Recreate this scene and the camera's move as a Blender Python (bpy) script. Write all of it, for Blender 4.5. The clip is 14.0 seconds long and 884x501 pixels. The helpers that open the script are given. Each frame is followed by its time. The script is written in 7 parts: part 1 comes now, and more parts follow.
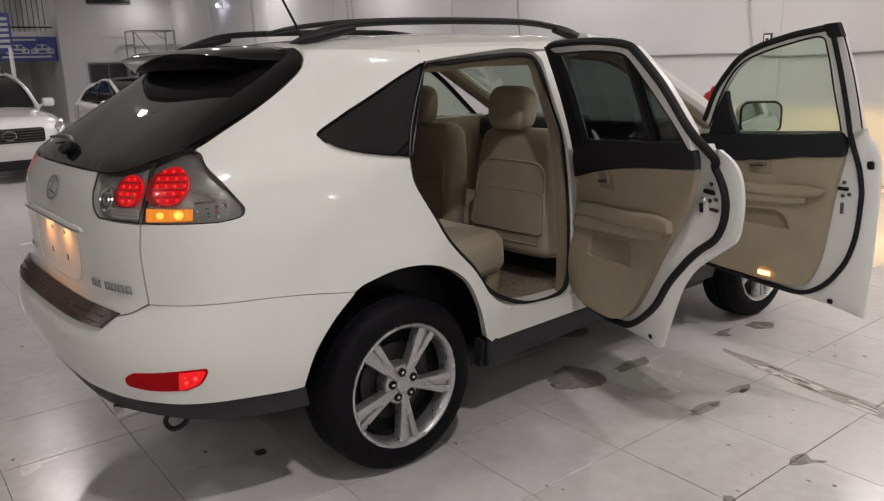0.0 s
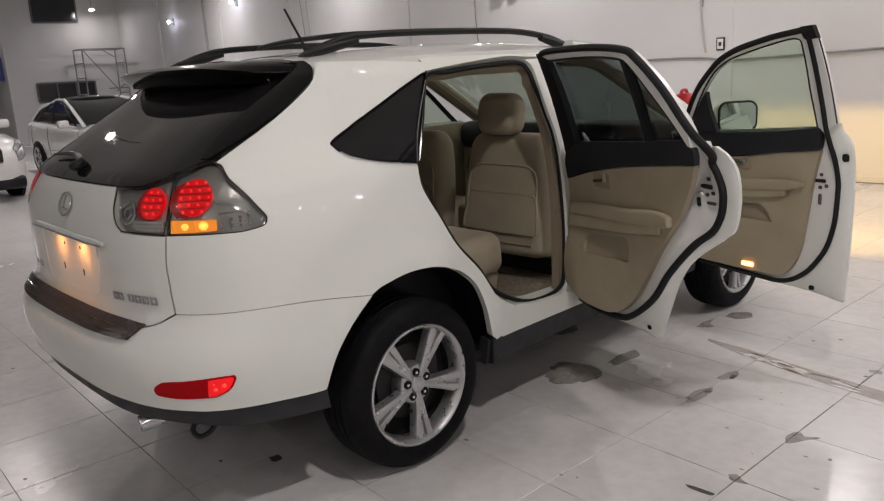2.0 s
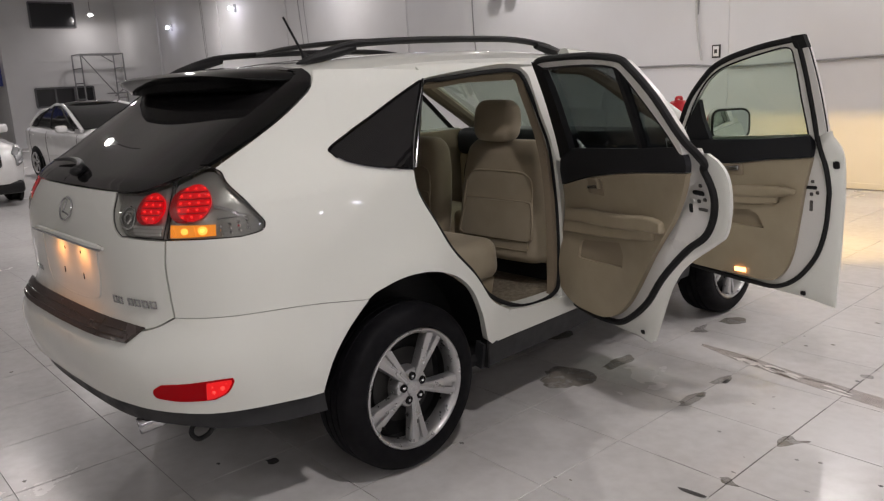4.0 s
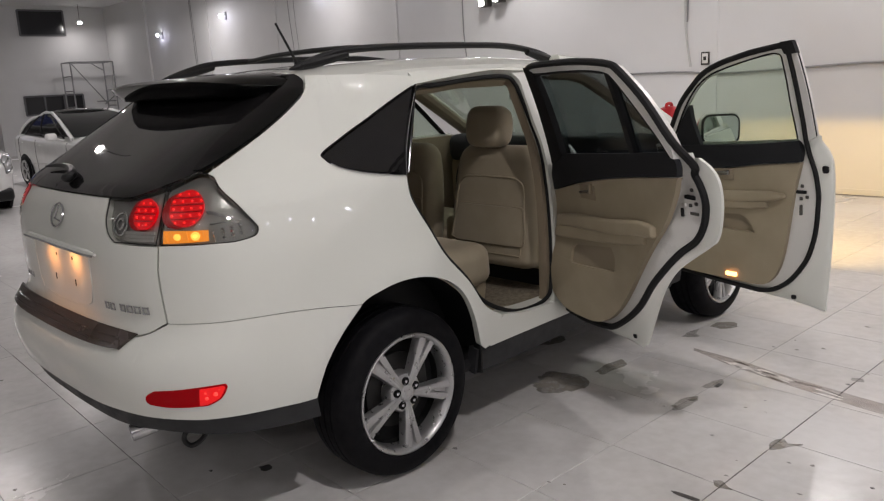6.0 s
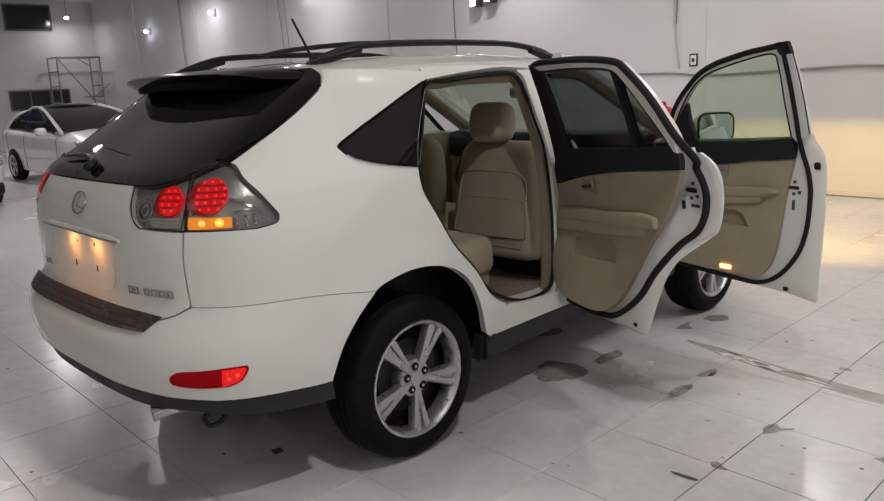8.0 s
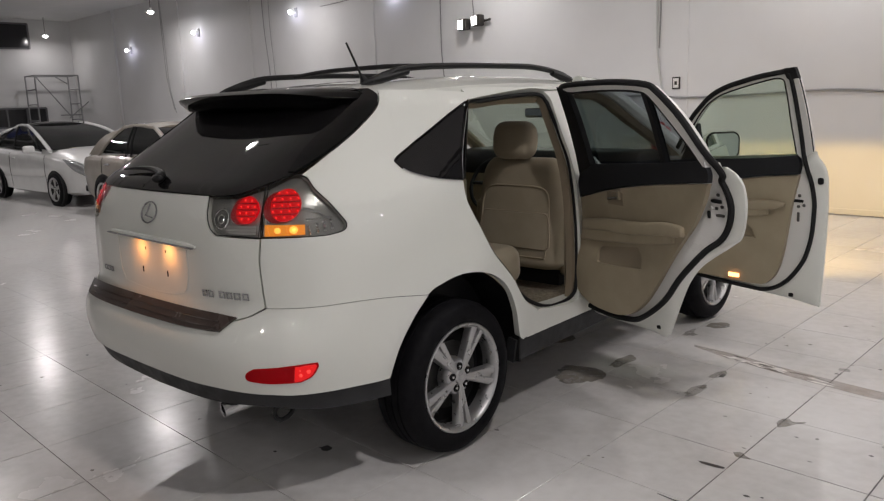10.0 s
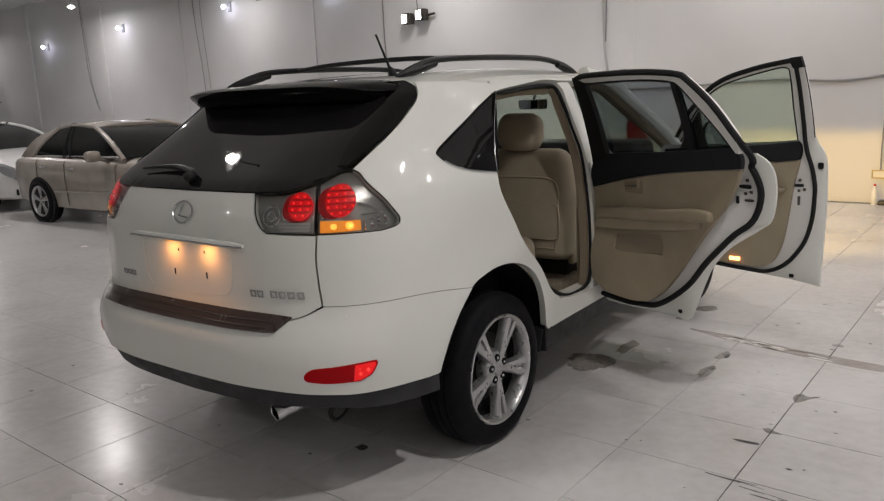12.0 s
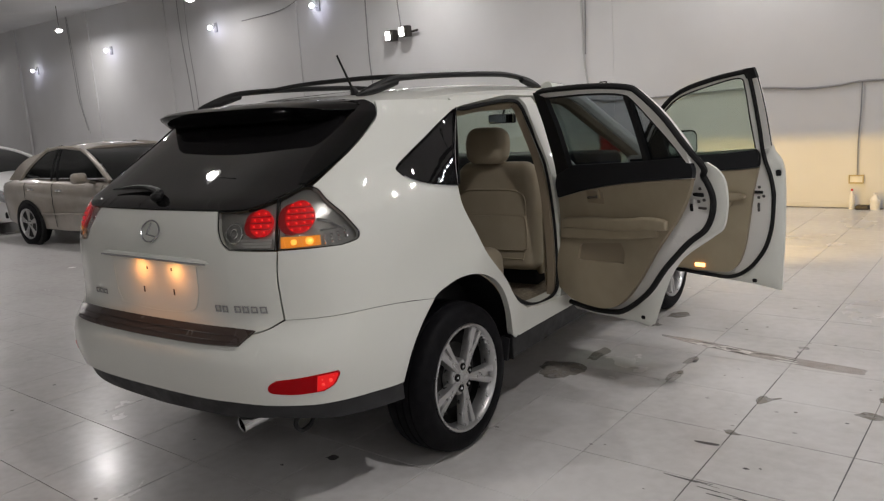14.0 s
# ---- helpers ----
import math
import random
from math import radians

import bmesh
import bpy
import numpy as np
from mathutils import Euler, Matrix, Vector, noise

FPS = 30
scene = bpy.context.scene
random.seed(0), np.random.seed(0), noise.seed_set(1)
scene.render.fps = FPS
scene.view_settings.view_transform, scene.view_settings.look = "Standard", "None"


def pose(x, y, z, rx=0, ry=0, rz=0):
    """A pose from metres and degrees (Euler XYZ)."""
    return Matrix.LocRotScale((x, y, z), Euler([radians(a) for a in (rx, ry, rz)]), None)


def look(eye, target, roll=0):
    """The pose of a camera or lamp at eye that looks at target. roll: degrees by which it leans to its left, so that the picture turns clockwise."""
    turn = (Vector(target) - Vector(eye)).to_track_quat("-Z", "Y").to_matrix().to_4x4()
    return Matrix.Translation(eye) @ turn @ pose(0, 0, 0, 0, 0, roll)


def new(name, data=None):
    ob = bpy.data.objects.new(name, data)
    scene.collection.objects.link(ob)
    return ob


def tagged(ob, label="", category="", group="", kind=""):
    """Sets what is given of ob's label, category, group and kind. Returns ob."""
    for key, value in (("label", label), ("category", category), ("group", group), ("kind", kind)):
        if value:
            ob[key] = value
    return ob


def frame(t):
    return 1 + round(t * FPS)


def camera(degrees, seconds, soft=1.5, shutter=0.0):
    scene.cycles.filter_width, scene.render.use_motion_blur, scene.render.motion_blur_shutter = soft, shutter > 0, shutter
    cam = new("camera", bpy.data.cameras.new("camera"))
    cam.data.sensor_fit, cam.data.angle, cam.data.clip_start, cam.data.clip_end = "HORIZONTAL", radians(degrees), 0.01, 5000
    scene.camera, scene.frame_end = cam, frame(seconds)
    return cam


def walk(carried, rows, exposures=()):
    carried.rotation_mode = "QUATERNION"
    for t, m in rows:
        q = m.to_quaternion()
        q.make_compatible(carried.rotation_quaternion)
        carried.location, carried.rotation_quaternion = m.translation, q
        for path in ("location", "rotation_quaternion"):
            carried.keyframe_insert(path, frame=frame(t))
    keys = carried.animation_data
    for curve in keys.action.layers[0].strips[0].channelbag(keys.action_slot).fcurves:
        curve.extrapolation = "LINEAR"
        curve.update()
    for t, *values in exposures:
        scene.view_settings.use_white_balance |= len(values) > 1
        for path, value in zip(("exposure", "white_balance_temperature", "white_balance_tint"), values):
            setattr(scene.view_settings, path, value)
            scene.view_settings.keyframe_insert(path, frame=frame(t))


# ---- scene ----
cam = camera(59.1, 14.0, soft=1.25)
PATH = [
    (0, (3.133, -1.644, 1.565), (1.632, -0.41, 1.093), -1.7),
    (0.5, (3.174, -1.732, 1.57), (1.696, -0.467, 1.105), -2.3),
    (1, (3.118, -1.828, 1.57), (1.659, -0.537, 1.114), -2.9),
    (1.5, (3.08, -1.871, 1.567), (1.637, -0.561, 1.116), -3.1),
    (2, (3.076, -1.87, 1.566), (1.646, -0.546, 1.115), -3.1),
    (2.5, (3.093, -1.87, 1.568), (1.666, -0.542, 1.12), -3.0),
    (3, (3.102, -1.879, 1.571), (1.673, -0.554, 1.124), -2.9),
    (5.5, (3.114, -1.897, 1.573), (1.695, -0.551, 1.154), -3.1),
    (6, (3.109, -1.902, 1.565), (1.695, -0.551, 1.145), -3.0),
    (6.5, (3.104, -1.925, 1.567), (1.694, -0.572, 1.141), -2.9),
    (7, (3.077, -1.984, 1.552), (1.674, -0.626, 1.119), -2.8),
    (9.3, (3.177, -2.261, 1.552), (1.818, -0.846, 1.163), -2.0),
    (9.5, (3.148, -2.325, 1.553), (1.793, -0.906, 1.168), -2.0),
    (10, (3.056, -2.46, 1.56), (1.722, -1.017, 1.185), -2.0),
    (10.5, (2.9, -2.473, 1.551), (1.604, -0.994, 1.185), -2.3),
    (11, (2.765, -2.506, 1.551), (1.508, -0.996, 1.174), -2.5),
    (11.5, (2.682, -2.655, 1.564), (1.467, -1.115, 1.176), -2.6),
    (12, (2.661, -2.767, 1.565), (1.482, -1.2, 1.171), -2.7),
    (12.5, (2.742, -2.764, 1.569), (1.585, -1.181, 1.176), -2.8),
    (13, (2.816, -2.745, 1.564), (1.662, -1.156, 1.185), -3.1),
    (13.5, (2.833, -2.75, 1.572), (1.668, -1.167, 1.203), -3.5),
    (14, (2.836, -2.757, 1.569), (1.662, -1.178, 1.209), -3.9),
]
walk(cam, [(t, look(eye, target, roll)) for t, eye, target, roll in PATH], [(0.0, 0.31, 6600, 14), (3.0, 0.27, 6600, 14), (7.0, 0.24, 6500, 12.5), (9.5, 0.14, 6500, 12), (12.5, 0.09, 6550, 11.5), (14.0, 0.05, 6500, 10.5)])


# ---- world and light ----
C2, S2 = math.cos(radians(2.0)), math.sin(radians(2.0))
WALL_V, WALL_U, CEIL = 8.07, -24.05, 4.55


def room(u, v, z=0.0):
    """A place in the hall, whose walls and tiles stand two degrees askew to the car."""
    return Vector((u * C2 + v * S2, -u * S2 + v * C2, z))


ROOM = Matrix.Rotation(radians(-2.0), 4, "Z")

world = bpy.data.worlds.new("world")
world.use_nodes = True
world.node_tree.nodes["Background"].inputs[0].default_value = (0.6, 0.62, 0.65, 1)
world.node_tree.nodes["Background"].inputs[1].default_value = 0.02
scene.world = world
scene.cycles.caustics_reflective = False


def lamp(name, kind, place, power, colour=(1, 1, 1), size=0.1, aim=None, spot=None, blend=0.3):
    data = bpy.data.lights.new(name, kind)
    data.energy, data.color = power, colour
    ob = new(name, data)
    if kind == "AREA":
        data.shape, data.size = "DISK", size
    else:
        data.shadow_soft_size = size
    if kind == "SPOT":
        data.spot_size, data.spot_blend = radians(spot), blend
    ob.matrix_world = look(place, aim) if aim else Matrix.Translation(place)
    return ob


COOL, NEUTRAL = (0.70, 0.70, 1.0), (1.0, 0.96, 0.95)
# hanging lamps of the hall, in rows along it
# many of these hang out of view, added to fill and balance the light
HANGING = [(-23.2, 7.0), (-16.0, 7.0), (-10.7, 7.0), (-14.7, 3.15), (-8.9, 3.07), (-2.6, 5.3), (-7.6, 0.1), (-3.5, 0.3), (1.6, -4.6), (2.6, 2.0), (3.55, 4.2), (6.4, -5.0),
           (-6.0, -6.5), (-1.5, -7.5), (3.5, -8.0), (8.0, -1.5), (3.0, -0.6), (-19.0, -1.5), (-5.4, 7.0), (-0.1, 7.0), (-26.4, 1.5), (5.1, 6.5)]
POWER = (12, 26, 26, 60, 46, 48, 42, 11, 15, 22, 50, 34, 18, 12, 13, 34, 46, 120, 26, 28, 30, 12)
for (u, v), watts in zip(HANGING, POWER):
    lamp("hall_light", "AREA", room(u, v, 3.928), watts, NEUTRAL, 0.11, room(u, v, 0))
# small wall lamps
WALL_LAMPS = [(-19.6, 3.33), (-15.65, 3.50), (-11.39, 3.57), (-8.22, 3.61), (3.9, 2.7), (5.6, 2.65), (7.4, 2.7)]
for u, z in WALL_LAMPS:
    lamp("wall_light", "POINT", room(u, WALL_V - 0.17, z - 0.05), 1.3, COOL, 0.05)


EAST_LAMPS = [(0.6, 2.5), (2.2, 2.45), (3.8, 2.5), (5.2, 2.3), (6.6, 2.5)]
for v, z in EAST_LAMPS:
    lamp("wall_light", "POINT", room(9.3, v, z - 0.05), 1.3, COOL, 0.05)


# ---- materials ----
def material(name, colour, rough=0.5, metal=0.0, **extra):
    m = bpy.data.materials.new(name)
    m.use_nodes = True
    b = m.node_tree.nodes["Principled BSDF"]
    b.inputs["Base Color"].default_value = (*colour, 1)
    b.inputs["Roughness"].default_value = rough
    b.inputs["Metallic"].default_value = metal
    for key, value in extra.items():
        b.inputs[key.replace("_", " ")].default_value = value
    return m


def ramp_noise(m, scale, low, high, detail=4.0, stretch=(1, 1, 1), lo=0.35, hi=0.65):
    """Lays a noise between two colours over the base colour. Returns the noise node."""
    t = m.node_tree
    co = t.nodes.new("ShaderNodeTexCoord")
    mp = t.nodes.new("ShaderNodeMapping")
    mp.inputs["Scale"].default_value = stretch
    n = t.nodes.new("ShaderNodeTexNoise")
    n.inputs["Scale"].default_value, n.inputs["Detail"].default_value = scale, detail
    r = t.nodes.new("ShaderNodeValToRGB")
    r.color_ramp.elements[0].position, r.color_ramp.elements[1].position = lo, hi
    r.color_ramp.elements[0].color, r.color_ramp.elements[1].color = (*low, 1), (*high, 1)
    t.links.new(co.outputs["Object"], mp.inputs["Vector"])
    t.links.new(mp.outputs[0], n.inputs["Vector"])
    t.links.new(n.outputs["Fac"], r.inputs[0])
    t.links.new(r.outputs[0], t.nodes["Principled BSDF"].inputs["Base Color"])
    return n


def bumped(m, scale, strength, distance=0.002, detail=3.0, kind="noise"):
    t = m.node_tree
    co = t.nodes.new("ShaderNodeTexCoord")
    if kind == "noise":
        n = t.nodes.new("ShaderNodeTexNoise")
        n.inputs["Scale"].default_value, n.inputs["Detail"].default_value = scale, detail
        out = n.outputs["Fac"]
    else:
        n = t.nodes.new("ShaderNodeTexVoronoi")
        n.inputs["Scale"].default_value = scale
        out = n.outputs["Distance"]
    b = t.nodes.new("ShaderNodeBump")
    b.inputs["Strength"].default_value, b.inputs["Distance"].default_value = strength, distance
    t.links.new(co.outputs["Object"], n.inputs["Vector"])
    t.links.new(out, b.inputs["Height"])
    t.links.new(b.outputs[0], t.nodes["Principled BSDF"].inputs["Normal"])
    return m


def rough_noise(m, scale, low, high, detail=4.0):
    t = m.node_tree
    co = t.nodes.new("ShaderNodeTexCoord")
    n = t.nodes.new("ShaderNodeTexNoise")
    n.inputs["Scale"].default_value, n.inputs["Detail"].default_value = scale, detail
    r = t.nodes.new("ShaderNodeMapRange")
    r.inputs["From Min"].default_value, r.inputs["From Max"].default_value = 0.3, 0.7
    r.inputs["To Min"].default_value, r.inputs["To Max"].default_value = low, high
    t.links.new(co.outputs["Object"], n.inputs["Vector"])
    t.links.new(n.outputs["Fac"], r.inputs["Value"])
    t.links.new(r.outputs[0], t.nodes["Principled BSDF"].inputs["Roughness"])
    return m


def glowing(name, colour, strength, base=(0.1, 0.1, 0.1)):
    m = material(name, base, 0.3)
    b = m.node_tree.nodes["Principled BSDF"]
    b.inputs["Emission Color"].default_value = (*colour, 1)
    b.inputs["Emission Strength"].default_value = strength
    return m


def glass(name, tint, rough=0.0, mirror=0.0):
    """A thin pane: tinted see-through with a clear gloss on top."""
    m = bpy.data.materials.new(name)
    m.use_nodes = True
    t = m.node_tree
    t.nodes.clear()
    out = t.nodes.new("ShaderNodeOutputMaterial")
    see = t.nodes.new("ShaderNodeBsdfTransparent")
    see.inputs[0].default_value = (*tint, 1)
    shine = t.nodes.new("ShaderNodeBsdfGlossy")
    shine.inputs["Roughness"].default_value = rough
    mix = t.nodes.new("ShaderNodeMixShader")
    face = t.nodes.new("ShaderNodeLayerWeight")
    face.inputs["Blend"].default_value = 0.5
    power = t.nodes.new("ShaderNodeMath")
    power.operation = "POWER"
    power.inputs[1].default_value = 4.0
    fr = t.nodes.new("ShaderNodeMapRange")
    fr.inputs["To Min"].default_value, fr.inputs["To Max"].default_value = 0.035, 0.9
    t.links.new(face.outputs["Facing"], power.inputs[0])
    t.links.new(power.outputs[0], fr.inputs["Value"])
    t.links.new(fr.outputs[0], mix.inputs[0])
    t.links.new(see.outputs[0], mix.inputs[1])
    t.links.new(shine.outputs[0], mix.inputs[2])
    t.links.new(mix.outputs[0], out.inputs[0])
    return m


PAINT = material("pearl_white_paint", (0.77, 0.77, 0.71), 0.5, 0.0, Specular_IOR_Level=0.15, Coat_Weight=1.0, Coat_Roughness=0.02)
ramp_noise(PAINT, 900, (0.70, 0.712, 0.66), (0.74, 0.752, 0.70), 1.0)
bumped(PAINT, 5.5, 0.16, 0.006, 2.0)
PAINT.node_tree.links.new(PAINT.node_tree.nodes["Bump"].outputs[0], PAINT.node_tree.nodes["Principled BSDF"].inputs["Coat Normal"])
PAINT_INNER = material("white_paint_inner", (0.72, 0.71, 0.68), 0.35)
rough_noise(PAINT_INNER, 9, 0.25, 0.5)
BLACK_GLOSS = material("black_gloss_paint", (0.0018, 0.0018, 0.002), 0.06, 0.0, Specular_IOR_Level=0.40)
rough_noise(BLACK_GLOSS, 7, 0.04, 0.09)
BLACK_PLASTIC = material("black_plastic", (0.009, 0.009, 0.0098), 0.45, 0.0, Specular_IOR_Level=0.30)
bumped(BLACK_PLASTIC, 400, 0.15, 0.001)
GREY_PLASTIC = material("grey_valance_plastic", (0.026, 0.027, 0.029), 0.55, 0.0, Specular_IOR_Level=0.35)
rough_noise(GREY_PLASTIC, 14, 0.42, 0.68)
RUBBER = material("black_rubber", (0.010, 0.010, 0.0105), 0.7, 0.0, Specular_IOR_Level=0.3)
TYRE = material("tyre_rubber", (0.009, 0.009, 0.011), 0.6, 0.0, Specular_IOR_Level=0.10)
ramp_noise(TYRE, 26, (0.0045, 0.0045, 0.0058), (0.0090, 0.0088, 0.0100), 6)
bumped(TYRE, 60, 0.25, 0.002)
ALLOY = material("silver_alloy", (0.50, 0.50, 0.50), 0.32, 0.85)
rough_noise(ALLOY, 40, 0.24, 0.42)
CHROME = material("chrome", (0.78, 0.78, 0.80), 0.08, 1.0)
DULL_CHROME = material("dull_chrome", (0.52, 0.52, 0.53), 0.15, 1.0)
STEEL = material("dark_steel", (0.12, 0.115, 0.11), 0.5, 0.8)
REAR_GLASS = material("privacy_glass", (0.010, 0.0095, 0.010), 0.02, 0.0, Specular_IOR_Level=0.50)
CLEAR_GLASS = glass("clear_car_glass", (0.80, 0.86, 0.80))
TINT_GLASS = glass("tinted_car_glass", (0.53, 0.56, 0.58))
SMOKE_LENS = glass("clear_lamp_lens", (0.78, 0.78, 0.76), 0.03)
LAMP_BACK = material("lamp_reflector", (0.36, 0.36, 0.35), 0.28, 0.6)
bumped(LAMP_BACK, 160, 0.25, 0.002, 2)
RED_LIT = glowing("lit_red_lamp", (1.0, 0.0, 0.006), 0.50, (0.12, 0.0, 0.0))
RED_DEEP = glowing("deep_red_lamp", (1.0, 0.0, 0.01), 0.10, (0.10, 0.0, 0.0))
RED_DIODE = glowing("lit_red_diode", (1.0, 0.025, 0.02), 1.0, (0.4, 0.01, 0.01))
AMBER_LIT = glowing("lit_amber_lamp", (1.0, 0.31, 0.03), 0.62, (0.5, 0.2, 0.02))
AMBER_BULB = glowing("lit_amber_bulb", (1.0, 0.44, 0.07), 1.7, (0.5, 0.2, 0.02))
LAMP_CLEAR = material("clear_lamp_plastic", (0.62, 0.62, 0.60), 0.15, 0.2, Coat_Weight=1.0)
PLATE_LIT = glowing("lit_plate_lamp", (1.0, 0.45, 0.12), 0.6, (0.5, 0.3, 0.1))
RED_REFLECTOR = material("red_reflector", (0.34, 0.001, 0.004), 0.10, 0.0, Specular_IOR_Level=0.12)
# faint glow put into the reflector red, though it is no lamp
RED_REFLECTOR.node_tree.nodes["Principled BSDF"].inputs["Emission Color"].default_value = (1, 0.01, 0.015, 1)
RED_REFLECTOR.node_tree.nodes["Principled BSDF"].inputs["Emission Strength"].default_value = 0.02
# the reflector's gleam and glints, put in as emission
RED_GLEAM = glowing("red_gleam", (1.0, 0.003, 0.005), 0.45, (0.5, 0.002, 0.004))
RED_GLINT = glowing("red_glint", (1.0, 0.06, 0.04), 0.95, (0.5, 0.02, 0.02))
BEIGE = material("beige_cloth", (0.335, 0.285, 0.205), 0.85, 0.0, Sheen_Weight=0.15)
ramp_noise(BEIGE, 7, (0.315, 0.268, 0.190), (0.352, 0.300, 0.216), 5)
bumped(BEIGE, 900, 0.12, 0.001)
BEIGE_TRIM = material("beige_trim_plastic", (0.355, 0.30, 0.21), 0.55)
ramp_noise(BEIGE_TRIM, 5, (0.322, 0.272, 0.188), (0.372, 0.316, 0.222), 4)
bumped(BEIGE_TRIM, 700, 0.12, 0.001)
# darker, browner copy of the beige trim for pillars and sill plates
PILLAR_TRIM = material("brown_beige_plastic", (0.23, 0.185, 0.13), 0.55)
ramp_noise(PILLAR_TRIM, 5, (0.21, 0.168, 0.116), (0.25, 0.202, 0.142), 4)
bumped(PILLAR_TRIM, 700, 0.12, 0.001)
DARK_TRIM = material("dark_upper_trim", (0.015, 0.0158, 0.019), 0.55, 0.0, Specular_IOR_Level=0.3)
bumped(DARK_TRIM, 600, 0.2, 0.001)
CARPET = material("beige_carpet", (0.20, 0.165, 0.12), 0.95)
ramp_noise(CARPET, 45, (0.15, 0.125, 0.09), (0.24, 0.20, 0.145), 8)
bumped(CARPET, 1200, 0.6, 0.003)
# darker beige: recess shade put into the colour; the seat piping wears it too
SHADED_BEIGE = material("shaded_beige", (0.29, 0.24, 0.17), 0.85)
HEADLINER = material("light_headliner", (0.55, 0.52, 0.46), 0.9)
RED_PLASTIC = material("red_plastic", (0.50, 0.012, 0.02), 0.35)
WHITE_PLASTIC = material("white_plastic", (0.75, 0.74, 0.71), 0.4)
YELLOW_PAD = material("step_pad_plastic", (0.050, 0.036, 0.031), 0.2)
rough_noise(YELLOW_PAD, 9, 0.14, 0.3)


# ---- helpers for shapes ----
def part(name, bm, mat, parent=None, label="", sharp=35, smooth=True):
    """Links a bmesh as one mesh object, under a thing or a part."""
    bmesh.ops.recalc_face_normals(bm, faces=bm.faces)
    me = bpy.data.meshes.new(name)
    bm.to_mesh(me)
    bm.free()
    return put(name, me, mat, parent, label, sharp, smooth)


def put(name, me, mat, parent=None, label="", sharp=35, smooth=True):
    if not me.materials:
        me.materials.append(mat)
    if smooth:
        me.shade_smooth()
        me.set_sharp_from_angle(angle=radians(sharp))
    ob = new(name, me)
    if parent:
        ob.parent = parent
        ob.matrix_parent_inverse = parent.matrix_world.inverted() if parent.type == "EMPTY" else Matrix()
    if label:
        ob["label"] = label
    return ob


def thing(name, place, label, category, group="", kind=""):
    ob = new(name)
    ob.empty_display_size = 0.1
    ob.matrix_world = place if isinstance(place, Matrix) else Matrix.Translation(place)
    ob["base"] = 1
    del ob["base"]
    return tagged(ob, label, category, group, kind)


def box(bm, lo, hi, m=None, bevel=0.0, seg=2):
    """A box between two corners, with rounded edges, added to bm."""
    lo, hi = Vector(lo), Vector(hi)
    mid, size = (lo + hi) / 2, hi - lo
    made = bmesh.ops.create_cube(bm, size=1, matrix=Matrix.Translation(mid) @ Matrix.Diagonal((*size, 1)))
    vs = made["verts"]
    if bevel:
        es = list({e for v in vs for e in v.link_edges})
        made = bmesh.ops.bevel(bm, geom=es, offset=bevel, segments=seg, profile=0.5, affect="EDGES")
        vs = list({v for f in made["faces"] for v in f.verts} | {v for v in vs if v.is_valid})
    if m:
        bmesh.ops.transform(bm, matrix=m, verts=vs)
    return vs


def tube(bm, pts, radius, n=8, cap=True, radii=None):
    """A round rod through the points."""
    pts = [Vector(p) for p in pts]
    rings, side = [], None
    for i, p in enumerate(pts):
        d = (pts[min(i + 1, len(pts) - 1)] - pts[max(i - 1, 0)]).normalized()
        if side is None:
            side = d.orthogonal().normalized()
        side = (side - d * side.dot(d)).normalized()
        up = d.cross(side)
        r = radii[i] if radii else radius
        rings.append([bm.verts.new(p + r * (math.cos(a) * side + math.sin(a) * up)) for a in (2 * math.pi * k / n for k in range(n))])
    for a, b in zip(rings, rings[1:]):
        for k in range(n):
            bm.faces.new((a[k], a[(k + 1) % n], b[(k + 1) % n], b[k]))
    if cap:
        bm.faces.new(rings[0][::-1])
        bm.faces.new(rings[-1])
    return rings


def lathe(bm, profile, n=48, m=None, closed=False):
    """Turns a profile of (along x, radius) round the x axis."""
    rings = [[bm.verts.new((x, r * math.cos(a), r * math.sin(a))) for a in (2 * math.pi * k / n for k in range(n))] for x, r in profile]
    if closed:
        rings.append(rings[0])
    for a, b in zip(rings, rings[1:]):
        for k in range(n):
            bm.faces.new((a[k], a[(k + 1) % n], b[(k + 1) % n], b[k]))
    if m:
        bmesh.ops.transform(bm, matrix=m, verts=list({v for r in rings for v in r}))
    return rings


def smooth_line(pts, n=6):
    """A smooth open curve through the points."""
    pts = [Vector(p) for p in pts]
    if len(pts) < 3:
        return pts
    out = []
    ext = [2 * pts[0] - pts[1], *pts, 2 * pts[-1] - pts[-2]]
    for a, b, c, d in zip(ext, ext[1:], ext[2:], ext[3:]):
        for k in range(n):
            t = k / n
            out.append(0.5 * (2 * b + (c - a) * t + (2 * a - 5 * b + 4 * c - d) * t * t + (3 * b - a - 3 * c + d) * t ** 3))
    out.append(pts[-1])
    return out


def loop_of(*lines, n=6):
    """A closed outline out of smooth lines, joined end to end."""
    out = []
    for line in lines:
        for q in smooth_line(line, n):
            if not out or (q - out[-1]).length > 1e-5:
                out.append(q)
    if (out[0] - out[-1]).length < 1e-5:
        out.pop()
    return out


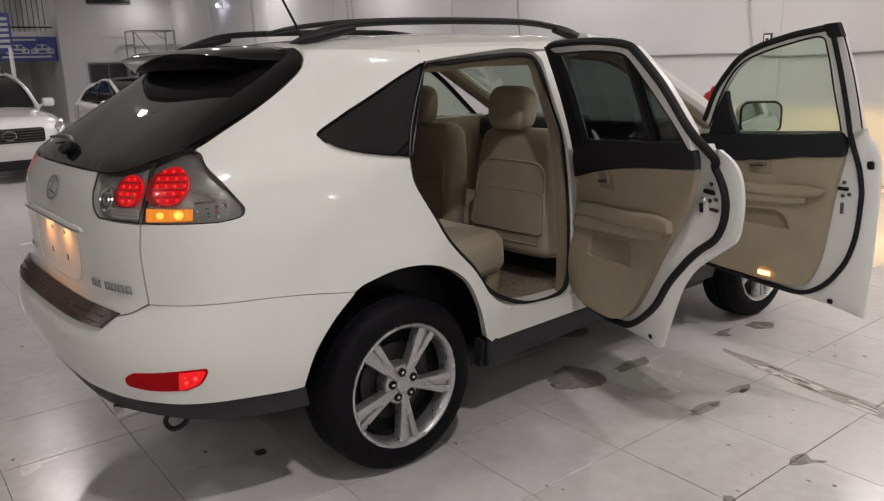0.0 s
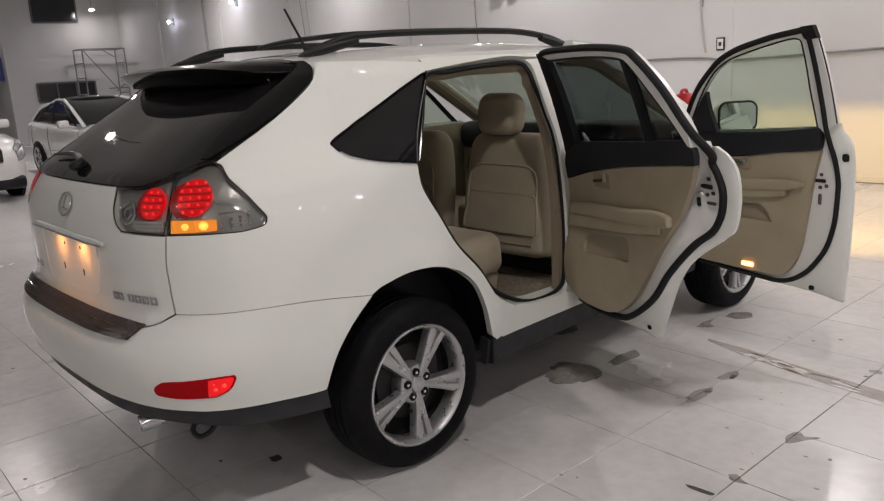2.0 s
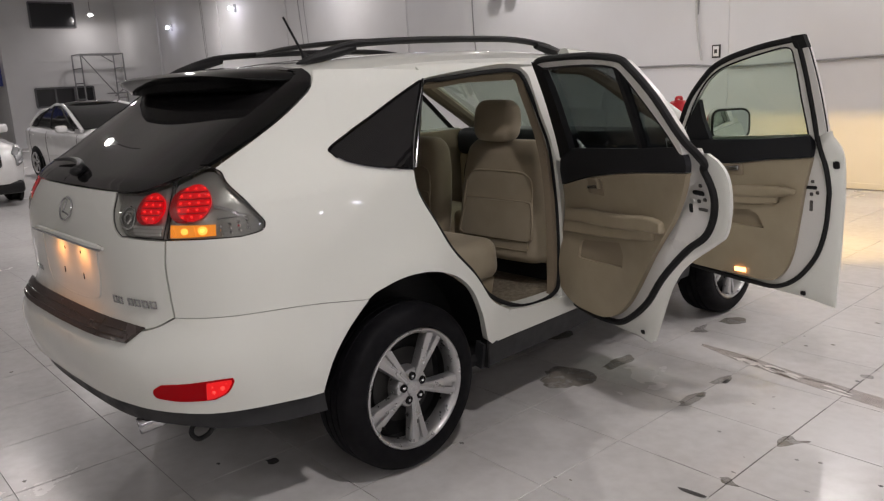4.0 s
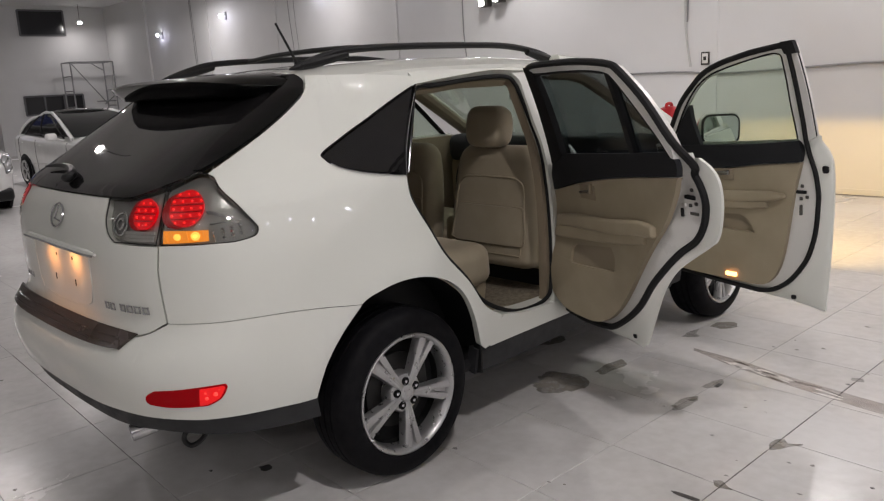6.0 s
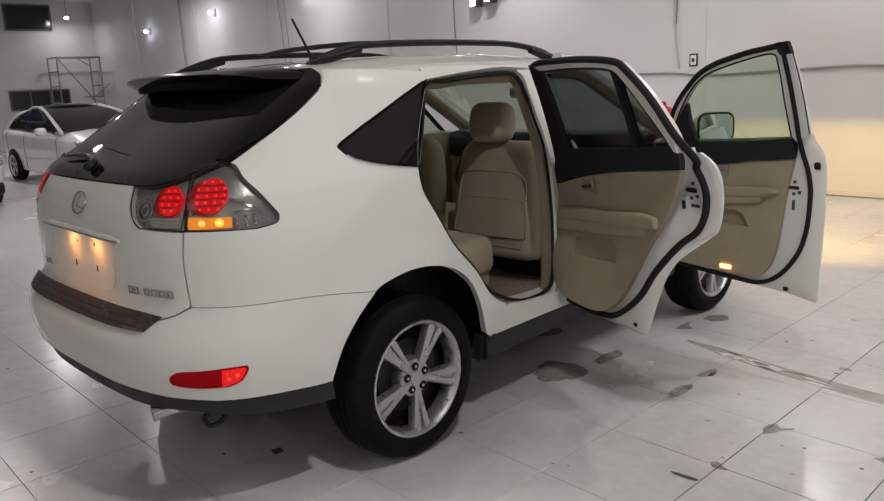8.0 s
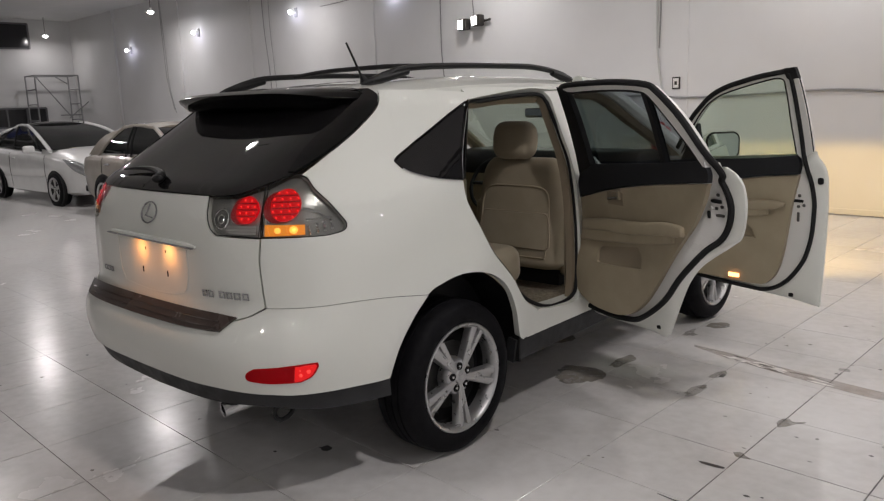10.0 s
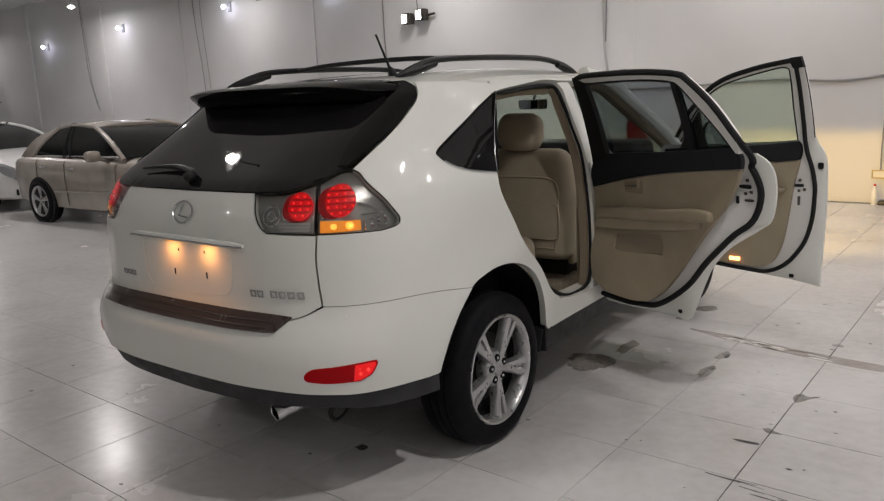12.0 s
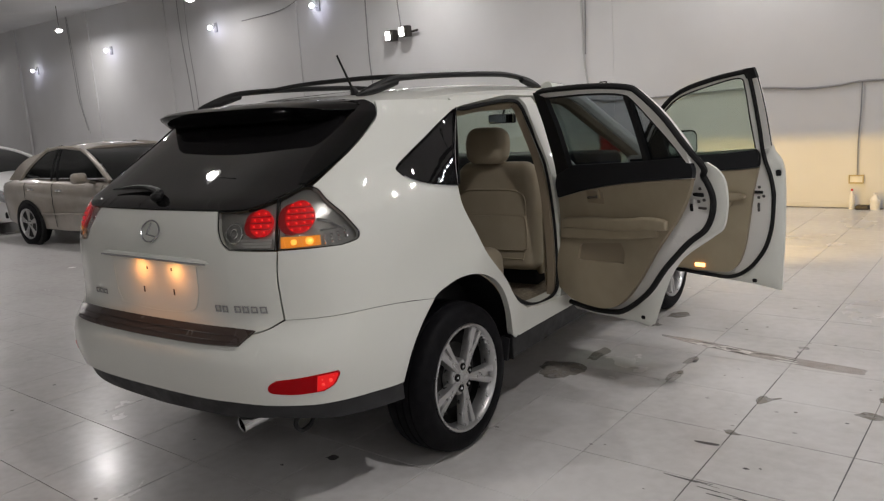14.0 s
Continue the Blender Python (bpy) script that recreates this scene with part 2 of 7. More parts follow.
def sheet(outline, place, step=0.05, thick=0.02, off=0.0):
    """A bent plate: an outline in two parameters, cut fine, bent by place(a, b, depth) and given thickness."""
    bm = bmesh.new()
    bm.faces.new([bm.verts.new((q[0], q[1], 0)) for q in outline])
    bm.normal_update()
    bmesh.ops.triangulate(bm, faces=bm.faces[:])
    for axis in (0, 1):
        vals = [q[axis] for q in outline]
        lo, hi = min(vals), max(vals)
        no = (1, 0, 0) if axis == 0 else (0, 1, 0)
        for k in range(1, int((hi - lo) / step) + 1):
            at = lo + (hi - lo) * k / (int((hi - lo) / step) + 1)
            co = (at, 0, 0) if axis == 0 else (0, at, 0)
            bmesh.ops.bisect_plane(bm, geom=bm.verts[:] + bm.edges[:] + bm.faces[:], plane_co=co, plane_no=no, dist=1e-6)
    bm.verts.index_update()
    flat = [(v.co.x, v.co.y) for v in bm.verts]
    faces = [[v.index for v in f.verts] for f in bm.faces]
    rim = [[v.index for v in e.verts] for e in bm.edges if len(e.link_faces) == 1]
    bm.free()
    out = bmesh.new()
    top = [out.verts.new(place(a, b, off)) for a, b in flat]
    for f in faces:
        out.faces.new([top[i] for i in f])
    if thick:
        low = [out.verts.new(place(a, b, off - thick)) for a, b in flat]
        for f in faces:
            out.faces.new([low[i] for i in reversed(f)])
        for i, j in rim:
            out.faces.new((top[i], top[j], low[j], low[i]))
    return out


# ---- the hall ----
WALL_PAINT = material("white_wall_paint", (0.62, 0.62, 0.62), 0.55)
ramp_noise(WALL_PAINT, 0.35, (0.56, 0.555, 0.55), (0.66, 0.66, 0.66), 8)
CEILING_PAINT = material("ceiling_paint", (0.66, 0.66, 0.65), 0.8)
ramp_noise(CEILING_PAINT, 0.5, (0.6, 0.6, 0.6), (0.7, 0.7, 0.69), 6)
GROUT = material("dark_grout", (0.22, 0.215, 0.21), 0.7)
TILE = material("white_polished_tile", (0.60, 0.595, 0.59), 0.16)


def finish_tile():
    """Polished tile: cloudy dirt at two sizes, a tone for each tile, uneven polish."""
    t = TILE.node_tree
    b = t.nodes["Principled BSDF"]
    geo = t.nodes.new("ShaderNodeNewGeometry")
    info = t.nodes.new("ShaderNodeObjectInfo")
    big = t.nodes.new("ShaderNodeTexNoise")
    big.inputs["Scale"].default_value, big.inputs["Detail"].default_value = 1.1, 7
    small = t.nodes.new("ShaderNodeTexNoise")
    small.inputs["Scale"].default_value, small.inputs["Detail"].default_value = 16, 6
    for n in (big, small):
        t.links.new(geo.outputs["Position"], n.inputs["Vector"])
    add = t.nodes.new("ShaderNodeMath")
    add.operation = "MULTIPLY_ADD"
    add.inputs[1].default_value = 0.35
    t.links.new(small.outputs["Fac"], add.inputs[0])
    t.links.new(big.outputs["Fac"], add.inputs[2])
    tone = t.nodes.new("ShaderNodeMath")
    tone.operation = "MULTIPLY_ADD"
    tone.inputs[1].default_value = 0.05
    t.links.new(info.outputs["Random"], tone.inputs[0])
    t.links.new(add.outputs[0], tone.inputs[2])
    r = t.nodes.new("ShaderNodeValToRGB")
    r.color_ramp.interpolation = "EASE"
    r.color_ramp.elements[0].position, r.color_ramp.elements[1].position = 0.30, 1.0
    r.color_ramp.elements[0].color, r.color_ramp.elements[1].color = (0.455, 0.44, 0.425, 1), (0.665, 0.655, 0.645, 1)
    t.links.new(tone.outputs[0], r.inputs[0])
    t.links.new(r.outputs[0], b.inputs["Base Color"])
    m = t.nodes.new("ShaderNodeMapRange")
    m.inputs["From Min"].default_value, m.inputs["From Max"].default_value = 0.1, 0.9
    m.inputs["To Min"].default_value, m.inputs["To Max"].default_value = 0.35, 0.11
    t.links.new(big.outputs["Fac"], m.inputs["Value"])
    t.links.new(m.outputs[0], b.inputs["Roughness"])


finish_tile()


def slab(name, lo, hi, mat, label="", category="", kind="structure", parent=None):
    bm = bmesh.new()
    box(bm, lo, hi)
    ob = part(name, bm, mat, parent, "", smooth=False)
    ob.matrix_world = ROOM
    if not parent:
        tagged(ob, label, category, "", kind)
    return ob


U0, U1, V0, V1 = -29.0, 9.5, -9.5, WALL_V
slab("floor", (U0, V0, -0.2), (U1, V1 + 0.3, -0.004), GROUT, "white polished tile floor with stains and dirt", "floor")
slab("wall_north", (U0, V1, 0), (U1, V1 + 0.3, CEIL), WALL_PAINT, "white painted hall wall with lamps and cables", "wall")
slab("wall_south", (U0, V0 - 0.3, 0), (U1, V0, CEIL), WALL_PAINT, "plain white painted wall", "wall")
slab("wall_east", (U1, V0, 0), (U1 + 0.3, V1, CEIL), WALL_PAINT, "plain white painted wall", "wall")
slab("wall_west", (WALL_U - 0.3, 4.5, 0), (WALL_U, V1, CEIL), WALL_PAINT, "white painted end wall with dark windows", "wall")
slab("ceiling", (U0, V0, CEIL), (U1, V1 + 0.3, CEIL + 0.2), CEILING_PAINT, "white ceiling of the hall", "ceiling")

# ceiling edge and faint joints of the wall's boards
for u, w, d in ((-20.72, 0.11, 0.06), (-16.72, 0.09, 0.03), (-13.3, 0.08, 0.02), (-8.9, 0.07, 0.02), (-2.25, 0.03, 0.012)):
    slab("trim", (u - w, WALL_V - d, 0), (u + w, WALL_V, CEIL), WALL_PAINT, "narrow white cover strip on the wall", "trim")
slab("baseboard", (U0 + 5, WALL_V - 0.012, 0), (U1, WALL_V, 0.07), WALL_PAINT, "low white baseboard along the wall", "baseboard")
for z in (2.62, 1.86):
    slab("trim", (WALL_U, 4.55, z), (WALL_U + 0.012, V1, z + 0.02), WALL_PAINT, "thin ledge across the end wall", "trim")

# dark windows in the end wall
DARK_PANE = material("dark_window_pane", (0.018, 0.018, 0.02), 0.15)
WINDOW_EDGE = material("grey_window_frame", (0.10, 0.10, 0.105), 0.5)


def dark_window(name, v0, v1, z0, z1, bars):
    w = thing(name, room(WALL_U, (v0 + v1) / 2, z0), "dark window with a thin grey frame", "window", "", "structure")
    bm = bmesh.new()
    box(bm, (WALL_U + 0.005, v0, z0), (WALL_U + 0.02, v1, z1))
    bmesh.ops.transform(bm, matrix=ROOM, verts=bm.verts)
    part("pane", bm, DARK_PANE, w, "", smooth=False)
    for k in range(bars + 1):
        bm = bmesh.new()
        v = v0 + (v1 - v0) * k / bars
        box(bm, (WALL_U + 0.004, v - 0.025, z0), (WALL_U + 0.045, v + 0.025, z1))
        bmesh.ops.transform(bm, matrix=ROOM, verts=bm.verts)
        part("window_bar", bm, WINDOW_EDGE, w, "", smooth=False)
    for z in (z0, z1):
        bm = bmesh.new()
        box(bm, (WALL_U + 0.004, v0, z - 0.025), (WALL_U + 0.046, v1, z + 0.025))
        bmesh.ops.transform(bm, matrix=ROOM, verts=bm.verts)
        part("window_bar", bm, WINDOW_EDGE, w, "", smooth=False)


dark_window("window_1", 5.45, 6.78, 3.66, 4.42, 1)
dark_window("window_2", 5.28, 7.05, 1.22, 1.80, 3)

# the bay beside the end wall: dark rooms, a landing with a rail
BAY_WALL = material("grey_bay_wall", (0.58, 0.58, 0.57), 0.8)
ramp_noise(BAY_WALL, 0.8, (0.52, 0.52, 0.51), (0.63, 0.625, 0.615), 5)
slab("wall_bay", (U0 - 0.3, V0, 0), (U0, V1, CEIL), BAY_WALL, "grey back wall of the side bay", "wall")
slab("wall_bay_side", (U0, 4.5, 0), (WALL_U - 0.3, 4.7, CEIL), BAY_WALL, "grey side wall of the bay", "wall")
slab("landing", (U0, V0, 2.62), (WALL_U - 0.35, 4.5, 2.82), WALL_PAINT, "white concrete landing over the bay", "landing")
rail = thing("landing_rail", room(WALL_U - 0.45, 2.0, 2.82), "dark metal railing on the landing", "railing")
RAIL = material("dark_rail_metal", (0.06, 0.055, 0.05), 0.45, 0.6)
bm = bmesh.new()
for z in (2.95, 3.85):
    tube(bm, [room(WALL_U - 0.45, -4.0, z), room(WALL_U - 0.45, 4.45, z)], 0.025, 8)
part("hand_rail", bm, RAIL, rail)
for k in range(56):
    bm = bmesh.new()
    tube(bm, [room(WALL_U - 0.45, -4.0 + 0.15 * k, 2.82), room(WALL_U - 0.45, -4.0 + 0.15 * k, 3.85)], 0.012, 6)
    part("bar", bm, RAIL, rail)
BLUE = material("blue_banner", (0.03, 0.045, 0.20), 0.5)
ramp_noise(BLUE, 1.5, (0.022, 0.035, 0.16), (0.045, 0.06, 0.24), 4)
banner = thing("banner", room(WALL_U - 0.3, 3.6, 1.95), "blue printed banner with two pale car shapes", "banner")
bm = bmesh.new()
box(bm, (WALL_U - 0.33, 2.75, 1.93), (WALL_U - 0.31, 4.48, 2.66))
bmesh.ops.transform(bm, matrix=ROOM, verts=bm.verts)
part("sheet", bm, BLUE, banner, "", smooth=False)
PRINT = material("pale_print", (0.45, 0.46, 0.48), 0.5)
for v in (3.35, 4.05):
    bm = bmesh.new()
    side = [(-0.33, 0.0), (-0.33, 0.12), (-0.22, 0.17), (-0.12, 0.28), (0.12, 0.28), (0.24, 0.16), (0.33, 0.13), (0.33, 0.0)]
    bm.faces.new([bm.verts.new(room(WALL_U - 0.306, v + a, 2.15 + b)) for a, b in side])
    part("printed_shape", bm, PRINT, banner, "pale car outline", smooth=False)
    for lo, hi, c in (((-0.17, 0.16), (-0.02, 0.25), 0), ((0.02, 0.16), (0.16, 0.25), 0), ((-0.30, 0.06), (-0.22, 0.11), 0), ((0.20, 0.06), (0.30, 0.11), 0), ((-0.12, 0.03), (0.12, 0.10), 0)):
        bm = bmesh.new()
        bm.faces.new([bm.verts.new(room(WALL_U - 0.302, v + a, 2.15 + b)) for a, b in ((lo[0], lo[1]), (hi[0], lo[1]), (hi[0] - 0.02, hi[1]), (lo[0] + 0.02, hi[1]))])
        part("printed_patch", bm, BLUE, banner, "", smooth=False)
for z, v0, v1 in ((2.54, 2.9, 3.9), (2.03, 2.9, 4.3)):
    bm = bmesh.new()
    box(bm, (WALL_U - 0.308, v0, z), (WALL_U - 0.304, v1, z + 0.06))
    bmesh.ops.transform(bm, matrix=ROOM, verts=bm.verts)
    part("plain_bar", bm, PRINT, banner, "", smooth=False)
door = thing("door_1", room(WALL_U - 0.6, 3.8, 0), "plain grey door in the bay", "door", "", "structure")
bm = bmesh.new()
box(bm, (U0 + 0.01, 2.2, 0.0), (U0 + 0.06, 3.1, 2.1))
bmesh.ops.transform(bm, matrix=ROOM, verts=bm.verts)
part("leaf", bm, WINDOW_EDGE, door, "", smooth=False)

# price board on a post
board = thing("sign_board", room(-19.6, 1.87, 0), "blue board with pale bars on a white post", "sign")
bm = bmesh.new()
tube(bm, [room(-19.6, 2.34, 0), room(-19.6, 2.34, 2.2)], 0.05, 10)
part("post", bm, WALL_PAINT, board)
bm = bmesh.new()
box(bm, (-19.64, 0.92, 2.1), (-19.58, 2.42, 3.05))
bmesh.ops.transform(bm, matrix=ROOM, verts=bm.verts)
part("panel", bm, BLUE, board, "", smooth=False)
for k in range(6):
    bm = bmesh.new()
    box(bm, (-19.578, 1.57 - 0.1 * (k % 2), 2.2 + 0.135 * k), (-19.57, 2.36, 2.2 + 0.135 * k + 0.07))
    bmesh.ops.transform(bm, matrix=ROOM, verts=bm.verts)
    part("plain_bar", bm, PRINT, board, "", smooth=False)

# scaffold in the corner
SCAFFOLD = material("grey_scaffold_pipe", (0.28, 0.28, 0.285), 0.45, 0.6)
scaffold = thing("scaffold", room(WALL_U + 0.9, 7.1, 0), "grey pipe scaffold tower against the wall", "scaffold")
ua, ub, va, vb, zt = WALL_U + 0.25, WALL_U + 1.1, 6.45, 7.75, 2.78


def pipe(a, b, r=0.022, name="pipe"):
    bm = bmesh.new()
    tube(bm, [room(*a), room(*b)], r, 8)
    part(name, bm, SCAFFOLD, scaffold)


for u in (ua, ub):
    for v in (va, vb):
        pipe((u, v, 0), (u, v, zt), 0.024, "upright")
    for z in (zt, 1.55, 0.4):
        pipe((u, va, z), (u, vb, z), 0.02, "rung") if z != 1.55 else pipe((u, vb - 0.35, z), (u, vb, z), 0.02, "rung")
for v in (va, vb):
    for z in (zt, 2.35, 1.9, 1.4, 0.9):
        pipe((ua, v, z), (ub, v, z), 0.018, "rung")
for a, b in (((ub, va, zt), (ub, vb - 0.3, 1.45)), ((ub, vb - 0.4, 1.45), (ub, vb + 0.25, 1.95)), ((ua, vb, zt - 0.25), (ua, vb - 0.4, zt))):
    pipe(a, b, 0.018, "brace")

# lamps: hanging bulbs, wall bulbs, the twin floodlight
BULB = glowing("lit_bulb", (1.0, 0.97, 0.92), 14.0, (0.9, 0.9, 0.9))
BULB_COOL = glowing("lit_cool_bulb", (0.92, 0.94, 1.0), 16.0, (0.9, 0.9, 0.9))
CABLE_GREY = material("mid_grey_metal", (0.25, 0.25, 0.26), 0.5)
LAMP_METAL = material("white_lamp_metal", (0.6, 0.6, 0.6), 0.4)


def hanging_lamp(u, v, z):
    t = thing("hanging_lamp", room(u, v, CEIL), "lit white bulb hanging from the ceiling", "lamp", "hanging hall lamps")
    bm = bmesh.new()
    tube(bm, [room(u, v, CEIL), room(u, v, z + 0.16)], 0.008, 6)
    part("cord", bm, RAIL, t)
    bm = bmesh.new()
    lathe(bm, [(0.0, 0.03), (0.06, 0.045), (0.10, 0.06), (0.11, 0.12)], 20, Matrix.Translation(room(u, v, z + 0.17)) @ Matrix.Rotation(radians(90), 4, "Y"))
    part("socket", bm, LAMP_METAL, t)
    bm = bmesh.new()
    bmesh.ops.create_uvsphere(bm, u_segments=16, v_segments=10, radius=0.06, matrix=Matrix.Translation(room(u, v, z + 0.06)) @ Matrix.Diagonal((1.25, 1.25, 0.75, 1)))
    part("bulb", bm, BULB, t, "lit bulb")


# the added lamps out of view get the same fixture
for u, v in HANGING:
    hanging_lamp(u, v, 3.92)


def wall_lamp(m):
    """A small wall lamp; m stands on the wall and its own -y points into the hall."""
    t = thing("wall_lamp", m, "small lit cool-white lamp on the wall", "lamp", "wall lamps along the hall")
    bm = bmesh.new()
    box(bm, (-0.05, -0.03, -0.10), (0.05, 0.0, 0.10), None, 0.008)
    bmesh.ops.transform(bm, matrix=m, verts=bm.verts)
    part("back_plate", bm, CABLE_GREY, t)
    bm = bmesh.new()
    bmesh.ops.create_uvsphere(bm, u_segments=16, v_segments=10, radius=0.046, matrix=m @ Matrix.Translation((-0.04, -0.14, 0)))
    part("bulb", bm, BULB_COOL, t, "lit bulb")
    bm = bmesh.new()
    tube(bm, [m @ Vector((0, -0.02, 0)), m @ Vector((-0.03, -0.10, 0))], 0.02, 8)
    part("arm", bm, LAMP_METAL, t)


for u, z in WALL_LAMPS:
    wall_lamp(Matrix.Translation(room(u, WALL_V, z)) @ ROOM)
for v, z in EAST_LAMPS:
    wall_lamp(Matrix.Translation(room(U1, v, z)) @ ROOM @ Matrix.Rotation(radians(-90), 4, "Z"))

flood = thing("floodlight", room(-6.17, WALL_V, 2.86), "twin lit floodlight fixed to the wall", "lamp")
bm = bmesh.new()
tube(bm, [room(-6.5, WALL_V - 0.06, 2.83), room(-5.8, WALL_V - 0.06, 2.90)], 0.02, 8)
part("bracket", bm, RAIL, flood)
for u, z in ((-6.34, 2.85), (-6.02, 2.89)):
    bm = bmesh.new()
    box(bm, (u - 0.085, WALL_V - 0.20, z - 0.09), (u + 0.095, WALL_V - 0.06, z + 0.10), None, 0.02)
    bmesh.ops.transform(bm, matrix=ROOM, verts=bm.verts)
    head = part("lamp_head", bm, RAIL, flood)
    bm = bmesh.new()
    box(bm, (u - 0.07, WALL_V - 0.208, z - 0.07), (u + 0.03, WALL_V - 0.201, z + 0.075), None, 0.01)
    bmesh.ops.transform(bm, matrix=ROOM, verts=bm.verts)
    part("lamp_face", bm, BULB, head, "lit lamp face")

# cables and conduits on the wall
CABLE = material("grey_cable", (0.26, 0.26, 0.26), 0.6)
CONDUIT = material("white_conduit", (0.50, 0.50, 0.49), 0.5)


def cable(pts, r=0.012, mat=CABLE, label="thin grey cable hanging along the wall", off=0.02, name="cable"):
    bm = bmesh.new()
    tube(bm, smooth_line([room(u, WALL_V - off, z) for u, z in pts], 5), r, 6)
    tagged(part(name, bm, mat), label, "cable")


cable([(-9.0, 1.60), (-7, 1.56), (-5, 1.55), (-2.9, 1.545), (-2.3, 1.50), (-1.65, 1.505), (-0.9, 1.53), (-0.2, 1.545), (0.39, 1.50), (0.75, 1.51), (1.09, 1.545), (1.9, 1.52), (2.8, 1.56), (4.0, 1.53)], 0.014)
cable([(1.03, 1.55), (1.02, 1.2), (1.0, 0.8), (1.0, 0.40)], 0.009, CABLE_GREY, "grey conduit running down to a box", 0.02, "conduit")
cable([(-2.72, CEIL), (-2.71, 3.2), (-2.69, 2.3), (-2.66, 1.95), (-2.60, 1.60)], 0.016, CONDUIT, "white conduit running down the wall", 0.02, "conduit")
cable([(-2.64, CEIL), (-2.64, 3.0), (-2.66, 2.2)], 0.010, CABLE, "thin grey cable beside the conduit")
cable([(-12.7, CEIL), (-12.66, 3.4), (-12.56, 2.5), (-12.5, 1.6)], 0.008)
cable([(-12.4, CEIL), (-12.42, 3.4), (-12.35, 2.5), (-12.3, 1.6)], 0.006)
cable([(-17.65, CEIL), (-17.6, 3.2), (-17.55, 2.4), (-17.3, 1.6)], 0.008)
cable([(-17.6, CEIL), (-17.5, 3.0), (-17.45, 2.2), (-17.2, 1.5)], 0.006)
cable([(-7.0, CEIL), (-7.0, 3.6), (-7.0, 2.4), (-6.9, 1.6)], 0.010)
cable([(-6.2, CEIL), (-6.25, 3.6), (-6.2, 3.0)], 0.010)
cable([(-10.5, 3.60), (-9.5, 3.64), (-8.9, 3.75), (-8.2, 4.05), (-7.4, 4.2), (-6.2, 4.35)], 0.008)
switch = thing("wall_switch", room(-2.39, WALL_V, 1.70), "small white wall switch with a dark frame", "switch")
bm = bmesh.new()
box(bm, (-2.45, WALL_V - 0.02, 1.62), (-2.33, WALL_V, 1.79), None, 0.006)
bmesh.ops.transform(bm, matrix=ROOM, verts=bm.verts)
part("frame", bm, RAIL, switch)
bm = bmesh.new()
box(bm, (-2.432, WALL_V - 0.026, 1.64), (-2.348, WALL_V - 0.018, 1.77), None, 0.004)
bmesh.ops.transform(bm, matrix=ROOM, verts=bm.verts)
part("plate", bm, WHITE_PLASTIC, switch)
bm = bmesh.new()
box(bm, (-2.41, WALL_V - 0.032, 1.68), (-2.37, WALL_V - 0.024, 1.73), None, 0.004)
bmesh.ops.transform(bm, matrix=ROOM, verts=bm.verts)
part("rocker", bm, RAIL, switch)
BOX_CREAM = material("yellowed_cream_plastic", (0.50, 0.40, 0.22), 0.5)
box_ = thing("junction_box", room(0.95, WALL_V, 0.30), "small cream junction box at the cable's end", "socket")
bm = bmesh.new()
for lo, hi in (((0.905, 0.304), (1.075, 0.318)), ((0.905, 0.396), (1.075, 0.410)), ((0.905, 0.319), (0.919, 0.395)), ((1.061, 0.319), (1.075, 0.395))):
    box(bm, (lo[0], WALL_V - 0.035, lo[1]), (hi[0], WALL_V, hi[1]), None, 0.003, 1)
bmesh.ops.transform(bm, matrix=ROOM, verts=bm.verts)
part("rim", bm, BOX_CREAM, box_, "yellowed cream rim")
bm = bmesh.new()
box(bm, (0.920, WALL_V - 0.018, 0.319), (1.060, WALL_V, 0.395), None, 0.002, 1)
bmesh.ops.transform(bm, matrix=ROOM, verts=bm.verts)
part("cover", bm, WHITE_PLASTIC, box_)


# bottles and cans by the wall
def bottle(u, v, r, h, mat, label, cap=RED_PLASTIC, name="plastic_bottle"):
    t = thing(name, room(u, v, 0), label, "bottle")
    bm = bmesh.new()
    lathe(bm, [(0.0, 0.0001), (0.0, r), (0.01, r * 1.04), (h * 0.62, r * 1.04), (h * 0.80, r * 0.55), (h * 0.88, r * 0.36), (h * 0.93, r * 0.36)], 20, Matrix.Translation(room(u, v, 0)) @ Matrix.Rotation(radians(-90), 4, "Y"))
    part("bottle", bm, mat, t)
    bm = bmesh.new()
    lathe(bm, [(h * 0.90, 0.0001), (h * 0.90, r * 0.42), (h, r * 0.42), (h, 0.0001)], 16, Matrix.Translation(room(u, v, 0)) @ Matrix.Rotation(radians(-90), 4, "Y"))
    part("cap", bm, cap, t)


bottle(0.965, WALL_V - 0.12, 0.032, 0.25, WHITE_PLASTIC, "white plastic bottle with a red cap by the wall")
bottle(1.225, WALL_V - 0.14, 0.055, 0.20, WHITE_PLASTIC, "squat white plastic can by the wall", WHITE_PLASTIC, "plastic_can")
bottle(1.37, WALL_V - 0.14, 0.050, 0.19, WHITE_PLASTIC, "squat white plastic can by the wall", WHITE_PLASTIC, "plastic_can")
tray = thing("shallow_tray", room(1.085, WALL_V - 0.12, 0), "shallow dark tray on the floor by the wall", "tray")
bm = bmesh.new()
box(bm, (1.015, WALL_V - 0.19, 0.0), (1.158, WALL_V - 0.06, 0.05), None, 0.01)
bmesh.ops.transform(bm, matrix=ROOM, verts=bm.verts)
part("tray", bm, RAIL, tray)


# ---- the white car ----
XC, YC = -0.035, -0.1  # its middle line, and where its rear begins to round off


